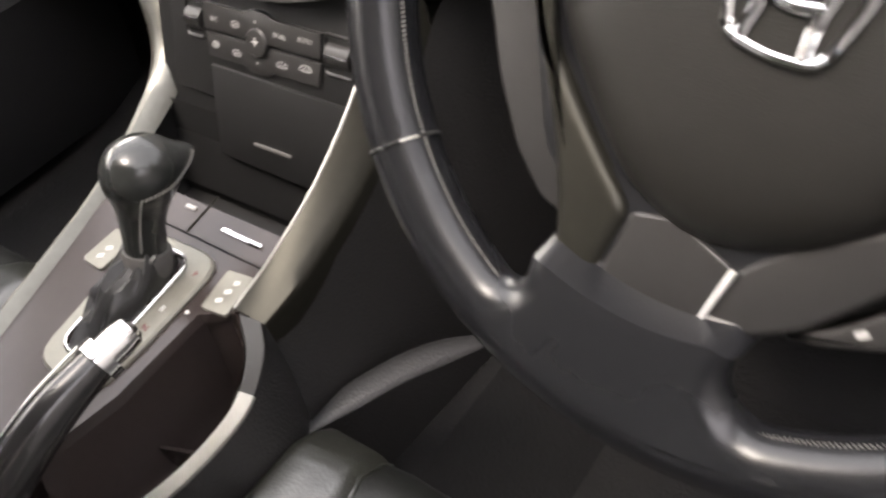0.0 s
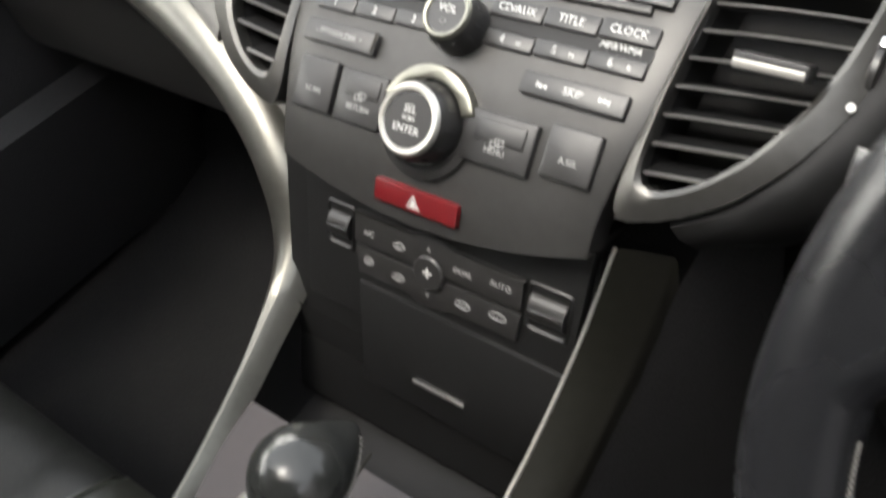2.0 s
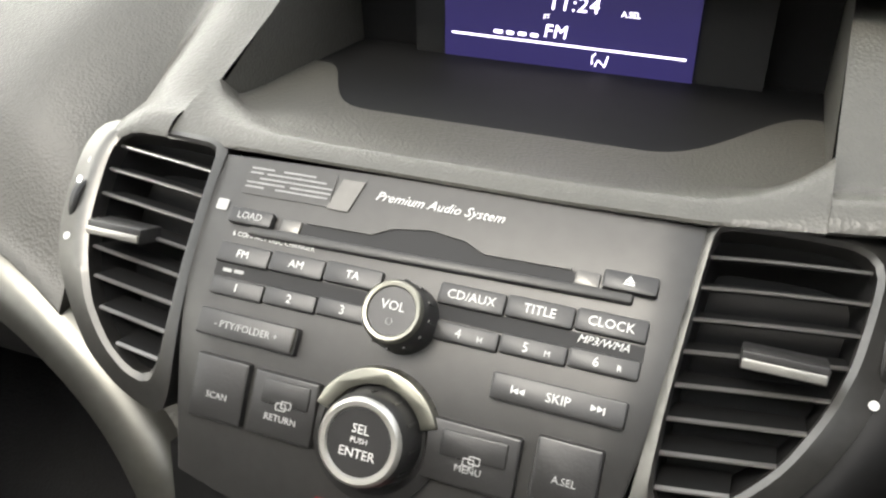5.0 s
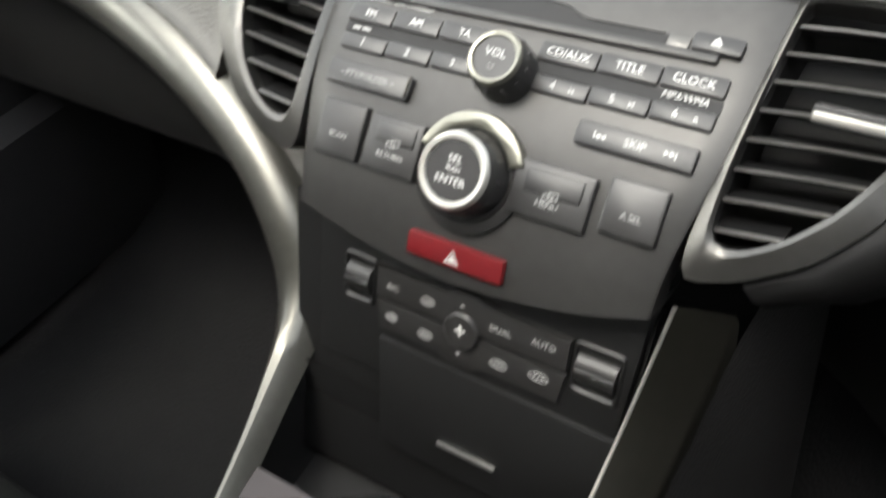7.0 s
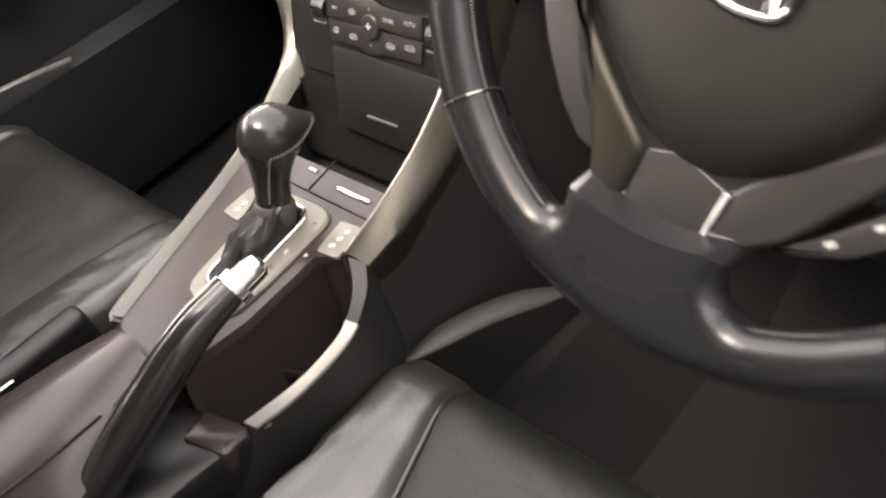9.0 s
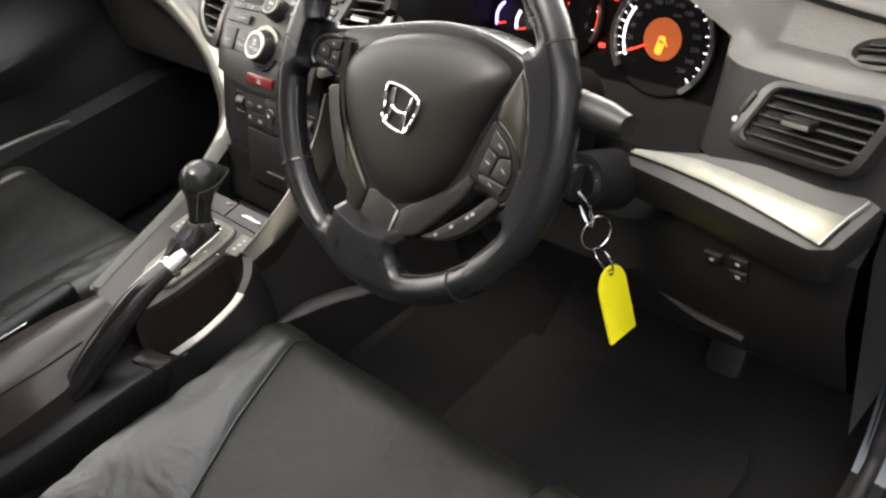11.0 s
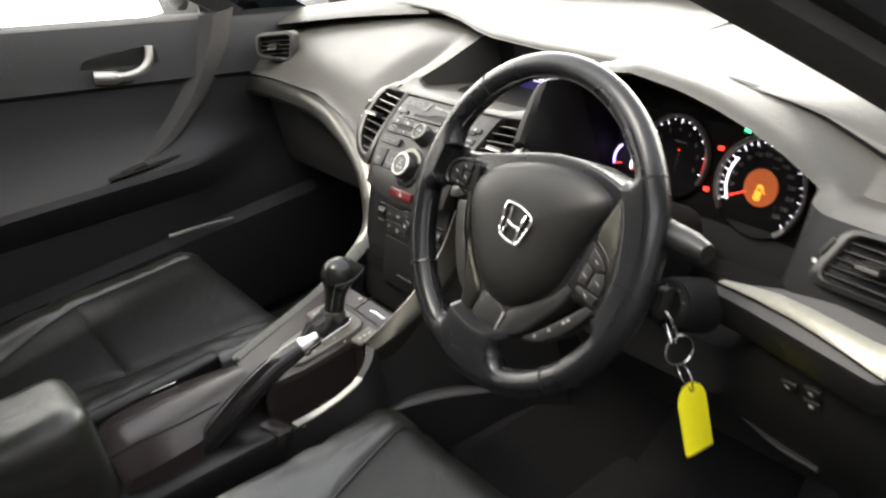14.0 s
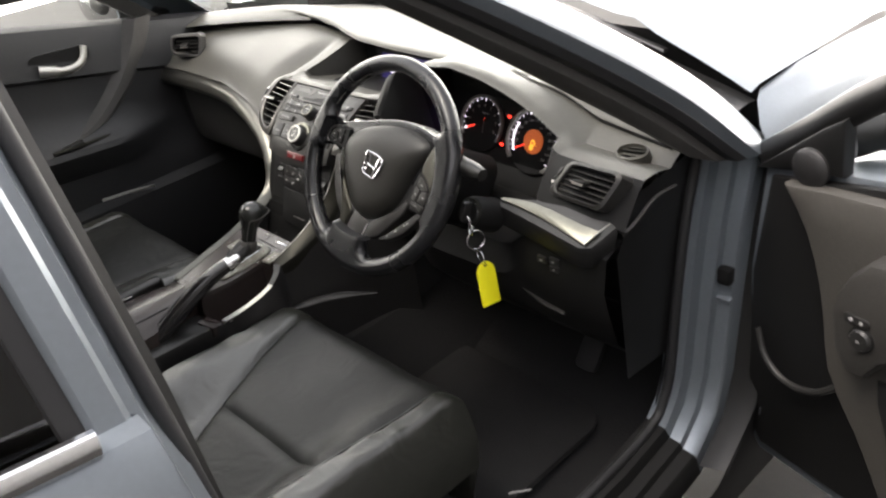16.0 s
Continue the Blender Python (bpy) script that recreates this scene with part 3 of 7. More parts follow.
TILT = 0.024
for name, x0, x1, s0, s1, text, size in (
        ("FM", -0.097, -0.0695, 0.1125, 0.1218, "FM", 0.0052), ("AM", -0.0695, -0.042, 0.1125, 0.1218, "AM", 0.0052), ("TA", -0.042, -0.014, 0.1125, 0.1218, "TA", 0.0052),
        ("1", -0.0955, -0.0675, 0.0975, 0.1055, "1", 0.0056), ("2", -0.0675, -0.041, 0.0975, 0.1055, "2", 0.0056), ("3", -0.041, -0.0155, 0.0975, 0.1055, "3", 0.0056),
        ("CD", 0.0118, 0.0415, 0.1125, 0.1218, "CD/AUX", 0.0056), ("TITLE", 0.0415, 0.0705, 0.1125, 0.1218, "TITLE", 0.0056), ("CLOCK", 0.0705, 0.0998, 0.1125, 0.1218, "CLOCK", 0.0056),
        ("4", 0.0135, 0.0425, 0.0975, 0.1055, "4", 0.0056), ("5", 0.0425, 0.071, 0.0975, 0.1055, "5", 0.0056), ("6", 0.071, 0.0998, 0.0975, 0.1055, "6", 0.0056)):
    b = key_on(audio, x0, x1, s0, s1)
    print_on(b, text, (x0 + x1) / 2 - (0.003 if len(text) == 1 and x0 > 0 else 0), (s0 + s1) / 2, size)
    if text in "456":
        print_on(b, "HMR"["456".index(text)], x1 - 0.008, s0 + 0.0032, 0.0036, material=WHITE)
for x0, x1 in ((-0.096, -0.012), (0.0105, 0.0998)):
    part("groove", slab_bm(rounded(x1 - x0, 0.0066, 0.0005, 2), 0.0012, face((x0 + x1) / 2, 0.109 + TILT * (x0 + x1) / 2, -0.0005)), PIT, audio)
print_on(audio, "MP3/WMA", 0.0835, 0.1095, 0.0046, 0.0009, shear=0.3)
for x0, w in ((-0.0895, 0.0045), (-0.0835, 0.0050)):
    part("print_bar", box_bm((w, 0.0016, 0.0002), face(x0, 0.1093 + TILT * x0, 0.0009), 0), FAINT, audio, smooth=False)
print_on(audio, "6 COMPACT DISC CHANGER", -0.072, 0.1265, 0.0033, 0.0002)
print_on(audio, "Premium Audio System", 0.0, 0.1555, 0.0064, 0.0002, shear=0.35)
b = key_on(audio, -0.0955, -0.0445, 0.0785, 0.0905, 0.004)
print_on(b, "- PTY/FOLDER +", -0.070, 0.0845, 0.0046, 0.0042, FAINT)
part("bright_edge", box_bm((0.001, 0.011, 0.004), face(-0.046, 0.0845 + TILT * -0.046, 0.003), 0.0003), STRIP, b)
b = key_on(audio, 0.0435, 0.0985, 0.0785, 0.0895, 0.004)
print_on(b, "SKIP", 0.0715, 0.084, 0.0054, 0.0042)
for side in (-1, 1):
    bm = bmesh.new()
    for k in (0, 1):
        x = 0.0712 + side * (0.0145 + 0.0026 * k)
        m = face(x, 0.084 + TILT * x, 0.0041)
        bm.faces.new([bm.verts.new(m @ Vector(p)) for p in ((side * -0.0012, -0.0013, 0), (side * 0.0012, 0, 0), (side * -0.0012, 0.0013, 0))])
    box_bm((0.0006, 0.003, 0.0002), face(0.0712 + side * 0.0186, 0.084 + TILT * 0.0712, 0.0041), 0, bm)
    part("arrow_mark", bm, WHITE, b, smooth=False)
b = key_on(audio, -0.0972, -0.0738, 0.1312, 0.1388, 0.004)
print_on(b, "LOAD", -0.0855, 0.135, 0.0048, 0.0042, FAINT)
b = key_on(audio, 0.0775, 0.1002, 0.1312, 0.1392, 0.004)
bm = bmesh.new()
m = face(0.0885, 0.1355 + TILT * 0.0885, 0.0042)
bm.faces.new([bm.verts.new(m @ Vector(p)) for p in ((-0.0022, -0.0004, 0), (0.0022, -0.0004, 0), (0, 0.0022, 0))])
box_bm((0.0044, 0.0008, 0.0002), m @ pose(0, -0.0013, 0), 0, bm)
part("eject_mark", bm, WHITE, b, smooth=False)

# disc slot: a bright lower ledge, a dark mouth with a finger scoop, two clear ends
slot = part("slot_mouth", slab_bm([(-0.060, -0.003), (0.066, -0.003), (0.066, 0.0025), (0.027, 0.003), (0.017, 0.0072), (0.006, 0.0092), (-0.006, 0.0092), (-0.017, 0.0072), (-0.027, 0.003), (-0.060, 0.0025)], 0.0012, face(0.0, 0.1345, -0.0008, 1.37)), PIT, audio)
part("slot_ledge", slab_bm(rounded(0.176, 0.0045, 0.001, 2), 0.004, face(0.003, 0.1292, -0.001, 1.37), 0.0012), FASCIA, slot)
part("slot_lip", slab_bm([(-0.058, 0), (-0.026, 0), (-0.017, 0.0044), (0, 0.0066), (0.017, 0.0044), (0.026, 0), (0.064, 0), (0.064, 0.0012), (0.027, 0.0014), (0.018, 0.0058), (0, 0.0082), (-0.018, 0.0058), (-0.027, 0.0014), (-0.058, 0.0012)], 0.0022, face(0.0, 0.1372, -0.001, 1.37)), FASCIA, slot)
for x in (-0.0655, 0.0715):
    part("slot_end", slab_bm(rounded(0.010, 0.0062, 0.0008, 2), 0.0018, face(x, 0.1345 + TILT * x, -0.0005), 0.0004), SATIN, slot)

# large square keys beside the big knob
for x0, x1, s0, s1, text in ((-0.0915, -0.0635, 0.0425, 0.071, "SCAN"), (-0.0610, -0.0285, 0.0415, 0.0695, "RETURN"), (0.0215, 0.0615, 0.0415, 0.067, "MENU"), (0.0665, 0.0935, 0.0445, 0.0695, "A.SEL")):
    b = key_on(audio, x0, x1, s0, s1, 0.0035, edge=0.0012)
    part("bright_edge", box_bm((x1 - x0 - 0.004, 0.0007, 0.0006), face((x0 + x1) / 2, s1 - 0.0014 + TILT * (x0 + x1) / 2, 0.0034, 0.8), 0.0002), STRIP, b)
    if text in ("RETURN", "MENU"):
        part("step", slab_bm(rounded((x1 - x0) * 0.7, 0.0105, 0.001, 2), 0.0012, face((x0 + x1) / 2 + 0.001, (s0 + s1) / 2 + 0.005, 0.0034, 0.8), 0.0006), BUTTON, b)
        for dx in (0, 0.0024):
            part("symbol", ring_bm(rounded(0.005, 0.0034, 0.0004, 1), rounded(0.0041, 0.0025, 0.0003, 1), 0.0002, face((x0 + x1) / 2 + dx, (s0 + s1) / 2 - 0.0005 + dx * 0.5, 0.0048)), FAINT, b)
    print_on(b, text, (x0 + x1) / 2, (s0 + s1) / 2 - (0.005 if text in ("RETURN", "MENU") else 0.003), 0.0042, 0.0037, FAINT)

# the two knobs
def knob(x, s, r, high, words, collar):
    m = face(x, s)
    k = part("knob", lathe_bm([(r * 1.22, -0.002), (r * 1.22, 0.002), (r * 1.16, high * 0.55), (r * 1.1, high - 0.003), (r * 1.02, high - 0.0008)], m, 40), BUTTON, audio, "ribbed dark knob with a bright ring")
    part("ring", lathe_bm([(r * 1.08, high - 0.003), (r * 1.04, high - 0.0005), (r * 0.97, high + 0.0004), (r * 0.86, high + 0.0002), (r * 0.80, high - 0.0012), (r * 0.80, high - 0.004)], m, 48), SILVER if collar else LEDGE, k, "bright metal ring")
    part("cap", lathe_bm([(r * 0.80, high - 0.004), (r * 0.80, high - 0.0016), (r * 0.6, high - 0.001), (0.0005, high - 0.0008)], m, 40), BLACK, k)
    for j in range(36):
        a = math.radians(10 * j)
        if j % 3 == 0:
            part("rib", box_bm((0.0006, 0.0012, high * 0.5), m @ pose(r * 1.18 * math.cos(a), r * 1.18 * math.sin(a), high * 0.45, 0, 0, 10 * j), 0), BUTTON, k)
    for text, dy, size in words:
        letters("lettering", text, size, m @ pose(0, dy, high - 0.0006), WHITE, k)
    return k


k = knob(0.0, 0.1035, 0.0125, 0.0188, (("VOL", 0.0022, 0.0056),), False)
m = face(0.0, 0.1035)
part("power_mark", tube_bm([m @ Vector((0.0014 * math.cos(a), -0.0042 + 0.0014 * math.sin(a), 0.0183)) for a in [radians(120 + 30 * j) for j in range(11)]], 0.0002, 4), FAINT, k)
k = knob(-0.001, 0.0535, 0.0172, 0.019, (("SEL", 0.0052, 0.0054), ("PUSH", 0.0006, 0.0032), ("ENTER", -0.0048, 0.0054)), True)
arc = [(0.029 * math.cos(radians(a)), 0.029 * math.sin(radians(a))) for a in range(20, 166, 6)] + [(0.0215 * math.cos(radians(a)), 0.0215 * math.sin(radians(a))) for a in range(164, 18, -6)]
part("crescent", slab_bm(arc, 0.0065, face(-0.001, 0.0535, -0.001), 0.0015), LEDGE, audio, "bright crescent round the big knob")
part("knob_seat", lathe_bm([(0.029, -0.002), (0.029, 0.0015), (0.0245, 0.0035), (0.022, 0.001)], face(-0.001, 0.0535), 40), BUTTON, audio)

# red hazard key, printed notices
haz = key_on(audio, -0.0255, 0.0285, 0.0068, 0.0190, 0.0035, RED, "hazard_button")
bm = bmesh.new()
m = face(0.001, 0.0128, 0.0038)
tri_o = [(-0.0042, -0.0036), (0.0042, -0.0036), (0, 0.0038)]
grid_bm([[m @ Vector((x * f, y * f - 0.0006 * (1 - f), 0)) for x, y in tri_o] for f in (1.0, 0.75)], close_u=True, bm=bm)
grid_bm([[m @ Vector((x * f, y * f - 0.0006, 0)) for x, y in tri_o] for f in (0.5, 0.01)], close_u=True, bm=bm)
part("triangle_mark", bm, WHITE, haz, smooth=False)
sticker = thing("notice_sticker", "clear sticker with fine white print on the audio panel", "sticker")
part("film", slab_bm(rounded(0.046, 0.0165, 0.001, 2), 0.0003, face(-0.0745, 0.1535, 0.0002, 1.2)), FASCIA, sticker)
for r, (s, x0, x1) in enumerate(((0.1602, -0.096, -0.084), (0.1602, -0.079, -0.062), (0.1578, -0.096, -0.089), (0.1578, -0.087, -0.056), (0.1552, -0.090, -0.052), (0.1528, -0.096, -0.076), (0.1528, -0.073, -0.052), (0.1505, -0.096, -0.086), (0.1505, -0.080, -0.053))):
    part("print_line", box_bm((x1 - x0, 0.0009, 0.0002), face((x0 + x1) / 2, s + 0.02 * (x0 + x1) / 2, 0.0007, 1.2), 0), PRINT, sticker, smooth=False)
part("grey_patch", slab_bm([(-0.0075, -0.008), (0.0035, -0.008), (0.0075, 0.0075), (-0.0035, 0.0075)], 0.0006, face(-0.0445, 0.1530, 0.0003, 1.2)), SATIN, sticker)
part("disc_badge", slab_bm(rounded(0.006, 0.0055, 0.0006, 2), 0.0004, face(-0.104, 0.1375, 0.0001)), FAINT, audio)


# ---- air vents ----
def resample(pts, n):
    pts = [Vector(p) for p in pts]
    ends = pts[1:] + pts[:1]
    total = sum((b - a).length for a, b in zip(pts, ends))
    out, i, done = [], 0, 0.0
    for k in range(n):
        want = total * k / n
        while done + (ends[i] - pts[i]).length < want:
            done += (ends[i] - pts[i]).length
            i += 1
        out.append(pts[i].lerp(ends[i], (want - done) / (ends[i] - pts[i]).length))
    for _ in range(1):
        out = [(out[k - 1] + 2 * out[k] + out[(k + 1) % n]) / 4 for k in range(n)]
    return [tuple(p) for p in out]


def span_at(outline, y):
    xs = []
    for a, b in zip(outline, outline[1:] + outline[:1]):
        if (a[1] - y) * (b[1] - y) < 0:
            xs.append(a[0] + (b[0] - a[0]) * (y - a[1]) / (b[1] - a[1]))
    return (min(xs), max(xs)) if len(xs) >= 2 else None


def vent(label, place, outer, hole, levels, depth, slat_mat, frame_mat, tab=None, rim=0.003, tip=25, skirt=0.05, rise=0.0):
    """A framed outlet: place(x, y, out) gives the frame on the surface; slats cross the hole at the given levels."""
    v = thing("air_vent", label, "air vent", "dashboard air vents")
    n = 56
    o, h = resample(outer, n), resample(hole, n)
    rows = [[place(x, y, -skirt) @ Vector() for x, y in o], [place(x, y, 0.0) @ Vector() for x, y in o]]
    mid = [((a[0] + b[0]) / 2, (a[1] + b[1]) / 2) for a, b in zip(o, h)]
    near = [(a[0] * 0.2 + b[0] * 0.8, a[1] * 0.2 + b[1] * 0.8) for a, b in zip(o, h)]
    rows += [[place(x, y, rim * 0.7) @ Vector() for x, y in mid], [place(x, y, rim) @ Vector() for x, y in near],
             [place(x, y, rim * 0.4) @ Vector() for x, y in h], [place(x, y, -0.010) @ Vector() for x, y in h]]
    part("frame", grid_bm(rows, close_u=True), frame_mat, v)
    c = (sum(p[0] for p in h) / n, sum(p[1] for p in h) / n)
    shrunk = [(c[0] + (x - c[0]) * 0.92, c[1] + (y - c[1]) * 0.92) for x, y in h]
    rows = [[place(x, y, -0.009) @ Vector() for x, y in h], [place(x, y, -depth) @ Vector() for x, y in shrunk]]
    rows.append([place(*c, -depth) @ Vector()] * n)
    bm = grid_bm(rows, close_u=True)
    bmesh.ops.remove_doubles(bm, verts=bm.verts, dist=1e-6)
    part("housing", bm, PIT, v)
    for y in levels:
        ends = span_at(h, y)
        if not ends or ends[1] - ends[0] < 0.008:
            continue
        a, b = ends
        low, top = span_at(h, y + rise * (a - c[0])), span_at(h, y + rise * (b - c[0]))
        a, b = low[0] if low else a, top[1] if top else b
        pts = [a + (b - a) * k / 4 for k in range(5)]
        rows = []
        for x in pts:
            m = place(x, y + rise * (x - c[0]), -0.004) @ pose(0, 0, 0, tip)
            rows.append([m @ Vector((0, yy, zz)) for yy, zz in ((-0.0012, 0.0), (0.0, 0.0011), (0.0012, 0.0), (0.0006, -0.016), (-0.0006, -0.016))])
        # blades blackened and front edges silvered, so light on the edges is painted
        blade = part("slat", grid_bm(rows, close_u=True, cap=True), MATTE, v)
        part("slat_edge", grid_bm([[place(x, y + rise * (x - c[0]), -0.0032) @ pose(0, 0, 0, tip) @ Vector((0, yy, zz)) for yy, zz in ((-0.0008, -0.0008), (-0.0004, 0.0010), (0.0005, 0.0011), (0.0009, -0.0008))] for x in pts], close_u=True, cap=True), slat_mat, blade)
    if tab:
        x, y, w = tab
        t = part("tab", box_bm((w, 0.0075, 0.016), place(x, y, 0.002) @ pose(0, 0, 0, tip), 0.0012), BUTTON, v)
        part("tab_edge", box_bm((w * 0.96, 0.0036, 0.0016), place(x, y, 0.002) @ pose(0, 0, 0, tip) @ pose(0, -0.001, 0.0086), 0.0006), SILVER, t, "bright tab edge")
    return v


def centre_vent(sg):
    def place(x, s, out=0.0):
        back = (0.008 if sg > 0 else 0.003) * max(0.0, (abs(x) - 0.115) / 0.075) ** 2
        return face(sg * x, s + TILT * sg * x * 0.6, out - back)
    outer = [(0.1135, 0.1745), (0.145, 0.1762), (0.176, 0.1765), (0.187, 0.1735), (0.1915, 0.164), (0.191, 0.148), (0.188, 0.122), (0.181, 0.099), (0.169, 0.076), (0.152, 0.056), (0.130, 0.0425), (0.1065, 0.035), (0.1045, 0.05), (0.107, 0.08), (0.1095, 0.11), (0.112, 0.145)]
    if sg < 0:
        outer = [(x + 0.006 * step(0.165, 0.185, x), y) for x, y in outer]
    hole = [(0.1175, 0.166), (0.145, 0.168), (0.170, 0.1685), (0.177, 0.1655), (0.1785, 0.158), (0.177, 0.144), (0.1735, 0.121), (0.167, 0.1015), (0.156, 0.080), (0.141, 0.0635), (0.127, 0.0545), (0.1155, 0.0525), (0.1125, 0.06), (0.1125, 0.09), (0.114, 0.12), (0.116, 0.15)]
    v = vent("tapered centre air vent with horizontal slats and a bright tab", place, outer, hole, [0.0635 + 0.0135 * k for k in range(8)], 0.035, SLAT_EDGE, SATIN, (0.150, 0.117, 0.031), rise=0.115)
    w = part("thumbwheel", lathe_bm([(0.0005, -0.0022), (0.013, -0.0022), (0.0142, -0.0012), (0.0142, 0.0012), (0.013, 0.0022), (0.0005, 0.0022)], place(0.1855, 0.130, -0.0085) @ pose(0, 0, 0, 0, 90, 0), 30), BUTTON, v)
    part("mark", box_bm((0.0026, 0.004, 0.0008), place(0.1855, 0.1375, 0.0053), 0.0003), CHROME, w)
    part("open_mark", lathe_bm([(0.0021, 0), (0.0021, 0.0003), (0.0015, 0.0003), (0.0015, 0)], place(0.1868, 0.150, 0.0015), 20), WHITE, v)
    part("shut_mark", lathe_bm([(0.0019, 0), (0.0019, 0.0003), (0.0001, 0.0003)], place(0.183, 0.109, 0.0018), 20), WHITE, v)


centre_vent(-1)
centre_vent(1)


# the pad's skirt beside the outer edges of the driver's-side centre vent, painted black as shade
rows = []
for x, s, dx, ds in ((0.186, 0.178, 0.25, 0.97), (0.1905, 0.170, 0.9, 0.5), (0.1925, 0.160, 1, 0.1), (0.191, 0.140, 1, -0.1), (0.188, 0.120, 1, -0.25), (0.181, 0.098, 0.93, -0.4), (0.169, 0.075, 0.8, -0.6), (0.152, 0.055, 0.6, -0.8), (0.130, 0.0415, 0.4, -0.9)):
    rows.append([face(x - 0.003 * dx, s - 0.003 * ds + 0.0144 * x, -0.0075) @ Vector()] + [face(x + d * dx, s + d * ds * 0.5 + 0.0144 * x, -o) @ Vector() for d, o in ((0.004, 0.006), (0.014, 0.009), (0.026, 0.022), (0.034, 0.05))])
part("vent_skirt", grid_bm(rows), MATTE, dash)


# ---- climate panel and cubby under the audio panel ----
def stack(x, s, out=0.0, turn=0.0):
    """A frame on the lower stack: s metres up from the cubby's bright strip."""
    c = math.hypot(1, 0.38)
    return frame_at((x, 0.17 + 0.38 * s / c, 0.694 + s / c), (1, 0, 0), (0, 0.38, 1)) @ pose(0, 0, out, 0, 0, turn)


climate = thing("climate_panel", "black climate control panel with two rows of keys", "climate control")
part("faceplate", slab_bm([(-0.098, -0.03), (0.088, -0.03), (0.094, 0.075), (-0.100, 0.075)], 0.012, stack(0.003, 0.055, -0.014), 0.003), BLACK, climate)
# black slab serves as the shade below the audio panel
part("top_shade", slab_bm([(-0.11, -0.02), (0.096, -0.02), (0.096, 0.03), (-0.11, 0.03)], 0.003, stack(0, 0.122, -0.012)), PIT, climate)
plate_u = part("upper_key_plate", slab_bm([(-0.053, -0.0095), (0.062, -0.0095), (0.062, 0.008), (0.018, 0.009), (0.008, 0.0125), (-0.004, 0.0125), (-0.012, 0.009), (-0.053, 0.0095)], 0.004, stack(0, 0.0885, -0.002), 0.0012), BUTTON, climate)
part("bright_edge", box_bm((0.046, 0.0007, 0.0006), stack(-0.031, 0.0978, 0.002), 0.0002), STRIP, plate_u)
plate_l = part("lower_key_plate", slab_bm([(-0.050, -0.009), (-0.012, -0.009), (-0.006, -0.0125), (0.010, -0.0125), (0.016, -0.009), (0.060, -0.009), (0.062, 0.0085), (-0.053, 0.0085)], 0.003, stack(0, 0.0675, -0.002), 0.0012), BUTTON, climate)
part("fan_button", lathe_bm([(0.0105, 0), (0.0105, 0.0025), (0.0095, 0.0035), (0.0005, 0.0038)], stack(0.0025, 0.0785, 0.0005), 28), BUTTON, climate)
for text, x, s, size in (("A/C", -0.0417, 0.0873, 0.005), ("DUAL", 0.0245, 0.0873, 0.0048), ("AUTO", 0.0487, 0.089, 0.0048)):
    letters("lettering", text, size, stack(x, s, 0.0022, -0.5), FAINT, plate_u)
for x, s, w, par in ((-0.0195, 0.087, 0.008, plate_u), (-0.0421, 0.0680, 0.007, plate_l), (-0.0199, 0.0660, 0.009, plate_l), (0.0255, 0.0666, 0.010, plate_l), (0.0482, 0.0691, 0.011, plate_l)):
    up = 0.0022 if par is plate_u else 0.0012
    bm = tube_bm([stack(x, s, up) @ Vector((w / 2 * math.cos(a), 0.0022 * math.sin(a) * (1.3 if math.sin(a) > 0 else 0.8), 0)) for a in [radians(30 * k) for k in range(12)]], 0.00035, 4, closed=True)
    for k in (-1, 0, 1):
        tube_bm([stack(x, s, up) @ Vector((k * w / 5 - 0.0006, -0.0012, 0)), stack(x, s, up) @ Vector((k * w / 5, 0, 0)), stack(x, s, up) @ Vector((k * w / 5 + 0.0006, 0.0014, 0))], 0.0003, 4, bm=bm)
    part("symbol", bm, FAINT, par)
for s, f in ((0.0932, 1), (0.0634, -1)):
    bm = bmesh.new()
    bm.faces.new([bm.verts.new(stack(0.0015, s, 0.0024 if f > 0 else 0.0014) @ Vector(p)) for p in ((-0.0015, -0.0009 * f, 0), (0.0015, -0.0009 * f, 0), (0, 0.0013 * f, 0))])
    part("arrow_mark", bm, FAINT, climate, smooth=False)
bm = bmesh.new()
for k in range(4):
    box_bm((0.0012, 0.0028, 0.0002), stack(0.0027, 0.0796, 0.0045, 90 * k + 20) @ pose(0.0006, 0.0016, 0), 0, bm)
part("fan_mark", bm, WHITE, climate, smooth=False)
for x, w in ((-0.066, 0.016), (0.0765, 0.021)):
    d = part("temperature_dial", tube_bm([stack(x - w / 2, 0.083, -0.0065) @ Vector(), stack(x + w / 2, 0.083, -0.0065) @ Vector()], 0.0095, 24), BUTTON, climate)
    part("pointer", box_bm((w * 0.98, 0.0016, 0.0012), stack(x, 0.0835, 0.0032), 0.0004), CHROME, d, "bright pointer bar")
    part("dial_well", ring_bm(rounded(w + 0.006, 0.030, 0.003, 3), rounded(w + 0.001, 0.024, 0.002, 3), 0.0025, stack(x, 0.083, -0.003), 0.001), BLACK, d)
cubby = part("cubby_lid", slab_bm([(-0.050, 0.052), (-0.045, -0.018), (0.083, -0.022), (0.094, 0.05)], 0.006, stack(0.0, 0.0, -0.005), 0.002), BLACK, climate)
part("lid_strip", box_bm((0.037, 0.0022, 0.0022), stack(0.0135, 0.0005, 0.0015), 0.0006), SLAT_EDGE, cubby, "bright lid strip")
part("stack_backing", slab_bm([(-0.112, -0.06), (0.090, -0.06), (0.098, 0.12), (-0.118, 0.12)], 0.01, stack(0.0, 0.0, -0.018)), BLACK, climate)


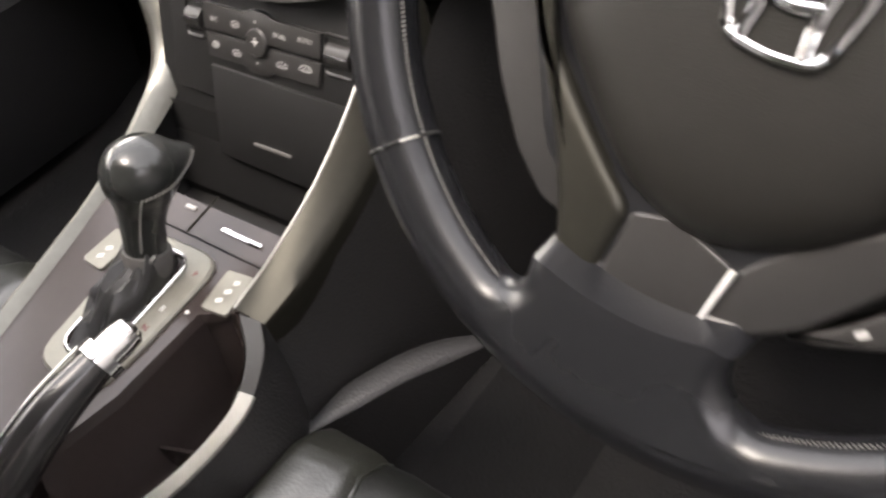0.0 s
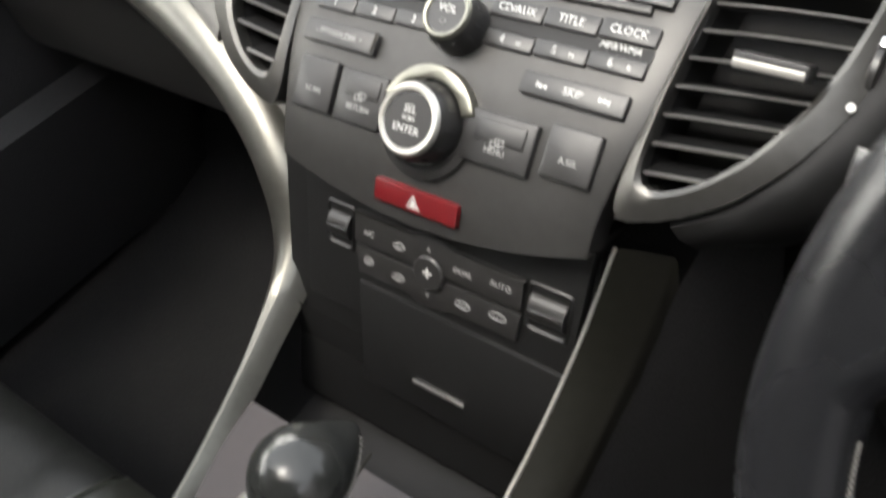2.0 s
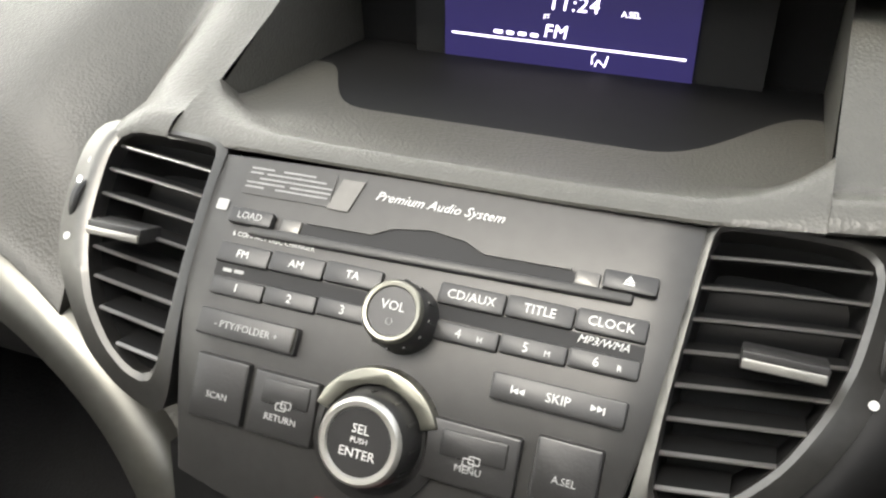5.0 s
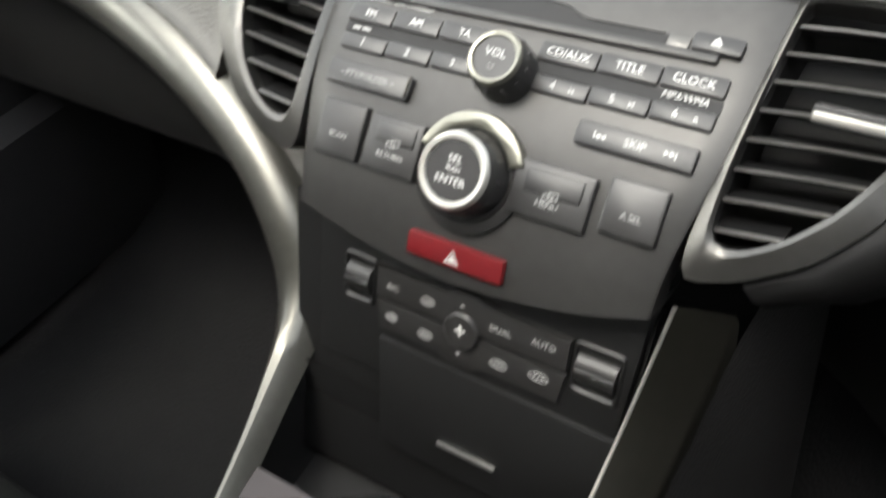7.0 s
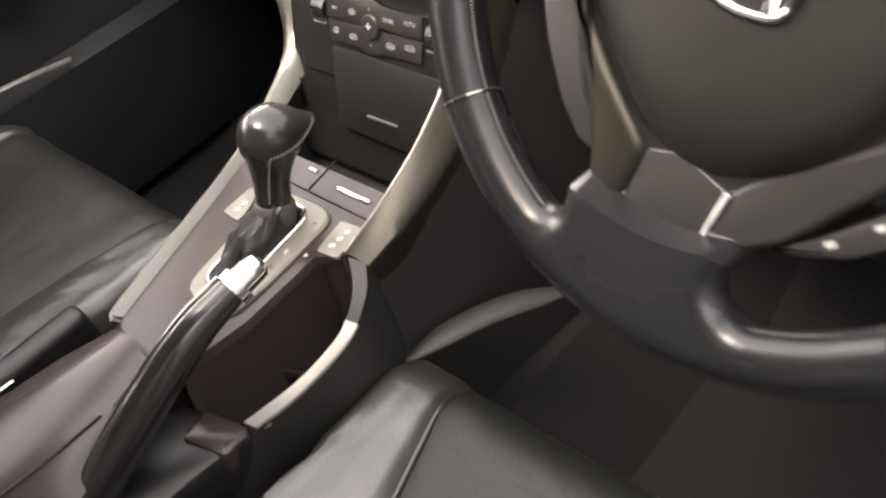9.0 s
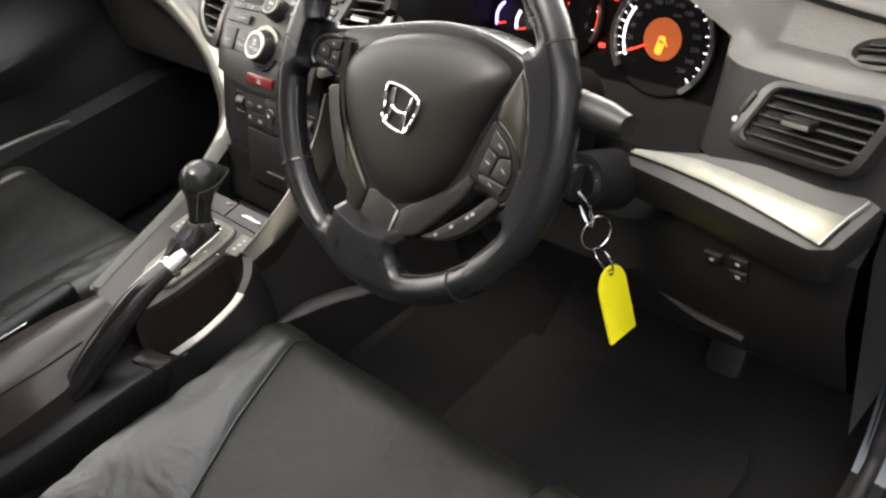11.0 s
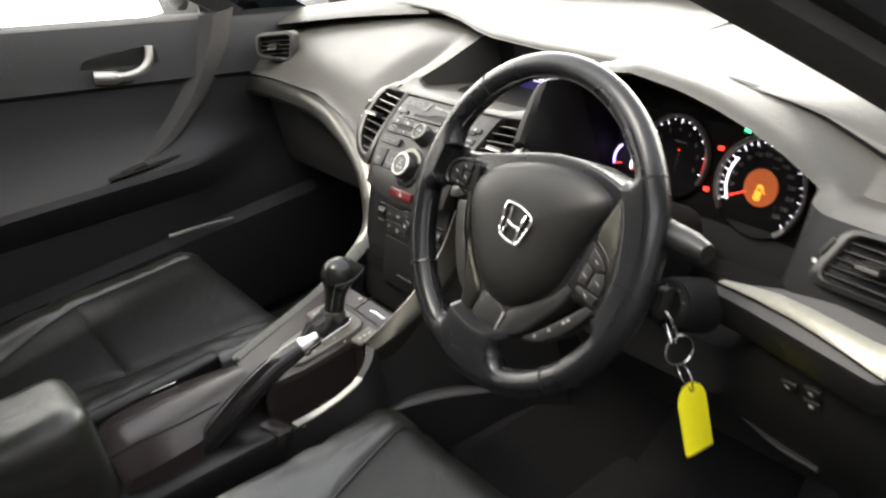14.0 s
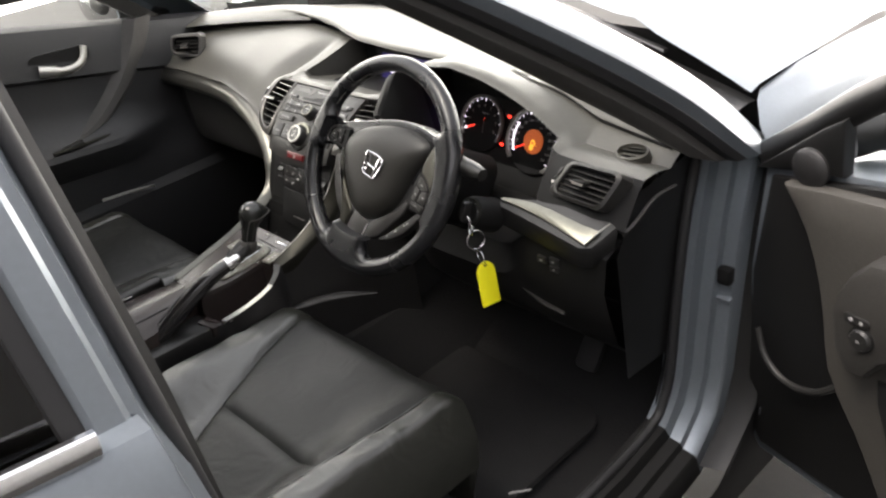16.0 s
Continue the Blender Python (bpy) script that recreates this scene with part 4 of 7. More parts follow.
# ---- steering wheel: seams, stitching, spokes, airbag cover ----
W_UP = WM.to_3x3() @ Vector((0, 0, 1))
for a in (40.5, 139.5, 223.5, 316.5):
    t = tube_at(a) + 0.0003
    ring = [on_wheel(RIM + t * math.cos(q), a, t * 1.02 * math.sin(q)) for q in [radians(15 * k) for k in range(24)]]
    part("rim_seam", tube_bm(ring, 0.0008, 6, closed=True), PIT, wheel)
    # two short silver arcs painted as glints on this seam
    if a == 223.5:
        for i in (4, 8):
            part("seam_glint", tube_bm(ring[i:i + 3], 0.0008, 6), SILVER, wheel)
bm = bmesh.new()
for k in range(520):
    a = 360 * k / 520
    if a < 338 and not 254 < a < 286 and not 160 < a < 196 and a > 22:
        t = tube_at(a)
        p, q = on_wheel(RIM - t * 0.96, a - 0.20, 0.0046), on_wheel(RIM - t * 0.94, a + 0.24, 0.0058)
        tube_bm([p, (p + q) / 2 + W_UP * 0.0005, q], 0.00038, 4, bm=bm)
tagged(part("stitching", bm, STITCH, wheel, "grey stitching on the inside of the rim"), kind="stuff")

# airbag cover: a high cushion with a steep flank and one drawn-out upper corner, outline fitted to the camera's view
BAG = [(0.0043, 0.0762), (0.032, 0.0825), (0.0576, 0.0854), (0.082, 0.0825), (0.0960, 0.0775), (0.0995, 0.0735), (0.0975, 0.062), (0.0910, 0.038), (0.0850, 0.016), (0.0815, -0.006), (0.0770, -0.030), (0.0650, -0.0570), (0.0474, -0.0755), (0.0237, -0.0890), (0.0031, -0.0930), (-0.0195, -0.0868), (-0.0301, -0.0803), (-0.0473, -0.0660), (-0.0702, -0.0440), (-0.0860, -0.0200), (-0.0930, -0.0040), (-0.0935, 0.0120), (-0.0860, 0.0250), (-0.0640, 0.0440), (-0.0385, 0.0585), (-0.016, 0.0690)]
BAG = resample(BAG, 80)
rows = []
for f, h in ((1.0, -0.040), (1.0, -0.0120), (0.994, -0.0090), (0.975, -0.0058), (0.945, -0.0010), (0.905, 0.0042), (0.85, 0.0085), (0.77, 0.0118), (0.62, 0.0145), (0.45, 0.0158), (0.25, 0.0165), (0.02, 0.0166)):
    rows.append([WM @ Vector((0.004 + (x - 0.004) * f, y * f, h - 0.006 * step(0.02, 0.085, y * f))) for x, y in BAG])
part("airbag_cover", grid_bm(rows, close_u=True, cap=True), AIRBAG, wheel)
part("bag_groove", ring_bm(resample([(x * 1.03, y * 1.03) for x, y in BAG], 80), [(x * 0.985, y * 0.985) for x, y in BAG], 0.010, WM @ pose(0, 0, -0.026), 0.001), PIT, wheel)


def flip_x(pts, mirror):
    return [(-x, y) for x, y in pts] if mirror else list(pts)


def plate(name, pts, high, low, material, parent, label="", edge=0.003, mirror=False, n=72):
    o = resample(flip_x(pts, mirror), n)
    return part(name, slab_bm(o[::-1] if mirror else o, high - low, WM @ pose(0, 0, low), edge, seg=3), material, parent, label)


def web(left, right, low_r, recess, start, n=40):
    """A leather spoke that swells out of the rim: two rounded edges with a flat back between them."""
    sides = []
    for pts, sg in ((left, 1), (right, -1)):
        line = [Vector((p.x, p.y)) for p in smooth_line([(x, y, 0) for x, y in pts], n)]
        fan = []
        for k, p in enumerate(line):
            d = (line[min(k + 1, n - 1)] - line[max(k - 1, 0)]).normalized()
            inward = Vector((d.y, -d.x)) * sg
            u = k / (n - 1)
            r = 0.0146 + (low_r - 0.0146) * step(0.35, 0.9, u)
            top = 0.0150 - recess * step(start, start + 0.07, u)
            row = []
            for j in range(-5, 8):
                q = math.pi / 2 * j / 7
                o = p + inward * r * (1 - math.cos(q))
                row.append(WM @ Vector((o.x, o.y, top - r + r * math.sin(q))))
            fan.append(row)
        sides.append(fan)
    rows = []
    for a, b in zip(*sides):
        p, q = WM.inverted() @ a[-1], WM.inverted() @ b[-1]
        ap, aq = math.atan2(p.y, p.x), math.atan2(q.y, q.x)
        aq += 2 * math.pi * round((ap - aq) / (2 * math.pi))
        rp, rq = math.hypot(p.x, p.y), math.hypot(q.x, q.y)
        span = []
        for k in range(1, 12):
            f = k / 12
            r, t = rp + (rq - rp) * f, ap + (aq - ap) * f
            span.append(WM @ Vector((r * math.cos(t), r * math.sin(t), p.z + 0.0002)))
        rows.append(a + span + b[::-1])
    return part("spoke", grid_bm(rows), WHEEL, wheel)


def on_rim(a, r=0.1487):
    return (r * math.cos(radians(a)), r * math.sin(radians(a)))


web([on_rim(228), on_rim(238), on_rim(246), (-0.0505, -0.1385), (-0.0435, -0.1345), (-0.0418, -0.1255), (-0.0440, -0.110), (-0.052, -0.088), (-0.064, -0.064)],
    [on_rim(316), on_rim(306), on_rim(297), (0.0560, -0.1355), (0.0455, -0.1290), (0.0425, -0.1190), (0.0450, -0.107), (0.053, -0.088), (0.064, -0.064)], 0.006, 0.018, 0.66)
for mirror in (False, True):
    up = [on_rim(60), on_rim(50), on_rim(43), (0.1045, 0.0965), (0.0985, 0.0915), (0.0920, 0.0875), (0.080, 0.085)]
    if mirror:
        up = [on_rim(143), on_rim(152), on_rim(160), (-0.1365, 0.0360), (-0.1310, 0.0285), (-0.1230, 0.0290), (-0.095, 0.0400)]
    dn = [on_rim(-36), on_rim(-26), on_rim(-18), (0.1385, -0.0370), (0.1310, -0.0310), (0.1220, -0.0300), (0.095, -0.036)]
    if mirror:
        dn = [on_rim(208), on_rim(200), on_rim(193), (-0.1400, -0.0230), (-0.1325, -0.0165), (-0.1230, -0.0150), (-0.095, -0.0210)]
    web(*((up, dn) if mirror else (dn, up)), 0.006, 0.020, 0.56)
plate("hub_back", [(-0.118, 0.0300), (-0.0935, 0.0405), (-0.0665, 0.0520), (-0.035, 0.0665), (0.0, 0.0800), (0.030, 0.0865), (0.060, 0.0890), (0.100, 0.0860), (0.108, 0.0700), (0.10, 0.0), (0.086, -0.04), (0.06, -0.088), (0.03, -0.105), (-0.03, -0.105), (-0.06, -0.088), (-0.086, -0.04), (-0.10, 0.0)], -0.0045, -0.050, WHEEL, wheel, "", 0.004)

# satin arms beside the cover, the right one painted dark for its dark reflection, the gloss panel between them
arm = [(-0.0885, 0.0000), (-0.0820, -0.0260), (-0.0710, -0.0450), (-0.0500, -0.0640), (-0.0310, -0.0790), (-0.0185, -0.0880), (-0.0170, -0.0910), (-0.0185, -0.1040), (-0.0195, -0.1170), (-0.0215, -0.1290), (-0.0280, -0.1345), (-0.0335, -0.1320), (-0.0390, -0.1180), (-0.0450, -0.1020), (-0.0560, -0.0800), (-0.0720, -0.0560), (-0.0880, -0.0330), (-0.0980, -0.0080)]
plate("spoke_arm", arm, 0.0012, -0.018, OLIVE, wheel, "smoked metal arm beside the airbag cover", 0.0055)
plate("spoke_arm", [(-0.0885, 0.0000), (-0.0820, -0.0260), (-0.0710, -0.0450), (-0.0500, -0.0640), (-0.0340, -0.0790), (-0.0265, -0.0890), (-0.0235, -0.1160), (-0.0330, -0.1170), (-0.0440, -0.1090), (-0.0560, -0.0990), (-0.0700, -0.0770), (-0.0880, -0.0470), (-0.0960, -0.0250)], -0.0020, -0.018, BUTTON, wheel, "arm beside the airbag cover, painted dark as its reflection", 0.0035, True)
centre = plate("spoke_panel", [(-0.0165, -0.0900), (-0.0175, -0.1040), (-0.0180, -0.1180), (-0.0130, -0.1260), (-0.0040, -0.1310), (0.0050, -0.1320), (0.0140, -0.1290), (0.0240, -0.1230), (0.0235, -0.1130), (0.0265, -0.0905), (0.0, -0.0840)], -0.0012, -0.018, BUTTON, wheel, "dark gloss panel on the lower spoke", 0.0018)
a, b = WM @ Vector((0.0262, -0.0910, -0.0010)), WM @ Vector((0.0234, -0.1140, -0.0010))
# a satin tube takes the place of the highlight on the panel's lip
bottom = smooth_line([WM @ Vector((x, y, -0.0012)) for x, y in ((-0.0335, -0.1330), (-0.0265, -0.1362), (-0.0200, -0.1322), (-0.0110, -0.1288), (-0.0030, -0.1328), (0.0060, -0.1336), (0.0150, -0.1304), (0.0250, -0.1244))], 28)
part("panel_glint", tube_bm(bottom, 0.0007, 6), SATIN, centre, "lip highlight put on the spoke panel as a thin tube")
# near-white tube painted as the glint along the arm's edge
part("bright_line", tube_bm([a, (a + b) / 2, b], [0.0014, 0.0011, 0.0006], 6), GLINT, centre, "painted glint on the lower spoke")

# side panels and switch pods; the left pod's switches are blackened for the shade there
for mirror in (False, True):
    if not mirror:
        plate("side_panel", [(0.1025, 0.0800), (0.1150, 0.0770), (0.1290, 0.0660), (0.1400, 0.0520), (0.1440, 0.0340), (0.1400, 0.0130), (0.1290, 0.0100), (0.1150, 0.0230), (0.0960, 0.0320), (0.0945, 0.0460)], 0.0035, -0.018, OLIVE, wheel, "satin grey side panel of the spoke", 0.005)
    up_y = 0.015 if mirror else 0.0
    pod = plate("switch_pod", [(x, y * (0.62 if mirror else 1.0) + 0.4 * up_y) for x, y in [(0.0930, 0.0300), (0.1160, 0.0230), (0.1280, 0.0130), (0.1355, -0.0030), (0.1350, -0.0200), (0.1280, -0.0290), (0.1130, -0.0270), (0.0860, -0.0225), (0.0890, 0.0060)]], 0.0008, -0.018, MATTE, wheel, "", 0.002, mirror)
    edge = [(0.1010, 0.0318), (0.1170, 0.0250), (0.1295, 0.0148), (0.1372, -0.0025), (0.1370, -0.0205), (0.1310, -0.0290)]
    edge = [(x, y * (0.62 if mirror else 1.0) + 0.4 * up_y) for x, y in edge]
    part("pod_edge", tube_bm(smooth_line([WM @ Vector((x, y, 0.0022)) for x, y in flip_x(edge, mirror)], 24), 0.0016, 8), STRIP if not mirror else BUTTON, pod, "satin edge of the switch pod")
    for pts in ([(0.1005, 0.0255), (0.1150, 0.0195), (0.1240, 0.0115), (0.1140, 0.0070), (0.1000, 0.0110)], [(0.0995, 0.0090), (0.1115, 0.0050), (0.1100, -0.0120), (0.0980, -0.0130)], [(0.1135, 0.0048), (0.1245, 0.0090), (0.1300, -0.0010), (0.1295, -0.0110), (0.1120, -0.0118)], [(0.1000, -0.0150), (0.1290, -0.0135), (0.1270, -0.0235), (0.1010, -0.0205)]):
        pts = [(x, y * (0.62 if mirror else 1.0) + 0.4 * up_y) for x, y in pts]
        sw = plate("switch", pts, 0.0036, 0.0, MATTE if mirror else BUTTON, pod, "", 0.0010, mirror, 32)
        cx, cy = sum(p[0] for p in pts) / len(pts), sum(p[1] for p in pts) / len(pts)
        part("symbol", box_bm((0.0030 if mirror else 0.0050, 0.0010, 0.0003), WM @ pose(-cx if mirror else cx, cy, 0.0038, 0, 0, -20), 0), FAINT, sw, smooth=False)
strip = plate("phone_switch_strip", [(0.0480, -0.1060), (0.0600, -0.1035), (0.0800, -0.0930), (0.1000, -0.0730), (0.1150, -0.0500), (0.1235, -0.0310), (0.1130, -0.0300), (0.0960, -0.0540), (0.0800, -0.0740), (0.0640, -0.0930)], -0.0070, -0.022, BUTTON, wheel, "slim switch strip under the spoke", 0.002)
for x, y in ((0.0715, -0.0905), (0.0850, -0.0750), (0.0975, -0.0590), (0.1015, -0.0535)):
    part("symbol", box_bm((0.0042, 0.0028, 0.0003), WM @ pose(x, y, -0.0068, 0, 0, 45), 0), FAINT, strip, smooth=False)
side_strip = plate("audio_switch_strip", [(-0.1130, -0.0270), (-0.1060, -0.0440), (-0.0900, -0.0700), (-0.0720, -0.0920), (-0.0540, -0.1060), (-0.0350, -0.1080), (-0.0380, -0.0880), (-0.0560, -0.0560), (-0.0760, -0.0300), (-0.0900, -0.0150)], -0.0060, -0.022, BUTTON, wheel, "slim switch strip beside the airbag cover", 0.002)
for x, y in ((-0.0930, -0.0520), (-0.0680, -0.0830)):
    part("symbol", tube_bm([WM @ Vector((x + 0.0028 * math.cos(q), y + 0.0022 * math.sin(q), -0.0068)) for q in [radians(40 * k) for k in range(7)]], 0.0006, 4), FAINT, side_strip)
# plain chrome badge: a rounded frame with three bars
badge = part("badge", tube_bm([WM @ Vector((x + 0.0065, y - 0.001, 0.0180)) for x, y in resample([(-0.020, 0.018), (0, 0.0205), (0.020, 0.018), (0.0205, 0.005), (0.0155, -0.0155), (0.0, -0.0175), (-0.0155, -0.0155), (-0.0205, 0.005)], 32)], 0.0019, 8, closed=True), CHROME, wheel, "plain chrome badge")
for pts in (((-0.0125, 0.0165), (-0.0095, -0.002), (-0.0105, -0.0145)), ((0.0125, 0.0165), (0.0095, -0.002), (0.0105, -0.0145)), ((-0.010, 0.0005), (0, -0.0015), (0.010, 0.0005))):
    part("badge_bar", tube_bm(smooth_line([WM @ Vector((x + 0.0065, y - 0.001, 0.0177)) for x, y in pts], 7), 0.0023, 8), CHROME, badge)

# ---- steering column, stalk, ignition ----
column = thing("steering_column", "dark plastic steering column shroud with a stalk and ignition lock", "steering column")
axis = WM.to_3x3() @ Vector((0, 0, -1))
rows = []
for d, w, h in ((0.045, 0.034, 0.036), (0.06, 0.045, 0.048), (0.10, 0.055, 0.058), (0.16, 0.062, 0.064), (0.22, 0.064, 0.066)):
    c = WM @ Vector((0, -0.012, 0)) + axis * d
    rows.append([c + Vector((1, 0, 0)) * x * 1.0 + Vector((0, 0.5, 0.866)) * y for x, y in rounded(2 * w, 2 * h, 0.03, 5)])
part("shroud", grid_bm(rows, close_u=True, cap=True), MATTE, column)
pts = [(0.43, 0.168, 0.930), (0.475, 0.160, 0.942), (0.53, 0.150, 0.948), (0.597, 0.140, 0.947)]
st = part("wiper_stalk", tube_bm(smooth_line(pts, 12), [0.012, 0.012, 0.012, 0.012, 0.012, 0.0125, 0.013, 0.0135, 0.0135, 0.0135, 0.013, 0.009], 16), BLACK, column)
part("stalk_ring", tube_bm([(0.548, 0.1475, 0.948), (0.556, 0.1463, 0.948)], 0.0139, 18), STRIP, st, "grey ring on the stalk")
pts = [(0.335, 0.17, 0.93), (0.28, 0.16, 0.945), (0.21, 0.15, 0.952)]
part("indicator_stalk", tube_bm(smooth_line(pts, 10), 0.0115, 14), DARK, column)
lock = frame_at((0.515, 0.185, 0.842), (1, 0, 0), (0.1, 0.5, 0.9))
part("lock_housing", lathe_bm([(0.029, -0.05), (0.0275, -0.005), (0.025, 0.004), (0.022, 0.005)], lock, 28), MATTE, column)
part("lock_face", lathe_bm([(0.0215, 0.0), (0.0215, 0.006), (0.017, 0.008), (0.016, 0.006), (0.001, 0.006)], lock, 28), BLACK, column, "ignition lock face")
part("lock_ring", lathe_bm([(0.0235, 0.0), (0.0235, 0.0065), (0.0215, 0.0075), (0.0212, 0.0)], lock, 28), STRIP, column, "grey ring round the lock")
for a in (20, 60, 110):
    part("lock_mark", box_bm((0.003, 0.0012, 0.0004), lock @ pose(0.019 * math.cos(radians(a)), 0.019 * math.sin(radians(a)), 0.0073, 0, 0, a), 0), FAINT, column, smooth=False)

# ---- key with its ring and tag ----
key = thing("car_key", "steel car key in the ignition with a ring", "key")
part("blade_head", slab_bm(rounded(0.020, 0.034, 0.008, 4), 0.008, lock @ pose(-0.0045, 0, 0.012, 0, 90, 0), 0.002), BUTTON, key)
def loop(c, n, r, thick, squash=1.0):
    m = frame_at(c, n, (0, 0, 1))
    return tube_bm([m @ Vector((0, r * math.sin(radians(t)) * squash, r * math.cos(radians(t)))) for t in range(0, 360, 15)], thick, 7, closed=True)
part("snap_hook", tube_bm(smooth_line([(0.525, 0.166, 0.846), (0.540, 0.158, 0.842), (0.549, 0.150, 0.833), (0.541, 0.152, 0.827), (0.528, 0.160, 0.836)], 20), 0.0022, 7), CHROME, key)
part("split_ring", loop((0.547, 0.157, 0.816), (0.9, -0.3, 0.1), 0.0155, 0.0011, 1.0), CHROME, key)
part("tag_ring", loop((0.550, 0.160, 0.785), (0.4, 0.9, 0.0), 0.0155, 0.0010, 0.7), CHROME, key)
tag = thing("key_tag", "blank yellow plastic key tag hanging under the key", "key tag")
tm = frame_at((0.5610, 0.157, 0.7415), (0.02, 1, -0.15), (-0.27, 0.14, 1))
o = [(-0.0185, -0.036), (0.0185, -0.036), (0.0195, -0.034), (0.0195, 0.016)] + [(0.0195 * math.cos(radians(a)), 0.016 + 0.0195 * math.sin(radians(a))) for a in range(10, 180, 10)] + [(-0.0195, 0.016), (-0.0195, -0.034)]
part("plate", slab_bm(o, 0.0028, tm, 0.0006), YELLOW, tag)
part("eyelet", lathe_bm([(0.0032, 0), (0.0032, 0.0034), (0.0017, 0.0034), (0.0017, 0)], tm @ pose(0, 0.030, 0), 16), PIT, tag)

# ---- instrument cluster ----
cluster = thing("instrument_cluster", "lit instrument cluster with a speedometer and a rev counter", "instrument panel")
TC = frame_at((0.40, 0.392, 0.872), (1, 0, 0), (0, 0.42, 1))
part("backing", slab_bm(rounded(0.335, 0.175, 0.06, 6), 0.004, TC @ pose(0.008, -0.005, -0.010), 0.001), PIT, cluster)


def arc_bar(m, r0, r1, a0, a1, h, n=24, thick=0.0006):
    o = [(r1 * math.cos(radians(a0 + (a1 - a0) * k / n)), r1 * math.sin(radians(a0 + (a1 - a0) * k / n))) for k in range(n + 1)]
    i = [(r0 * math.cos(radians(a0 + (a1 - a0) * k / n)), r0 * math.sin(radians(a0 + (a1 - a0) * k / n))) for k in range(n, -1, -1)]
    return slab_bm(o + i, thick, m @ pose(0, 0, h))


def dial(cx, cy, r, first, sweep, marks, majors, words, lit_to, size):
    m = TC @ pose(cx, cy, 0)
    d = part("dial_face", lathe_bm([(r, -0.006), (r, 0.0), (0.0005, 0.0)], m, 48), BLACK, cluster)
    part("bezel", arc_bar(m, r * 0.95, r * 1.04, first + 12, first - sweep - 12, 0.0, 40, 0.006), SILVER, d, "grey dial bezel")
    for k in range(marks + 1):
        a = first - sweep * k / marks
        long = k % majors == 0
        q = m @ pose(0, 0, 0, 0, 0, a)
        part("scale_mark", box_bm((r * (0.10 if long else 0.05), 0.0009 if long else 0.0006, 0.0006), q @ pose(r * (0.88 if long else 0.905), 0, 0.0007), 0), DIALLIT, d, smooth=False)
    part("lit_arc", arc_bar(m, r * 0.775, r * 0.82, first + 4, first - lit_to, 0.0006), DIALLIT, d)
    for k, w in enumerate(words):
        if w:
            a = radians(first - sweep * k / (len(words) - 1))
            letters("numeral", w, size, m @ pose(r * 0.66 * math.cos(a), r * 0.66 * math.sin(a), 0.0008), WHITE, d)
    q = m @ pose(0, 0, 0, 0, 0, first)
    part("needle", box_bm((r * 0.42, 0.0018, 0.001), q @ pose(r * 0.55, 0, 0.003), 0.0004), REDLIT, d, "lit red needle")
    return d, m


sp, m = dial(0.070, 0.002, 0.057, 205, 250, 26, 2, ["0", "20", "40", "60", "80", "100", "120", "140", "160", "180", "200", "220", "240", "260"], 62, 0.0068)
part("centre_display", lathe_bm([(0.0215, 0.0005), (0.0215, 0.0015), (0.0005, 0.0016)], m, 36), AMBER, sp, "amber round display")
bm = slab_bm(rounded(0.0085, 0.019, 0.003, 3), 0.0004, m @ pose(-0.001, -0.006, 0.0017, 0, 0, -12))
box_bm((0.005, 0.0012, 0.0004), m @ pose(0.0055, -0.004, 0.0018, 0, 0, -50), 0, bm)
part("door_warning", bm, ORANGE, sp, "orange open-door symbol", smooth=False)
part("door_warning_window", box_bm((0.005, 0.0028, 0.0004), m @ pose(0.0, -0.0025, 0.0022, 0, 0, -12), 0), AMBER, sp, smooth=False)
letters("lettering", "km/h", 0.0045, m @ pose(0.012, 0.0255, 0.0008), WHITE, sp)
rv, m = dial(-0.055, 0.012, 0.050, 200, 220, 16, 2, ["0", "1", "2", "3", "4", "5", "6", "7", "8"], 6, 0.008)
letters("lettering", "x1000r/min", 0.004, m @ pose(0.004, 0.019, 0.0008), WHITE, rv)
part("red_zone", arc_bar(m, 0.044, 0.048, 15, -16, 0.0009), REDLIT, rv)
for k, c in enumerate("PRNDS"):
    letters("gear_letter", c, 0.0045, m @ pose(0.004, 0.008 - 0.0058 * k, 0.0008), REDLIT if k == 0 else FAINT, rv)
for cx, cy, a0, a1, mt in ((-0.128, -0.008, 205, 120, VIOLET), (-0.098, -0.010, 200, 140, DIALLIT)):
    g = TC @ pose(cx, cy, 0.002)
    part("level_arc", arc_bar(g, 0.0185, 0.0222, a0, a1, 0), mt, cluster, "lit level gauge arc")
    part("level_needle", box_bm((0.013, 0.0014, 0.0006), g @ pose(-0.012, -0.006, 0.001, 0, 0, 15), 0), REDLIT, cluster, smooth=False)
g = TC @ pose(0.142, -0.020, 0.002)
part("fuel_arc", arc_bar(g, 0.016, 0.0185, 60, -50, 0), FAINT, cluster)
part("fuel_mark", box_bm((0.002, 0.002, 0.0006), g @ pose(0.008, 0.0, 0.001), 0), REDLIT, cluster, smooth=False)
for x, y, w, h, mt, nm in ((0.037, 0.062, 0.008, 0.0065, GREENLIT, "green_light"), (0.008, 0.035, 0.008, 0.005, REDLIT, "red_light"), (0.0, -0.016, 0.008, 0.005, REDLIT, "red_light")):
    part(nm, slab_bm(rounded(w, h, 0.001, 2), 0.0006, TC @ pose(x, y, 0.001)), mt, cluster, smooth=False)


# lens added over the dials to cut the daylight that falls on them
rows = []
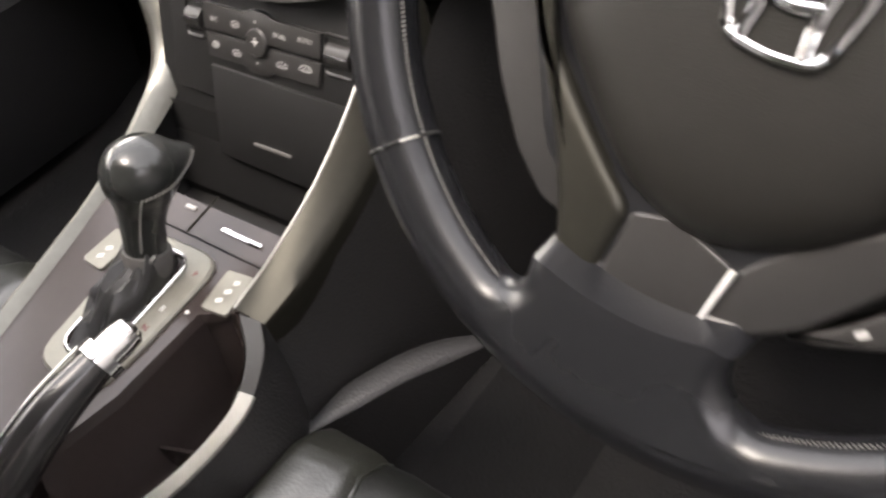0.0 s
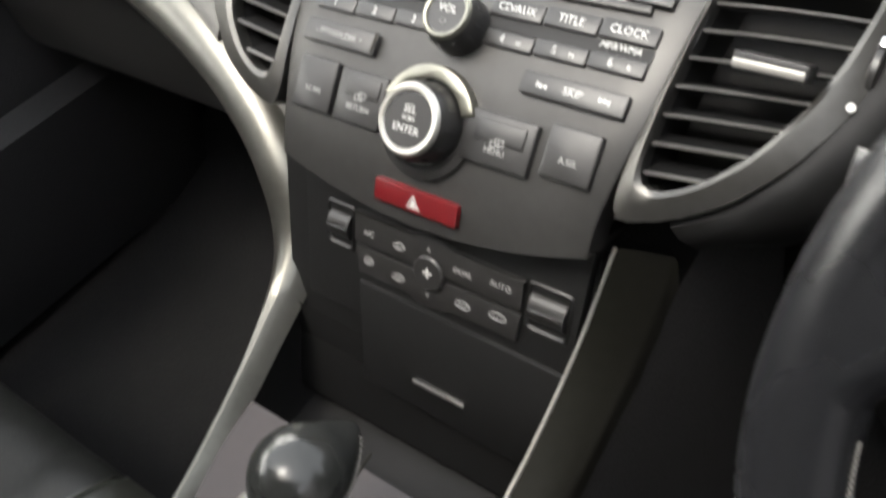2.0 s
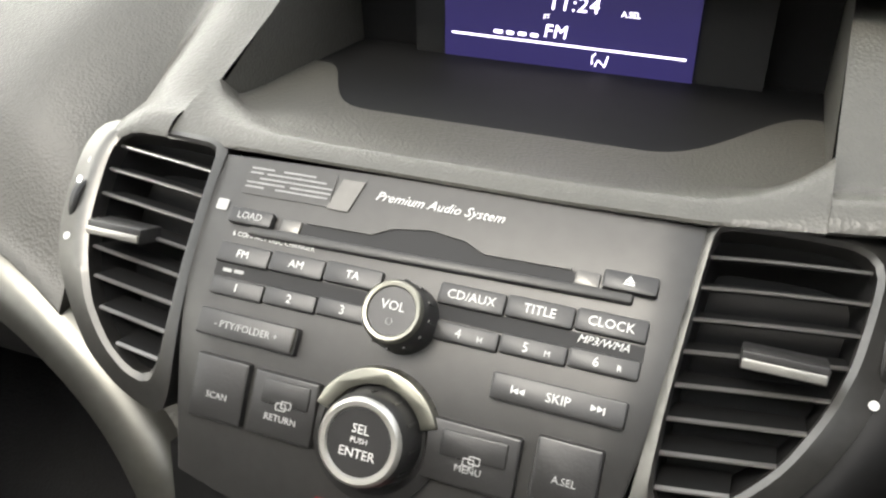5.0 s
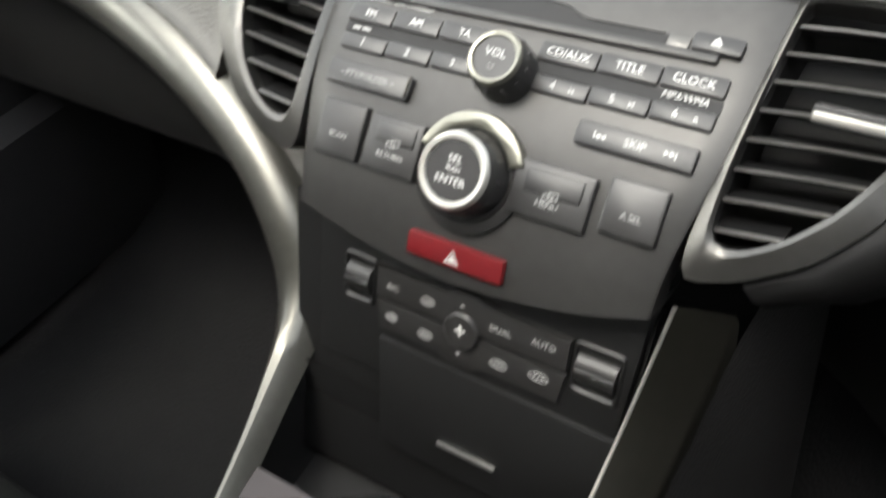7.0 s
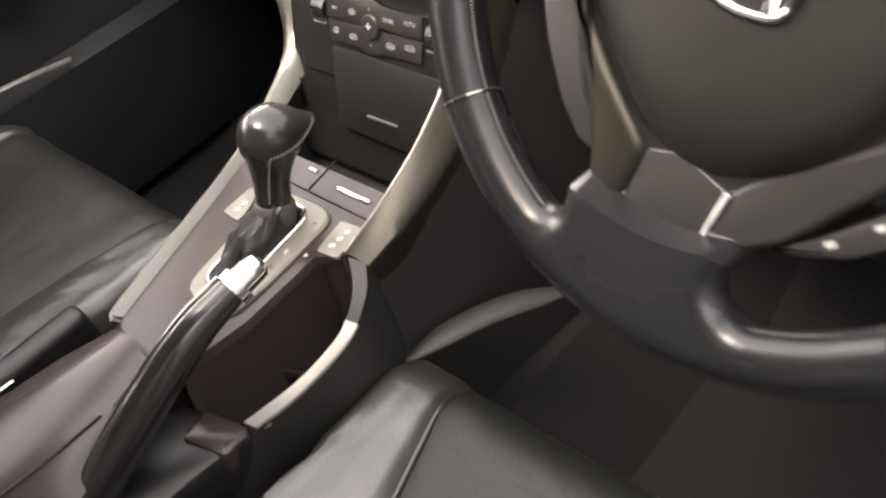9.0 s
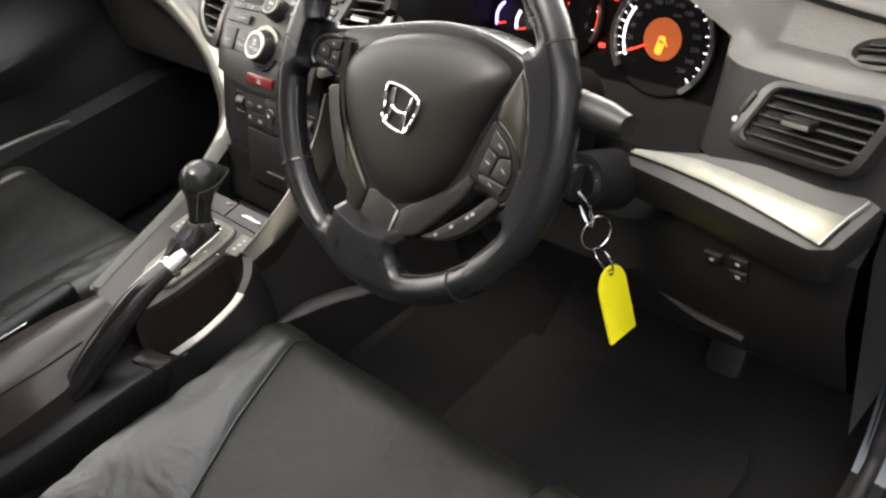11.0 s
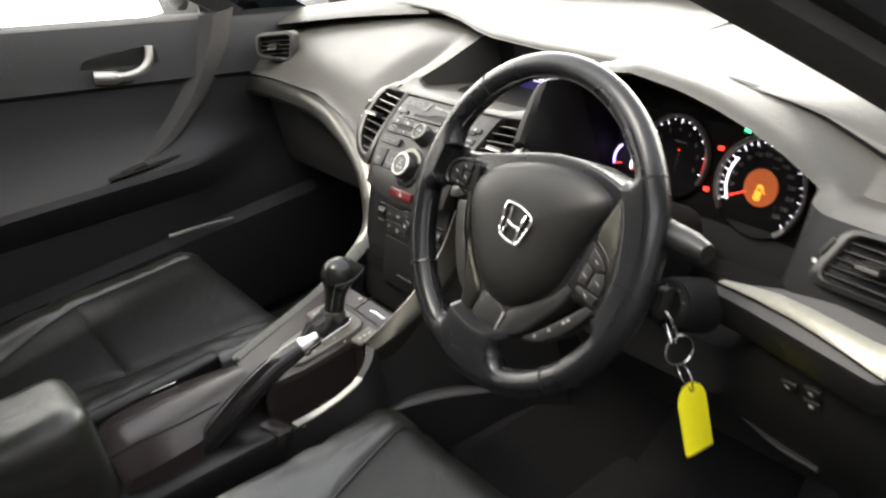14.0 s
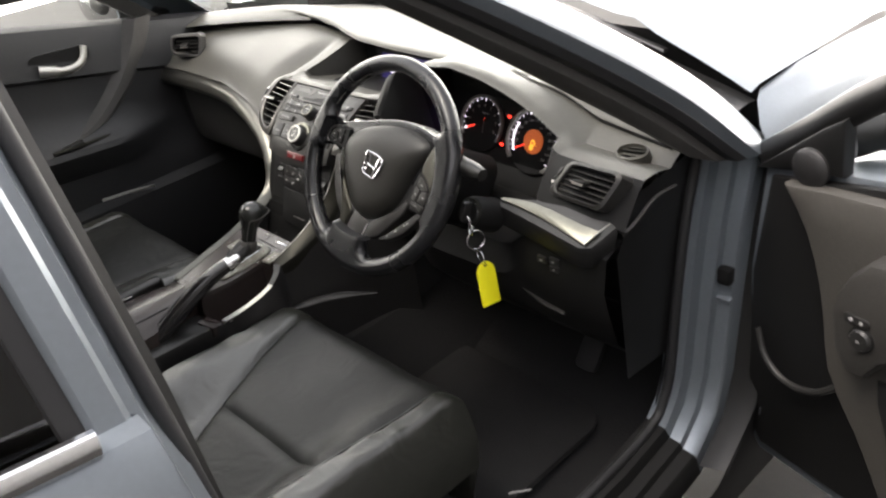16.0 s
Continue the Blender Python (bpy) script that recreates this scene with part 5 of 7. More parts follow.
for k in range(13):
    x = 0.235 + 0.335 * k / 12
    zt = line_at(POD_Z, x) - 0.016
    rows.append([(x, 0.352 + 0.03 * f, zt + (0.795 - zt) * f) for f in [j / 6 for j in range(7)]])
part("cluster_lens", grid_bm(rows), SMOKED, cluster, "smoked clear lens added to dim the dials")

# ---- centre console ----
LEFT = [(-0.1055, 0.112), (-0.1025, 0.098), (-0.099, 0.082), (-0.084, 0.025), (-0.070, -0.032), (-0.058, -0.080), (-0.049, -0.094)]
RIGHT = [(0.0945, 0.112), (0.0925, 0.098), (0.090, 0.082), (0.084, 0.050), (0.060, 0.036), (0.056, -0.034), (0.040, -0.094)]
rows = []
for (xl, y), (xr, yr) in zip(LEFT, RIGHT):
    rows.append([deck(xl - 0.006, y, -0.30) @ Vector(), deck(xl - 0.002, y, -0.012) @ Vector(), deck(xl, y, -0.002) @ Vector()] +
                [deck(xl + (xr - xl) * k / 8, y + (yr - y) * k / 8, 0.0) @ Vector() for k in range(9)] + [deck(xr + 0.001, yr, -0.003) @ Vector(), deck(xr + 0.002, yr, -0.008) @ Vector()])
part("deck", grid_bm(rows), GLOSSY, console)
# the broad smoked-metal side strip on the driver's side
inner = smooth_line([(0.104, 0.222, 0.812), (0.097, 0.190, 0.760), (0.092, 0.140, 0.718), (0.088, 0.090, 0.692), (0.083, 0.050, 0.675)], 18)
outer = smooth_line([(0.128, 0.235, 0.806), (0.121, 0.200, 0.750), (0.115, 0.145, 0.706), (0.112, 0.090, 0.684), (0.109, 0.050, 0.674)], 18)
rows = []
for a, b in zip(inner, outer):
    n = Vector((0.2, -0.3, 0.9))
    rows.append([a - Vector((0.002, 0, 0.02)), a - Vector((0.001, 0, 0.002)), a + n * 0.0012, a.lerp(b, 0.3) + n * 0.0022, a.lerp(b, 0.7) + n * 0.001, b, b + Vector((0.002, 0, -0.004)), b + Vector((0.004, 0.002, -0.05))])
part("side_strip", grid_bm(rows), STRIP, console, "smoked metal side strip")
part("strip_edge", tube_bm([p + Vector((0.0, 0, 0.001)) for p in inner], 0.0011, 6), SILVER, console)
# side wall of the stack and console down to the floor
top = smooth_line([(0.150, 0.30, 0.84), (0.134, 0.245, 0.80), (0.124, 0.205, 0.738), (0.118, 0.145, 0.692), (0.114, 0.090, 0.668), (0.112, 0.050, 0.655), (0.118, 0.030, 0.645)], 16)
rows = [[p, p + Vector((0.008, 0.004, -0.06)), Vector((p.x + 0.02, p.y + 0.02, 0.55)), Vector((p.x + 0.03, p.y + 0.02, 0.33))] for p in top]
part("side_wall", grid_bm(rows), DARK, console)
# cup holder: rail, well, liner
RAIL_O = [(0.110, 0.050, 0.675), (0.124, 0.034, 0.668), (0.132, 0.010, 0.657), (0.130, -0.014, 0.647), (0.120, -0.042, 0.634), (0.108, -0.066, 0.623), (0.098, -0.081, 0.616)]
RAIL_I = [(0.086, 0.048, 0.674), (0.107, 0.030, 0.666), (0.117, 0.008, 0.656), (0.116, -0.012, 0.647), (0.106, -0.040, 0.634), (0.092, -0.066, 0.623), (0.081, -0.084, 0.615)]
ro, ri = smooth_line(RAIL_O, 26), smooth_line(RAIL_I, 26)
rows = []
for k, (a, b) in enumerate(zip(ro, ri)):
    rows.append([a - Vector((0, 0, 0.03)), a - Vector((0, 0, 0.003)), a.lerp(b, 0.12) + Vector((0, 0, 0.001)), a.lerp(b, 0.88) + Vector((0, 0, 0.001)), b - Vector((0, 0, 0.003)), b - Vector((0, 0, 0.028))])
part("rail_root", grid_bm(rows[:9]), BLACK, console)
part("cup_rail", grid_bm(rows[8:], cap=True), SILVER, console, "satin silver cup holder rail")
well_out = smooth_line([(0.060, 0.040, 0.668)] + RAIL_I + [(0.058, -0.100, 0.612), (0.042, -0.097, 0.630), (0.044, -0.085, 0.655), (0.0535, -0.04, 0.6615), (0.0575, 0.0, 0.6655), (0.0595, 0.034, 0.669)], 60)
c = sum(well_out, Vector()) / 60
rows = [well_out, [p.lerp(Vector((c.x, c.y, p.z)), 0.03) - Vector((0, 0, 0.012)) for p in well_out], [Vector((c.x + (p.x - c.x) * 0.93, c.y + (p.y - c.y) * 0.93, 0.605)) for p in well_out], [Vector((c.x + (p.x - c.x) * 0.86, c.y + (p.y - c.y) * 0.86, 0.592)) for p in well_out],
        [Vector((c.x + (p.x - c.x) * 0.74, c.y + (p.y - c.y) * 0.74, 0.583)) for p in well_out], [Vector((c.x + (p.x - c.x) * 0.5, c.y + (p.y - c.y) * 0.5, 0.579)) for p in well_out], [Vector((c.x, c.y, 0.578))] * 60]
bm = grid_bm(rows, close_u=True)
bmesh.ops.remove_doubles(bm, verts=bm.verts, dist=1e-6)
part("cup_well", bm, GLOSSY, console, "gloss brown-black cup well")
part("cup_divider", box_bm((0.060, 0.003, 0.03), pose(0.085, -0.02, 0.588, 0, 0, 20), 0.001), GLOSSY, console)
part("well_clip", box_bm((0.010, 0.007, 0.004), pose(0.035, -0.048, 0.640, -15, 0, 30), 0.001), CHROME, console)
# outside of the cup holder, down to the floor
rows = [[p, p + Vector((0.006, 0, -0.03)), Vector((p.x + 0.012, p.y, 0.50)), Vector((p.x + 0.02, p.y, 0.32))] for p in smooth_line(RAIL_O + [(0.085, -0.12, 0.60), (0.075, -0.2, 0.60), (0.08, -0.34, 0.60)], 30)]
part("outer_wall", grid_bm(rows), DARK, console)
# brake lever cradle and rear tray behind the cups
part("rear_tray", slab_bm([(0.02, -0.10), (0.096, -0.086), (0.088, -0.14), (0.08, -0.36), (-0.02, -0.36)], 0.06, pose(0, 0, 0.556), 0.008), BLACK, console)
part("tray_step", slab_bm(rounded(0.045, 0.03, 0.006, 3), 0.02, pose(0.070, -0.105, 0.598, -8, 6, 14), 0.005), GLOSSY, console)
# armrest box with its sliding lid
rows = []
for y, xl, xs, z in ((-0.094, -0.052, 0.010, 0.6575), (-0.14, -0.068, 0.020, 0.657), (-0.20, -0.082, 0.017, 0.655), (-0.26, -0.088, 0.006, 0.652), (-0.288, -0.088, 0.001, 0.649), (-0.300, -0.084, 0.001, 0.638), (-0.302, -0.084, 0.001, 0.46)):
    w = 0.045 * step(-0.10, -0.24, y)
    rows.append([(xl - 0.006, y, min(z, 0.46)), (xl - 0.002, y, z - 0.01), (xl + 0.003, y, z - 0.001)] + [(xl + (xs - xl) * k / 6, y, z + 0.003 * math.sin(math.pi * k / 6)) for k in range(1, 7)] + [(xs + w * 0.5, y, z - 0.006), (xs + w, y, z - 0.016), (xs + w + 0.004, y, min(z - 0.03, 0.60)), (xs + w + 0.004, y, 0.46)])
lid = part("storage_lid", grid_bm(rows), GLOSSY, console, "gloss brown-grey storage box lid")
part("lid_seam", tube_bm([(0.000, -0.299, 0.6475), (0.006, -0.26, 0.6525), (0.017, -0.20, 0.6555), (0.020, -0.15, 0.6572)], 0.0013, 5), PIT, lid)
part("front_seam", tube_bm([deck(-0.051, -0.094, 0.0004) @ Vector(), deck(-0.02, -0.096, 0.0006) @ Vector(), deck(0.014, -0.098, 0.0) @ Vector()], 0.0013, 5), PIT, lid)
# chrome tube put in for the streak of light on the lid's edge
part("lid_glint", tube_bm([(-0.077, -0.175, 0.6585), (-0.081, -0.21, 0.658)], 0.0012, 6), CHROME, lid)
part("side_rail", box_bm((0.026, 0.21, 0.05), pose(-0.106, -0.205, 0.632), 0.010, seg=3), BLACK, console)
part("armrest_cushion", box_bm((0.135, 0.22, 0.17), pose(-0.018, -0.412, 0.672), 0.035, seg=5), LEATHER, console, "padded black leather armrest")

# front tray lids, seams and bright bar
for a, b in (((-0.060, 0.086), (0.080, 0.084)), ((-0.002, 0.086), (-0.004, 0.122))):
    part("deck_seam", tube_bm([deck(*a, 0.0004) @ Vector(), deck((a[0] + b[0]) / 2, (a[1] + b[1]) / 2, 0.0004) @ Vector(), deck(*b, 0.0004) @ Vector()], 0.0009, 5), PIT if a[0] < -0.01 else STRIP, console)
rows = []
for x, down in ((-0.116, 0.0), (-0.112, 0.0), (-0.108, 0.9), (-0.104, 1.0), (0.0, 1.0), (0.098, 1.0), (0.102, 0.9), (0.106, 0.0), (0.109, 0.0)):
    rows.append([deck(x, y, z if not down else z + (low - z) * down) @ Vector() for y, z, low in ((0.1105, -0.001, -0.001), (0.1125, -0.001, -0.050), (0.118, -0.001, -0.062), (0.160, 0.002, -0.062), (0.168, 0.004, -0.040), (0.176, 0.020, 0.020))])
part("front_recess", grid_bm(rows), MATTE, console, "deep black storage well under the stack")
part("tray_bar", box_bm((0.039, 0.0034, 0.002), deck(0.043, 0.0985, 0.001), 0.0006), CHROME, console, "bright bar on the front tray lid")
part("tray_mark", box_bm((0.010, 0.0034, 0.0014), deck(-0.016, 0.105, 0.0008), 0.0004), FAINT, console)

part("tunnel_flap", tube_bm(smooth_line([(0.128, 0.030, 0.588), (0.142, 0.08, 0.588), (0.165, 0.13, 0.584), (0.205, 0.19, 0.572)], 16), [(0.004 + 0.008 * step(0, 5, k)) * (1 - 0.8 * step(10, 15, k)) for k in range(16)], 14, flat=0.4), TRIM, console)

# ---- gear gate and seat-heater keys ----
gate = thing("gear_gate", "grey gear selector surround with a chrome ring and a leather boot", "gear selector")
go = [(x, y) for x, y in resample([(-0.028, 0.066), (-0.018, 0.076), (0.036, 0.078), (0.047, 0.070), (0.047, 0.0), (0.044, -0.036), (0.034, -0.045), (-0.012, -0.043), (-0.021, -0.034), (-0.026, 0.02)], 40)]
gi = [(x, y) for x, y in resample([(-0.012, 0.060), (-0.006, 0.0665), (0.018, 0.0675), (0.0255, 0.061), (0.0275, 0.01), (0.0265, -0.020), (0.021, -0.027), (-0.004, -0.027), (-0.0105, -0.021), (-0.012, 0.02)], 40)]
surround = part("surround", ring_bm(go, gi, 0.0045, deck(0.0, 0.0, -0.0005), 0.0018), mat("warm grey satin plastic", (0.17, 0.165, 0.14), 0.42, metal=0.3), gate)
part("chrome_ring", tube_bm([deck(x, y, 0.0045) @ Vector() for x, y in gi], 0.0013, 7, closed=True), CHROME, surround)
for c, y, mt in (("P", 0.058, RED), ("R", 0.0265, WHITE), ("N", 0.010, RED), ("D", -0.008, WHITE), ("S", -0.024, WHITE)):
    letters("lettering", c, 0.0068, deck(0.0372, y, 0.0043), mt, surround)
boot = []
for k in range(7):
    u = k / 6
    ctr = Vector((0.0075 + 0.003 * u, 0.018 + 0.028 * u, 0.6685 + 0.034 * u + 0.001))
    boot.append([ctr + Vector((0.0185 * (1 - u) ** 0.6 * math.cos(t) + 0.0125 * math.cos(t) * u, (0.046 * (1 - u) ** 0.8 + 0.012 * u) * math.sin(t), 0.0065 * (1 - u) * math.sin(7 * t + 3 * u) + 0.003 * math.sin(3 * t + 9 * u) + 0.0016 * math.sin(13 * t - 7 * u))) for t in [radians(7.5 * j) for j in range(48)]])
part("boot", grid_bm(boot, close_u=True), mat("soft black leather", (0.012, 0.012, 0.012), 0.38, grain=0.06, grain_size=700, cells=True), gate, "pleated black leather boot")
for x, y, n in ((0.068, 0.058, 3), (-0.046, 0.048, 2)):
    kx = thing("seat_heater_switch", "small grey seat-heater switch plate on the console", "switch", "seat heater switches")
    part("plate", slab_bm(rounded(0.023, 0.033, 0.003, 3), 0.003, deck(x, y, -0.0005, 6 if x > 0 else -4), 0.001), surround.data.materials[0], kx)
    for j in range(n):
        part("symbol", box_bm((0.005 - 0.001 * (j == 2), 0.0035, 0.0004), deck(x + 0.001 * j, y - 0.008 + 0.008 * j, 0.0028, 30), 0.0001), WHITE, kx, smooth=False)
part("deck_dot", lathe_bm([(0.0016, 0), (0.0016, 0.0006), (0.0001, 0.0008)], deck(0.052, 0.034, 0.0), 12), WHITE, console)

# ---- gear lever ----
lever = thing("gear_lever", "black leather gear knob with pale stitching and a grey collar", "gear lever")
LM = frame_at((0.0115, 0.0475, 0.700), (1, 0, -0.06), Vector((0, 0.95, -0.30)))
prof = ((0.0, 0.0125, 0.0), (0.008, 0.0126, 0.0), (0.018, 0.0132, 0.0), (0.028, 0.0150, 0.001), (0.036, 0.0182, 0.0022), (0.042, 0.0214, 0.003), (0.048, 0.0232, 0.004), (0.053, 0.0234, 0.0045), (0.058, 0.0224, 0.005), (0.063, 0.0196, 0.005), (0.068, 0.0140, 0.0048), (0.071, 0.0066, 0.0045), (0.0717, 0.0008, 0.0045))


def on_knob(h, t, out=0.0):
    """A point on the knob: a ball on a slim neck whose head reaches forward in a beak."""
    r = float(np.interp(h, [p[0] for p in prof], [p[1] for p in prof])) + out
    dy = float(np.interp(h, [p[0] for p in prof], [p[2] for p in prof]))
    beak = 1 + 0.55 * math.exp(-((h - 0.0535) / 0.0065) ** 2) * max(math.sin(t), 0.0) ** 4
    return LM @ Vector((r * 1.08 * math.cos(t), dy + r * 1.14 * beak * math.sin(t), h * 1.13))


hs = [0.0717 * k / 30 for k in range(31)]
kb = part("knob", grid_bm([[on_knob(h, radians(9 * k)) for k in range(40)] for h in hs], close_u=True, cap=True), mat("smooth black leather", (0.018, 0.019, 0.018), 0.2, grain=0.05, grain_size=500, cells=True), lever)
bm = bmesh.new()
for k in range(34):
    u = k / 33
    h, t = (0.0560 - 0.0130 * (u / 0.55), 66 - 104 * (u / 0.55)) if u < 0.55 else (0.0430 - 0.036 * (u - 0.55) / 0.45, -38 - 8 * (u - 0.55) / 0.45)
    p = on_knob(h, radians(t), 0.0006)
    d = (on_knob(h + 0.0022, radians(t + 2), 0.0004) - on_knob(h - 0.0022, radians(t - 2), 0.0004)).normalized() * 0.0014
    tube_bm([p - d, p, p + d], 0.0007, 4, bm=bm)
tagged(part("stitching", bm, STITCH, kb, "pale stitching"), kind="stuff")
part("collar", lathe_bm([(0.0125, -0.017), (0.0160, -0.016), (0.0172, -0.010), (0.0170, -0.002), (0.0155, 0.0012), (0.0130, 0.0018)], LM, 28), PILLAR, lever, "grey collar under the knob")
part("stem", lathe_bm([(0.0135, -0.03), (0.0125, -0.012)], LM, 20), BLACK, lever)

# ---- parking brake ----
brake = thing("parking_brake", "gloss black parking brake lever with a chrome button", "parking brake")
pts = smooth_line([(0.037, -0.215, 0.603), (0.0405, -0.190, 0.622), (0.0455, -0.158, 0.643), (0.0505, -0.120, 0.667), (0.0560, -0.074, 0.690), (0.0612, -0.034, 0.7015)], 26)
part("grip", tube_bm(pts, [0.013 + 0.004 * math.sin(math.pi * k / 25) - 0.002 * (k / 25) for k in range(26)], 18, flat=1.12), mat("gloss black grip", (0.014, 0.013, 0.013), 0.22, coat=0.3, grain=0.05), brake)
part("bright_line", tube_bm([p + Vector((-0.0115 - 0.002 * math.sin(math.pi * k / 19), 0, 0.0085)) for k, p in enumerate(pts[6:])], 0.0011, 6), SILVER, brake)
part("collar", tube_bm([(0.0618, -0.034, 0.702), (0.0628, -0.026, 0.7035)], 0.0137, 20, flat=1.1), CHROME, brake, "chrome collar")
part("button", tube_bm([(0.0626, -0.027, 0.7035), (0.0638, -0.016, 0.7052), (0.0648, -0.008, 0.7062), (0.0650, -0.005, 0.7065)], [0.0108, 0.0106, 0.0095, 0.006], 20, flat=1.05), CHROME, brake, "chrome release button")
part("gaiter", tube_bm([(0.030, -0.265, 0.586), (0.035, -0.228, 0.598), (0.0385, -0.203, 0.612)], [0.024, 0.020, 0.0165], 18), BLACK, brake)


# ---- display in its recess ----
display = thing("centre_display", "lit indigo information display deep under the dash hood", "display")
SM = frame_at((0.0, 0.5235, 0.8985), (1, 0, 0), (0, 0.19, 1))
part("mask", slab_bm(rounded(0.225, 0.088, 0.01, 3), 0.003, SM @ pose(0.01, 0.004, -0.004)), PIT, display)
glass = part("panel", slab_bm(rounded(0.162, 0.058, 0.002, 2), 0.001, SM @ pose(0.0, -0.005, 0)), SCREEN, display, "indigo lit panel")
part("rule", box_bm((0.152, 0.0011, 0.0004), SM @ pose(0, -0.0165, 0.0013, 0, 0, -0.5), 0), LIT, glass, smooth=False)
for k, (w, h) in enumerate(((0.0060, 0.0022), (0.0050, 0.0022), (0.0055, 0.0022), (0.0050, 0.0022))):
    part("station_block", slab_bm([(px + 0.12 * py, py) for px, py in rounded(w, h, 0.0008, 2)], 0.0003, SM @ pose(-0.044 + 0.0080 * k, -0.0085 - (0.0095 - h) / 2, 0.0013)), LIT, glass, smooth=False)
letters("lettering", "FM", 0.0118, SM @ pose(-0.0065, -0.0088, 0.0013), LIT, glass, 1.1, 0.15)
letters("clock", "11:24", 0.0135, SM @ pose(0.004, 0.0095, 0.0013), LIT, glass, 1.1, 0.15)
letters("lettering", "A.SEL", 0.0050, SM @ pose(0.040, 0.0065, 0.0013), LIT, glass)
letters("lettering", "ST", 0.0038, SM @ pose(-0.0125, 0.0005, 0.0013), LIT, glass)
bm = tube_bm([SM @ Vector((0.0205 + x, -0.0235 + y, 0.0013)) for x, y in ((0.0, -0.004), (0.002, 0.0), (0.006, -0.004), (0.008, 0.003))], 0.0006, 4)
tube_bm([SM @ Vector((0.0185 + x, -0.0235 + y, 0.0013)) for x, y in ((0.0, -0.003), (0.0, 0.002), (0.002, 0.004))], 0.0005, 4, bm=bm)
part("airflow_mark", bm, LIT, glass)

# ---- side vents ----
DV = frame_at((0.6760, 0.2705, 0.8955), (0.985, -0.14, 0.05), (0.09, 0.58, 0.81))
v = vent("driver's side air vent with horizontal slats and a bright tab", lambda x, y, o=0.0: DV @ pose(x, y, o), [(-0.050, 0.020), (-0.040, 0.029), (0.056, 0.033), (0.065, 0.026), (0.049, -0.024), (0.040, -0.030), (-0.058, -0.0305), (-0.066, -0.022)],
         [(-0.038, 0.0195), (-0.032, 0.024), (0.050, 0.0265), (0.056, 0.022), (0.0425, -0.019), (0.036, -0.024), (-0.048, -0.0245), (-0.053, -0.018)], [-0.018 + 0.0086 * k for k in range(5)], 0.03, SLAT_EDGE, FASCIA, (-0.006, 0.0005, 0.024), tip=15)
part("shut_mark", lathe_bm([(0.0024, 0), (0.0024, 0.0004), (0.0001, 0.0005)], DV @ pose(-0.0635, -0.010, 0.001), 16), WHITE, v)
part("thumbwheel", box_bm((0.0045, 0.020, 0.006), DV @ pose(-0.057, 0.006, -0.001, 0, 0, -22), 0.0015), BUTTON, v)
PV = frame_at((-0.617, 0.341, 0.928), (0.82, 0.57, 0.0), (0.0, 0.24, 0.97))
vent("passenger's side air vent with dark slats", lambda x, y, o=0.0: PV @ pose(x, y * 1.15, o + 0.006), [(-0.043, 0.017), (-0.036, 0.024), (0.038, 0.024), (0.043, 0.016), (0.034, -0.024), (0.026, -0.028), (-0.040, -0.018), (-0.046, -0.010)],
     [(-0.036, 0.014), (-0.031, 0.0185), (0.033, 0.0185), (0.037, 0.013), (0.029, -0.018), (0.023, -0.0215), (-0.034, -0.013), (-0.039, -0.007)], [-0.013 + 0.0075 * k for k in range(5)], 0.03, FASCIA, PILLAR, (-0.004, 0.001, 0.02), skirt=0.025)
OV = frame_at((0.693, 0.371, 0.9085), (0.99, 0.0, 0.10), (-0.03, 0.93, 0.3))
ov_o = [(0.029 * math.cos(radians(a)), 0.0195 * math.sin(radians(a))) for a in range(0, 360, 12)]
ov_h = [(0.025 * math.cos(radians(a)), 0.0160 * math.sin(radians(a))) for a in range(0, 360, 12)]
vent("small oval demister grille in the dash top", lambda x, y, o=0.0: OV @ pose(x, y, o + 0.006), ov_o, ov_h, [-0.0120 + 0.0060 * k for k in range(5)], 0.02, PAD, PAD, rim=0.002, tip=35)
# tapered black strip laid on the pad for the shade in its crease
rows = []
for k in range(21):
    x = 0.39 + 0.275 * k / 20
    y, w = 0.427 - 0.018 * (k / 20) ** 2, 0.0004 + 0.0062 * math.sin(math.pi * (k / 20) ** 0.7)
    line = sorted(pod_row(x)[:5])
    rows.append([(x, y + dy, float(np.interp(y + dy, [p[0] for p in line], [p[1] for p in line])) + 0.0012) for dy in (-w, 0, w)])
part("crease_shade", grid_bm(rows), PIT, dash, "black strip painted along the pad's crease")
# lighter grey tube drawn as the highlight on the dash-end edge
part("edge_highlight", tube_bm(smooth_line([(0.752, 0.395, 0.860), (0.755, 0.335, 0.866), (0.755, 0.285, 0.848), (0.752, 0.258, 0.838)], 16), 0.0028, 8), PILLAR, dash)

# switches on the knee panel, lower pocket lip
for x, z in ((0.623, 0.773), (0.6475, 0.777), (0.648, 0.763)):
    sw = part("panel_switch", box_bm((0.018, 0.006, 0.012), pose(x, 0.2215 if z < 0.77 else 0.222, z, 5), 0.002), BLACK, knee)
    part("symbol", box_bm((0.004, 0.0006, 0.0025), pose(x, 0.2183, z, 5), 0), FAINT, sw, smooth=False)
part("pocket_lip", tube_bm(smooth_line([(0.555, 0.243, 0.690), (0.60, 0.240, 0.675), (0.645, 0.243, 0.667)], 10), 0.006, 8, flat=0.6), BUTTON, knee)


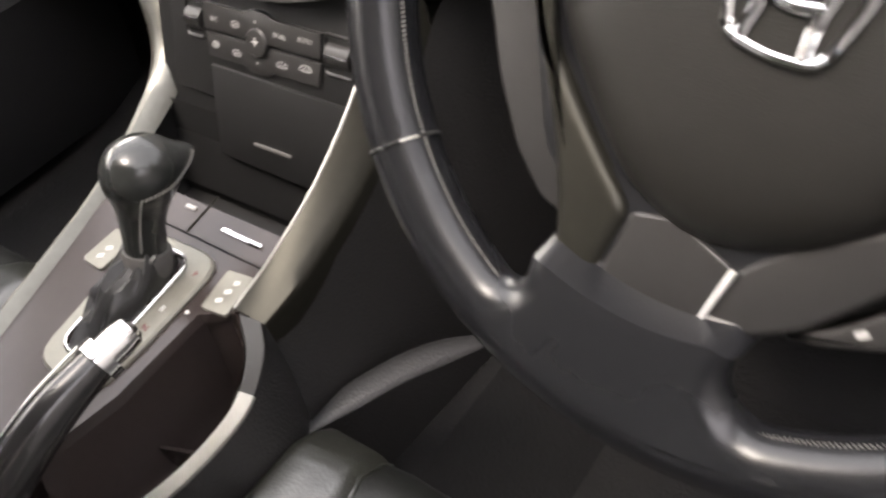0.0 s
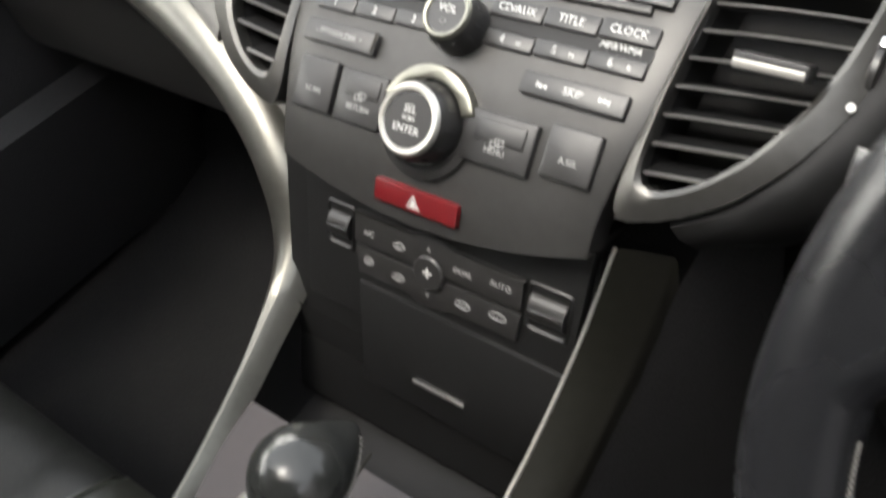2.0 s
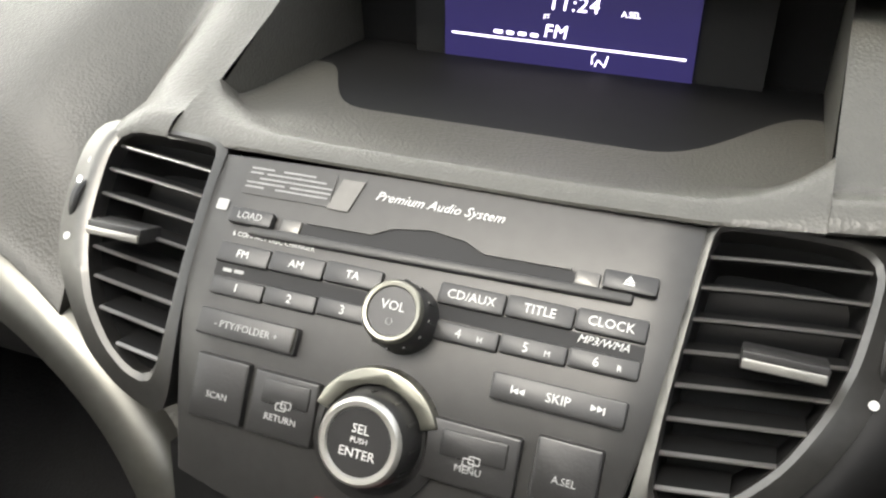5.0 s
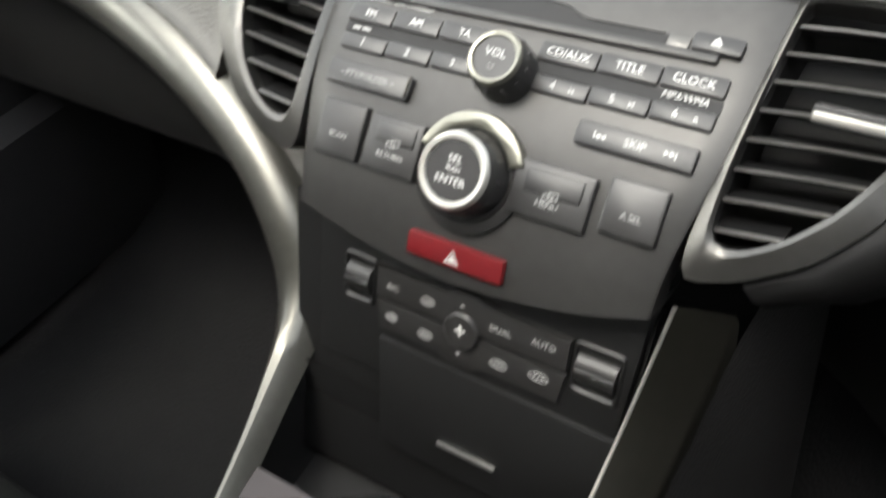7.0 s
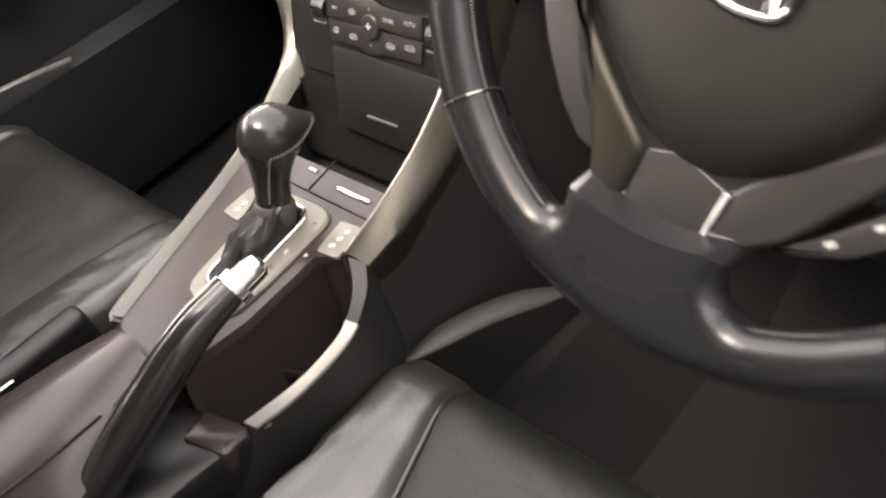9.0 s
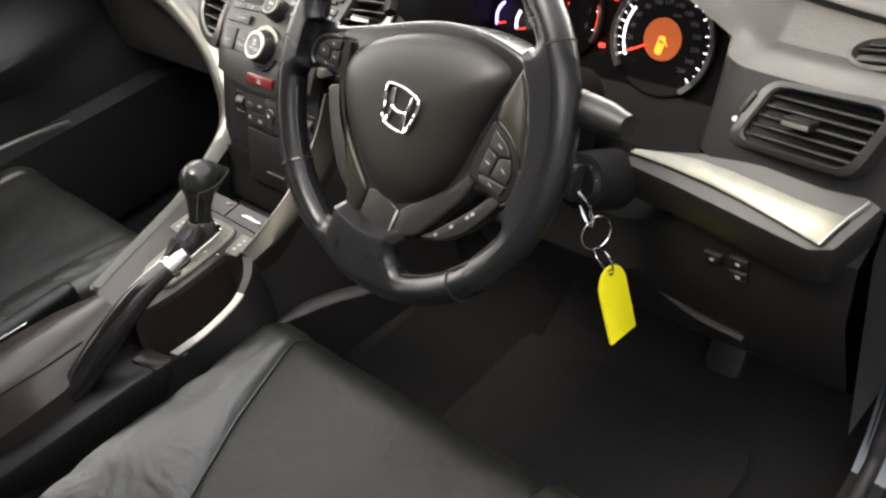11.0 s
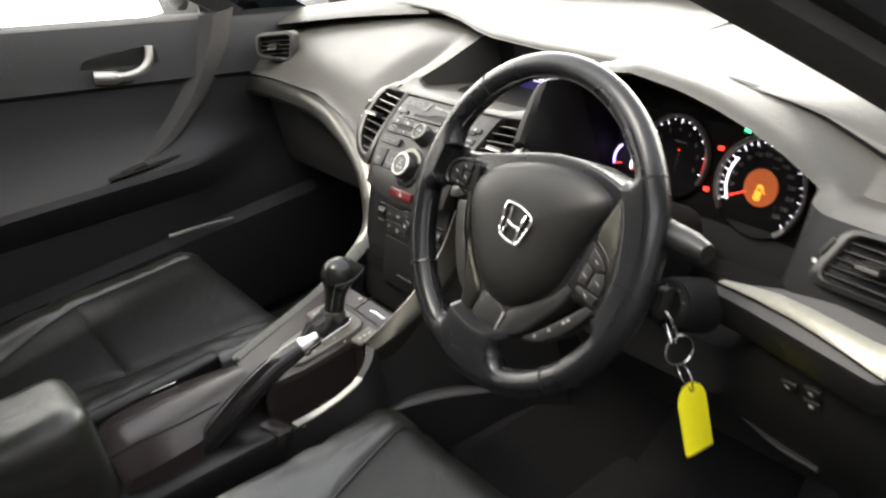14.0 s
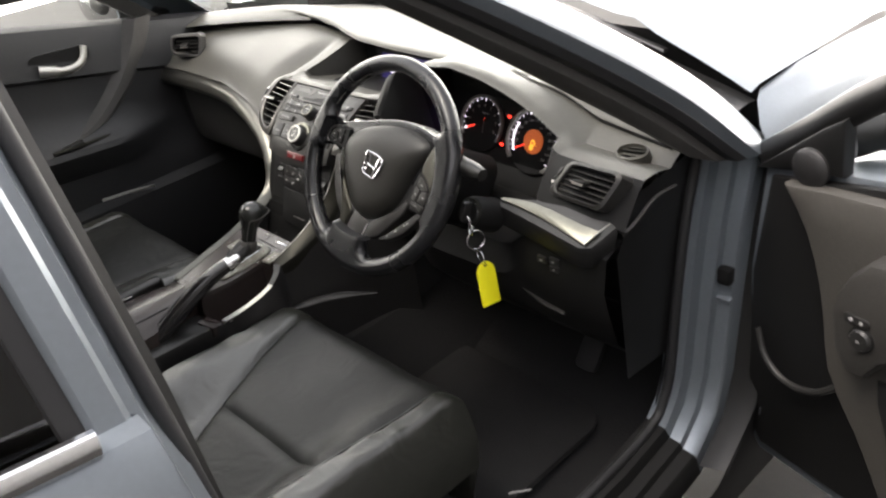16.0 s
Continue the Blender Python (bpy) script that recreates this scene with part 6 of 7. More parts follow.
# ---- seats ----
def seat(name, label, x0, half):
    s = thing(name, label, "car seat", "front seats")

    def top(u, y):
        rear = step(-0.02, -0.30, y)
        c = 0.604 - 0.035 * step(0.0, -0.45, y)
        ridge = (0.010 + 0.030 * rear) * step(0.45, 0.80, abs(u)) - 0.060 * step(0.92, 1.06, abs(u)) ** 1.6
        return c + ridge + 0.006 * (1 - min(abs(u) * 1.6, 1) ** 2)

    def front(v, u):
        """v runs from the back of the cushion over its front edge to the floor side."""
        if v < 0.72:
            y = -0.52 + 0.565 * (v / 0.72)
            z = top(u, y)
            if y > 0.005:
                z -= 0.022 * ((y - 0.005) / 0.04) ** 2
            return y, z
        k = (v - 0.72) / 0.28
        z1 = top(u, 0.045) - 0.022
        return 0.045 + 0.008 * math.sin(math.pi * min(k * 1.6, 1)) - 0.03 * k, z1 - 0.012 * k - (z1 - 0.40) * k ** 1.3

    def panel(pname, edge_a, edge_b, v0, v1, n=14, mv=44):
        rows = []
        for i in range(mv + 1):
            v = v0 + (v1 - v0) * i / mv
            a, b = edge_a(v), edge_b(v)
            row = []
            for j in range(n + 1):
                q = j / n
                u = a + (b - a) * q
                y, z = front(v, u)
                e = min(q * abs(b - a), (1 - q) * abs(b - a)) * half
                ev = min(v - v0 if v0 > 0 else 1, v1 - v if v1 < 0.99 else 1) * 0.75
                sink = 0.007 * max(0, 1 - min(e, ev) / 0.010) ** 2
                if pname == "side_bolster":
                    w = abs(u)
                    for y1, slope, deep, wide in ((-0.020, 0.10, 0.0022, 0.0050), (-0.052, -0.16, 0.0026, 0.0060), (-0.090, 0.12, 0.0018, 0.0055), (-0.150, 0.20, 0.0020, 0.0080), (-0.24, -0.1, 0.0022, 0.010)):
                        d = y - y1 - slope * (w - 0.85) - 0.004 * math.sin(40 * w + 60 * y1)
                        sink += 1.7 * deep * math.exp(-(d / wide) ** 2) * step(0.62, 0.76, w) * (1 - step(0.93, 1.02, w))
                row.append((x0 + half * u, y, z - sink))
            if pname == "side_bolster":
                x, y, z = row[0] if a < -1 else row[-1]
                low = (x + (0.004 if a > -1 else -0.004), y - 0.01, min(z - 0.02, 0.47))
                row = [low] + row if a < -1 else row + [low]
            rows.append(row)
        return part(pname, grid_bm(rows), LEATHER if pname == "side_bolster" else SEATMID, s)

    def seam(v):
        y = -0.52 + 0.565 * min(v / 0.72, 1)
        return line_at([(-0.52, 0.16), (-0.38, 0.17), (-0.29, 0.26), (-0.19, 0.45), (-0.09, 0.60), (0.02, 0.735)], y)

    def outer_seam(v):
        y = -0.52 + 0.565 * min(v / 0.72, 1)
        return line_at([(-0.52, 0.50), (-0.36, 0.62), (-0.20, 0.75), (-0.05, 0.80), (0.02, 0.80)], y)

    near, far = (seam, outer_seam) if x0 > 0 else (outer_seam, seam)
    panel("side_bolster", lambda v: -1.04, lambda v: -near(v), 0, 1)
    panel("side_bolster", far, lambda v: 1.04, 0, 1)
    panel("seat_panel", lambda v: -near(v), far, 0.4014, 1, 18)
    panel("rear_panel", lambda v: -near(v), far, 0, 0.4014, 18, 22)
    for sg, seam in ((-1, near), (1, far)):
        pts = []
        for i in range(40):
            v = 0.02 + 0.93 * i / 39
            y, z = front(v, sg * seam(v))
            pts.append((x0 + half * sg * seam(v), y, z - 0.0055))
        part("piping", tube_bm(pts, 0.0016, 6), LEATHER, s)
    rows = []
    for k in range(29):
        u = -1 + 2 * k / 28
        b = 0.085 * step(0.42, 0.78, abs(u)) - 0.075 * step(0.88, 1.0, abs(u))
        g = 0.006 * math.exp(-((abs(u) - 0.5) / 0.03) ** 2)
        rows.append([(x0 + half * u * (1 - 0.12 * t), y + b * (1 - 0.4 * t) - g, z) for y, z, t in [(-0.47, 0.53, 0), (-0.485, 0.60, 0), (-0.51, 0.70, 0.1), (-0.545, 0.82, 0.3), (-0.585, 0.94, 0.6), (-0.63, 1.06, 0.9), (-0.665, 1.11, 1), (-0.72, 1.115, 1), (-0.74, 1.08, 1), (-0.70, 0.85, 0.3), (-0.64, 0.5, 0)]])
    part("backrest", grid_bm(rows), LEATHER, s)
    part("base", box_bm((half * 1.7, 0.46, 0.16), pose(x0, -0.26, 0.42), 0.03), DARK, s)
    head = part("headrest", box_bm((0.26, 0.10, 0.17), pose(x0, -0.735, 1.25, -10), 0.04, seg=4), LEATHER, s)
    for sg in (-1, 1):
        part("post", tube_bm([(x0 + sg * 0.06, -0.71, 1.09), (x0 + sg * 0.06, -0.728, 1.2)], 0.006, 8), CHROME, s)
    return s


seat("driver_seat", "black leather driver's seat with creased side bolsters", 0.367, 0.236)
seat("passenger_seat", "black leather passenger seat with raised side bolsters", -0.374, 0.226)
buckle = thing("seat_belt_buckle", "black seat belt buckle with a red release button", "belt buckle")
part("shell", box_bm((0.045, 0.03, 0.09), pose(0.150, -0.325, 0.575, -18, 0, 8), 0.008), DARK, buckle)
part("release_button", box_bm((0.032, 0.016, 0.008), pose(0.150, -0.322, 0.621, -18, 0, 8), 0.003), mat("red plastic", (0.55, 0.02, 0.025), 0.4), buckle, "red release button")

# ---- carpet, mats, pedals ----
mat_d = thing("floor_mat", "black carpet mat in the driver's footwell", "floor mat")
part("carpet", slab_bm(rounded(0.44, 0.55, 0.06, 5), 0.012, pose(0.40, 0.10, 0.335), 0.004), CARPET, mat_d)
for k in range(5):
    part("woven_mark", box_bm((0.004, 0.011 - 0.002 * (k % 3), 0.002), pose(0.608 + 0.005 * k, 0.108 + 0.006 * k, 0.3475, 0, 0, -20), 0.0005), FAINT, mat_d, smooth=False)
pedal = thing("brake_pedal", "black rubber brake pedal on a steel arm", "pedal")
part("pad", slab_bm(rounded(0.10, 0.055, 0.01, 3), 0.012, frame_at((0.38, 0.46, 0.48), (1, 0, 0), (0, 0.6, 0.8)), 0.003), RUBBER, pedal)
part("arm", tube_bm([(0.38, 0.47, 0.48), (0.385, 0.56, 0.56), (0.385, 0.60, 0.70)], 0.008, 8), BLACK, pedal)
pedal = thing("accelerator_pedal", "long black accelerator pedal", "pedal")
part("pad", slab_bm(rounded(0.05, 0.15, 0.012, 3), 0.012, frame_at((0.53, 0.47, 0.44), (1, 0, 0), (0, 0.6, 0.8)), 0.003), RUBBER, pedal)

# ---- body shell ----
car = thing("car", "blue-silver saloon car body with its driver's door open", "car")
floor_rows = [[(-0.80, y, z), (-0.25, y, z), (-0.16, y, z + d), (0.16, y, z + d), (0.25, y, z), (0.80, y, z)] for y, z, d in ((-2.0, 0.30, 0.18), (-0.4, 0.30, 0.18), (0.35, 0.32, 0.15), (0.62, 0.45, 0.1), (0.78, 0.72, 0.02), (0.86, 0.93, 0.0))]
part("floor_pan", grid_bm(floor_rows), CARPET, car)
part("rear_bulkhead", grid_bm([[(-0.78, -1.50, 0.3), (0.78, -1.50, 0.3)], [(-0.74, -1.62, 0.95), (0.74, -1.62, 0.95)], [(-0.72, -1.95, 1.0), (0.72, -1.95, 1.0)]]), LEATHER, car)
bonnet = []
for k in range(25):
    x = -0.778 + 1.556 * k / 24
    c = 1 - (abs(x) / 0.8) ** 2.4
    rib = 0.012 * math.exp(-((abs(x) - 0.45) / 0.05) ** 2)
    bonnet.append([(x, (y0 + 0.16 * c) if y0 > 0.5 else glass_base(x) + 0.035 + y0, z + 0.045 * c + rib) for y0, z in ((0.0, 0.952), (0.03, 0.958), (1.0, 0.952), (1.25, 0.925), (1.5, 0.875), (1.68, 0.80), (1.75, 0.70))])
part("bonnet", grid_bm(bonnet), PAINT, car)
part("cowl", grid_bm([[(x, glass_base(x) + dy, z) for dy, z in ((-0.02, 0.938), (0.02, 0.942), (0.05, 0.938))] for x in [-0.78 + 0.06 * k for k in range(27)]]), BLACK, car, "black windscreen cowl")
for a, b in (((0.55, 0.68, 0.958), (-0.02, 0.86, 0.985)), ((0.05, 0.865, 0.975), (-0.55, 0.68, 0.965))):
    p, q = Vector(a), Vector(b)
    w = part("wiper", tube_bm([p, p.lerp(q, 0.5) + Vector((0, 0, 0.012)), q], 0.007, 8, flat=0.6), BLACK, car)
    part("blade", tube_bm([p.lerp(q, 0.1) + Vector((0, -0.012, 0.0)), q + Vector((0, -0.012, 0.0))], 0.004, 6), RUBBER, w)
roof_rows = []
for y, z, w in ((-0.22, 1.362, 0.585), (-0.35, 1.385, 0.59), (-0.6, 1.40, 0.59), (-1.0, 1.40, 0.58), (-1.5, 1.345, 0.56)):
    roof_rows.append([(x * w, y, z - 0.05 * abs(x) ** 3) for x in [-1 + 0.125 * k for k in range(17)]])
part("roof_lining", grid_bm(roof_rows), CLOTH, car)
part("roof", grid_bm([[(x * 1.10, y, z + 0.035 - 0.01 * abs(x)) for x, y, z in r] for r in roof_rows]), PAINT, car)
lamp = thing("roof_lamp", "unlit roof lamp with a pale lens between the front seats", "lamp")
part("housing", slab_bm(rounded(0.17, 0.10, 0.02, 4), 0.016, frame_at((0, -0.28, 1.374), (1, 0, 0), (0, -1, 0.17)), 0.004), CLOTH, lamp)
part("lens", slab_bm(rounded(0.13, 0.06, 0.012, 4), 0.005, frame_at((0, -0.28, 1.358), (1, 0, 0), (0, -1, 0.17)), 0.002), LENS, lamp, "ribbed pale lens")
part("rear_window", grid_bm([[(-0.6, -1.5, 1.34), (0.6, -1.5, 1.34)], [(-0.68, -1.95, 1.02), (0.68, -1.95, 1.02)]]), GLASS, car).visible_shadow = False
ws = []
for k in range(17):
    x = -1 + k / 8
    b, t = glass_base(0.8 * x), -0.20 - 0.03 * abs(x) ** 2
    ws.append([((0.80 - 0.21 * s) * x, b + (t - b) * s, 0.945 + (1.375 - 0.945) * s - 0.03 * s * abs(x) ** 3 + 0.03 * math.sin(math.pi * s)) for s in [j / 8 for j in range(9)]])
wind = part("windscreen", grid_bm(ws), GLASS, car, "clear windscreen")
wind.visible_shadow = False

PIL_IN = [(0.772, 0.372, 0.930), (0.735, 0.245, 1.032), (0.69, 0.075, 1.162), (0.635, -0.10, 1.290), (0.585, -0.235, 1.372)]
PIL_OUT = [(0.83, 0.515, 0.885), (0.80, 0.365, 1.025), (0.765, 0.17, 1.165), (0.705, -0.045, 1.305), (0.63, -0.22, 1.402)]
for sx in (-1, 1):
    inner, outer = smooth_line(PIL_IN, 22), smooth_line(PIL_OUT, 22)

    def flip(rows):
        return [[(sx * p[0], p[1], p[2]) for p in r] for r in rows]
    trim_rows, seal_rows, skin_rows = [], [], []
    for a, b in zip(inner, outer):
        m1 = a.lerp(b, 0.52) + Vector((0.012, -0.012, -0.006))
        m2 = a.lerp(b, 0.72) + Vector((0.018, -0.010, -0.004))
        trim_rows.append([a + Vector((-0.01, 0.05, 0.0)), a, a.lerp(m1, 0.3) + Vector((0.006, -0.012, 0.0)), a.lerp(m1, 0.75) + Vector((0.008, -0.010, 0.0)), m1])
        seal_rows.append([m1, m1.lerp(m2, 0.3) + Vector((0.012, -0.010, 0.004)), m1.lerp(m2, 0.7) + Vector((0.012, -0.006, 0.006)), m2])
        skin_rows.append([m2, m2.lerp(b, 0.35) + Vector((0.010, 0.0, 0.006)), b + Vector((0.006, 0.004, 0.004)), b + Vector((-0.02, 0.05, 0.0)), b + Vector((-0.07, 0.06, -0.01))])
    part("front_pillar_trim", grid_bm(flip(trim_rows)), PILLAR, car, "grey front pillar trim")
    part("door_seal", grid_bm(flip(seal_rows)), RUBBER, car, "black rubber door seal")
    part("front_pillar", grid_bm(flip(skin_rows)), PAINT, car)
    # hinge pillar and sill: a stepped, painted shut face
    spine = [(0.530, 0.885), (0.500, 0.78), (0.478, 0.66), (0.455, 0.50), (0.425, 0.42), (0.35, 0.355), (0.22, 0.335), (-0.10, 0.325), (-0.47, 0.325)]
    lean_in = [Vector((0, -1, 0)).lerp(Vector((0, 0, 1)), step(2.5, 6.0, i)).normalized() for i in range(len(spine))]
    rows = []
    for (y, z), n in zip(spine, lean_in):
        row = []
        for x, o in ((0.735, 0.075), (0.772, 0.070), (0.778, 0.050), (0.798, 0.046), (0.802, 0.034), (0.822, 0.030), (0.827, 0.024), (0.829, -0.02)):
            p = Vector((x, y, z)) + n * o
            row.append(p)
        rows.append(row)
    part("door_aperture", grid_bm(flip(rows[:6])), PAINT, car)
    part("sill_tread", grid_bm(flip(rows[5:])), MATTE, car, "black plastic sill tread")
    part("hinge_cover", box_bm((0.024, 0.020, 0.030), pose(sx * 0.812, 0.448, 0.690), 0.006), MATTE, car)
    part("hinge_ledge", box_bm((0.026, 0.014, 0.012), pose(sx * 0.812, 0.446, 0.645, 12), 0.003), PAINT, car)
    # black sheet added where only the shaded door gap lies
    part("gap_shade", grid_bm(flip([[(0.827, y, z), (0.850, y + 0.018, z - 0.006), (0.870, y + 0.022, z - 0.008)] for y, z in spine[:6]])), BLACK, car, "black sheet for the shaded gap behind the hinge pillar")
    part("aperture_seal", tube_bm(smooth_line([(sx * 0.752, y + n.y * 0.078, z + n.z * 0.078) for (y, z), n in zip(spine, lean_in)], 40), 0.009, 10), RUBBER, car)
    part("sill_cover", grid_bm(flip([[(0.871, y, z), (0.866, y, z - 0.05), (0.845, y, 0.20), (0.80, y, 0.17), (0.5, y, 0.17)] for y, z in ((-1.5, 0.31), (-0.47, 0.31), (0.2, 0.32), (0.34, 0.34), (0.44, 0.42), (0.50, 0.50), (0.60, 0.50), (1.2, 0.50))])), MATTE, car)
    part("kick_panel", grid_bm(flip([[(0.745, 0.452, 0.90), (0.742, 0.40, 0.60), (0.740, 0.34, 0.42), (0.74, 0.2, 0.39)], [(0.735, 0.60, 0.90), (0.735, 0.60, 0.60), (0.735, 0.55, 0.42), (0.735, 0.3, 0.33)]])), BLACK, car)
    part("end_cap", grid_bm(flip([[(0.748, 0.30, 0.885), (0.746, 0.25, 0.80), (0.744, 0.27, 0.56)], [(0.748, 0.47, 0.90), (0.748, 0.47, 0.80), (0.744, 0.47, 0.54)]])), BLACK, car)
    part("wing", grid_bm(flip([
        [(0.775, 0.60, 0.950), (0.79, 0.565, 0.945), (0.812, 0.535, 0.918), (0.845, 0.515, 0.875), (0.872, 0.505, 0.80), (0.886, 0.495, 0.66), (0.876, 0.46, 0.42)],
        [(0.778, 0.72, 0.957), (0.800, 0.68, 0.950), (0.820, 0.60, 0.925), (0.852, 0.56, 0.88), (0.880, 0.545, 0.80), (0.892, 0.525, 0.66), (0.88, 0.48, 0.42)],
        [(0.785, 0.90, 0.952), (0.818, 0.86, 0.945), (0.845, 0.80, 0.915), (0.872, 0.80, 0.865), (0.895, 0.80, 0.78), (0.905, 0.80, 0.66), (0.89, 0.80, 0.42)],
        [(0.785, 1.20, 0.925), (0.82, 1.2, 0.915), (0.85, 1.20, 0.885), (0.882, 1.20, 0.83), (0.905, 1.2, 0.76), (0.91, 1.20, 0.66), (0.89, 1.2, 0.42)],
        [(0.72, 1.66, 0.80), (0.755, 1.66, 0.785), (0.785, 1.66, 0.76), (0.81, 1.66, 0.72), (0.83, 1.66, 0.68), (0.83, 1.66, 0.6), (0.82, 1.66, 0.42)]])), PAINT, car)

    # centre pillar: painted shut face, seal, dark inner trim
    def lean(x0, y, z):
        return (sx * (x0 - 0.28 * (z - 1.0) - 0.10 * max(0, z - 1.2)), y - 0.05 * (z - 1.0), z)
    zs = [0.34, 0.6, 0.85, 1.0, 1.15, 1.28, 1.39]
    part("centre_pillar_trim", grid_bm([[lean(x0 - (0.02 if z < 0.9 else 0), y, z) for x0, y in ((0.69, -0.58), (0.690, -0.445), (0.705, -0.425), (0.728, -0.425), (0.735, -0.446))] for z in zs]), HOUSING, car, "dark centre pillar trim")
    part("centre_pillar_seal", tube_bm([lean(0.738, -0.446, z) for z in zs], 0.010, 10), RUBBER, car)
    part("centre_pillar", grid_bm([[lean(x0 + (0.03 if z < 0.9 else 0), y, z) for x0, y in ((0.735, -0.446), (0.745, -0.460), (0.762, -0.464), (0.766, -0.500))] for z in zs]), PAINT, car)
    # rear door: painted panel, frame, glass, chrome belt strip
    rd = thing("rear_door", "closed blue-silver rear door with a chrome belt strip", "car door", "rear doors")
    part("panel", grid_bm([[(sx * x, y, z + dz) for x, z in ((0.79, 1.032), (0.812, 1.028), (0.828, 1.005), (0.850, 0.95), (0.872, 0.85), (0.880, 0.72), (0.868, 0.55), (0.855, 0.36))] for y, dz in ((-0.477, 0.0), (-0.485, 0.0), (-0.7, 0.02), (-1.0, 0.045), (-1.45, 0.07))]), PAINT, rd)
    part("door_edge", grid_bm([[(sx * x, -0.477, z) for x, z in ((0.79, 1.032), (0.812, 1.028), (0.828, 1.005), (0.850, 0.95), (0.872, 0.85), (0.880, 0.72), (0.868, 0.55), (0.855, 0.36))], [(sx * 0.77, -0.49, z) for z in (1.03, 1.02, 1.0, 0.95, 0.85, 0.72, 0.55, 0.36)]]), PAINT, rd)
    part("window_frame", grid_bm([[lean(x0, y, z) for x0, y in ((0.768, -0.480), (0.794, -0.480), (0.800, -0.486), (0.801, -0.510), (0.797, -0.515), (0.786, -0.518))] for z in (1.02, 1.1, 1.2, 1.3, 1.39)]), PAINT, rd)
    part("frame_gasket", grid_bm([[lean(x0, y, z) for x0, y in ((0.794, -0.514), (0.795, -0.524), (0.790, -0.534), (0.782, -0.536))] for z in (1.02, 1.1, 1.2, 1.3, 1.39)]), RUBBER, rd)
    part("belt_strip", tube_bm([(sx * (0.812 - 0.002 * k), -0.520 - 0.11 * k, 1.042 + 0.012 * k) for k in range(9)], 0.0095, 10, flat=1.5), CHROME, rd, "chrome belt strip")
    pane = part("pane", grid_bm([[lean(0.783, -0.53, z), lean(0.778, -1.45, z)] for z in (1.02, 1.15, 1.28, 1.38)]), GLASS, rd, "dark tinted side window")
    pane.visible_shadow = False
    if sx > 0:
        pane.data.materials[0] = TINT

# ---- passenger door ----
pdoor = thing("passenger_door", "closed black passenger door trim with a silver pull handle", "car door")
rows = []
for k in range(24):
    y = 0.48 - 0.0475 * k
    belt = 1.058 - 0.20 * y
    arm = 0.770 - 0.075 * (y - 0.0)
    fr = step(0.10, 0.30, y)
    rows.append([(-0.775, y, belt - 0.004), (-0.745, y, belt + 0.002), (-0.722, y, belt - 0.008), (-0.712, y, belt - 0.03), (-0.706, y, belt - 0.085), (-0.700, y, belt - 0.12), (-0.712, y, belt - 0.13), (-0.715, y, belt - 0.2), (-0.700 - 0.02 * fr, y, arm + 0.03), (-0.672 - 0.045 * fr, y, arm + 0.004), (-0.655 - 0.06 * fr, y, arm - 0.006), (-0.650 - 0.065 * fr, y, arm - 0.02), (-0.672 - 0.045 * fr, y, arm - 0.06), (-0.70, y, arm - 0.09), (-0.70, y, 0.60), (-0.67, y, 0.585), (-0.672, y, 0.45), (-0.70, y, 0.35)])
part("panel", grid_bm(rows), TRIM, pdoor)
part("sweep", grid_bm([[Vector(p) + Vector((0.004, 0, 0)), Vector(p) + Vector((0.016, -0.02, 0)), Vector(p) + Vector((0.018, -0.05, 0)), Vector(p) + Vector((0.0, -0.075, 0))] for p in smooth_line([(-0.712, 0.31, 1.01), (-0.712, 0.28, 0.95), (-0.712, 0.22, 0.87), (-0.705, 0.13, 0.80), (-0.695, 0.05, 0.775)], 14)]), PILLAR, pdoor, "grey curved front edge of the trim")
h = part("pull_handle", tube_bm(smooth_line([(-0.700, 0.000, 0.957), (-0.692, 0.030, 0.950), (-0.690, 0.062, 0.944), (-0.690, 0.090, 0.948), (-0.694, 0.108, 0.962), (-0.700, 0.118, 0.985)], 18), [0.006 + 0.005 * (1 if k < 5 else 0.3) for k in range(18)], 10, flat=1.2), SILVER, pdoor, "satin silver pull handle")
part("handle_cup", slab_bm(rounded(0.15, 0.055, 0.02, 4), 0.004, frame_at((-0.706, 0.055, 0.962), (0, -1, 0.05), (0, 0.05, 1)), 0.001), BLACK, pdoor)
part("armrest_line", tube_bm(smooth_line([(-0.655, -0.05, 0.776), (-0.66, 0.02, 0.772), (-0.675, 0.10, 0.765)], 10), 0.0045, 8), STRIP, pdoor)
part("armrest_switch", box_bm((0.02, 0.05, 0.006), pose(-0.665, 0.005, 0.777, 4, 0, 0), 0.002), BUTTON, pdoor)
part("pocket_rim", tube_bm(smooth_line([(-0.665, 0.025, 0.618), (-0.664, 0.09, 0.612), (-0.668, 0.165, 0.598)], 10), 0.0042, 8), SILVER, pdoor, "bright pocket rim")
part("window_pane", grid_bm([[(-0.755, 0.30, 1.0), (-0.755, -0.48, 1.14)], [(-0.66, -0.02, 1.28), (-0.655, -0.50, 1.345)]]), GLASS, pdoor, "clear side window").visible_shadow = False
part("outer_skin", grid_bm([[(-0.80, y, 1.05 - 0.19 * y), (-0.835, y, 0.99 - 0.15 * y), (-0.875, y, 0.80), (-0.86, y, 0.36)] for y in (0.46, 0.1, -0.2, -0.487)]), PAINT, pdoor)
mir = thing("door_mirror", "black and silver passenger door mirror outside the window", "door mirror")
rows = []
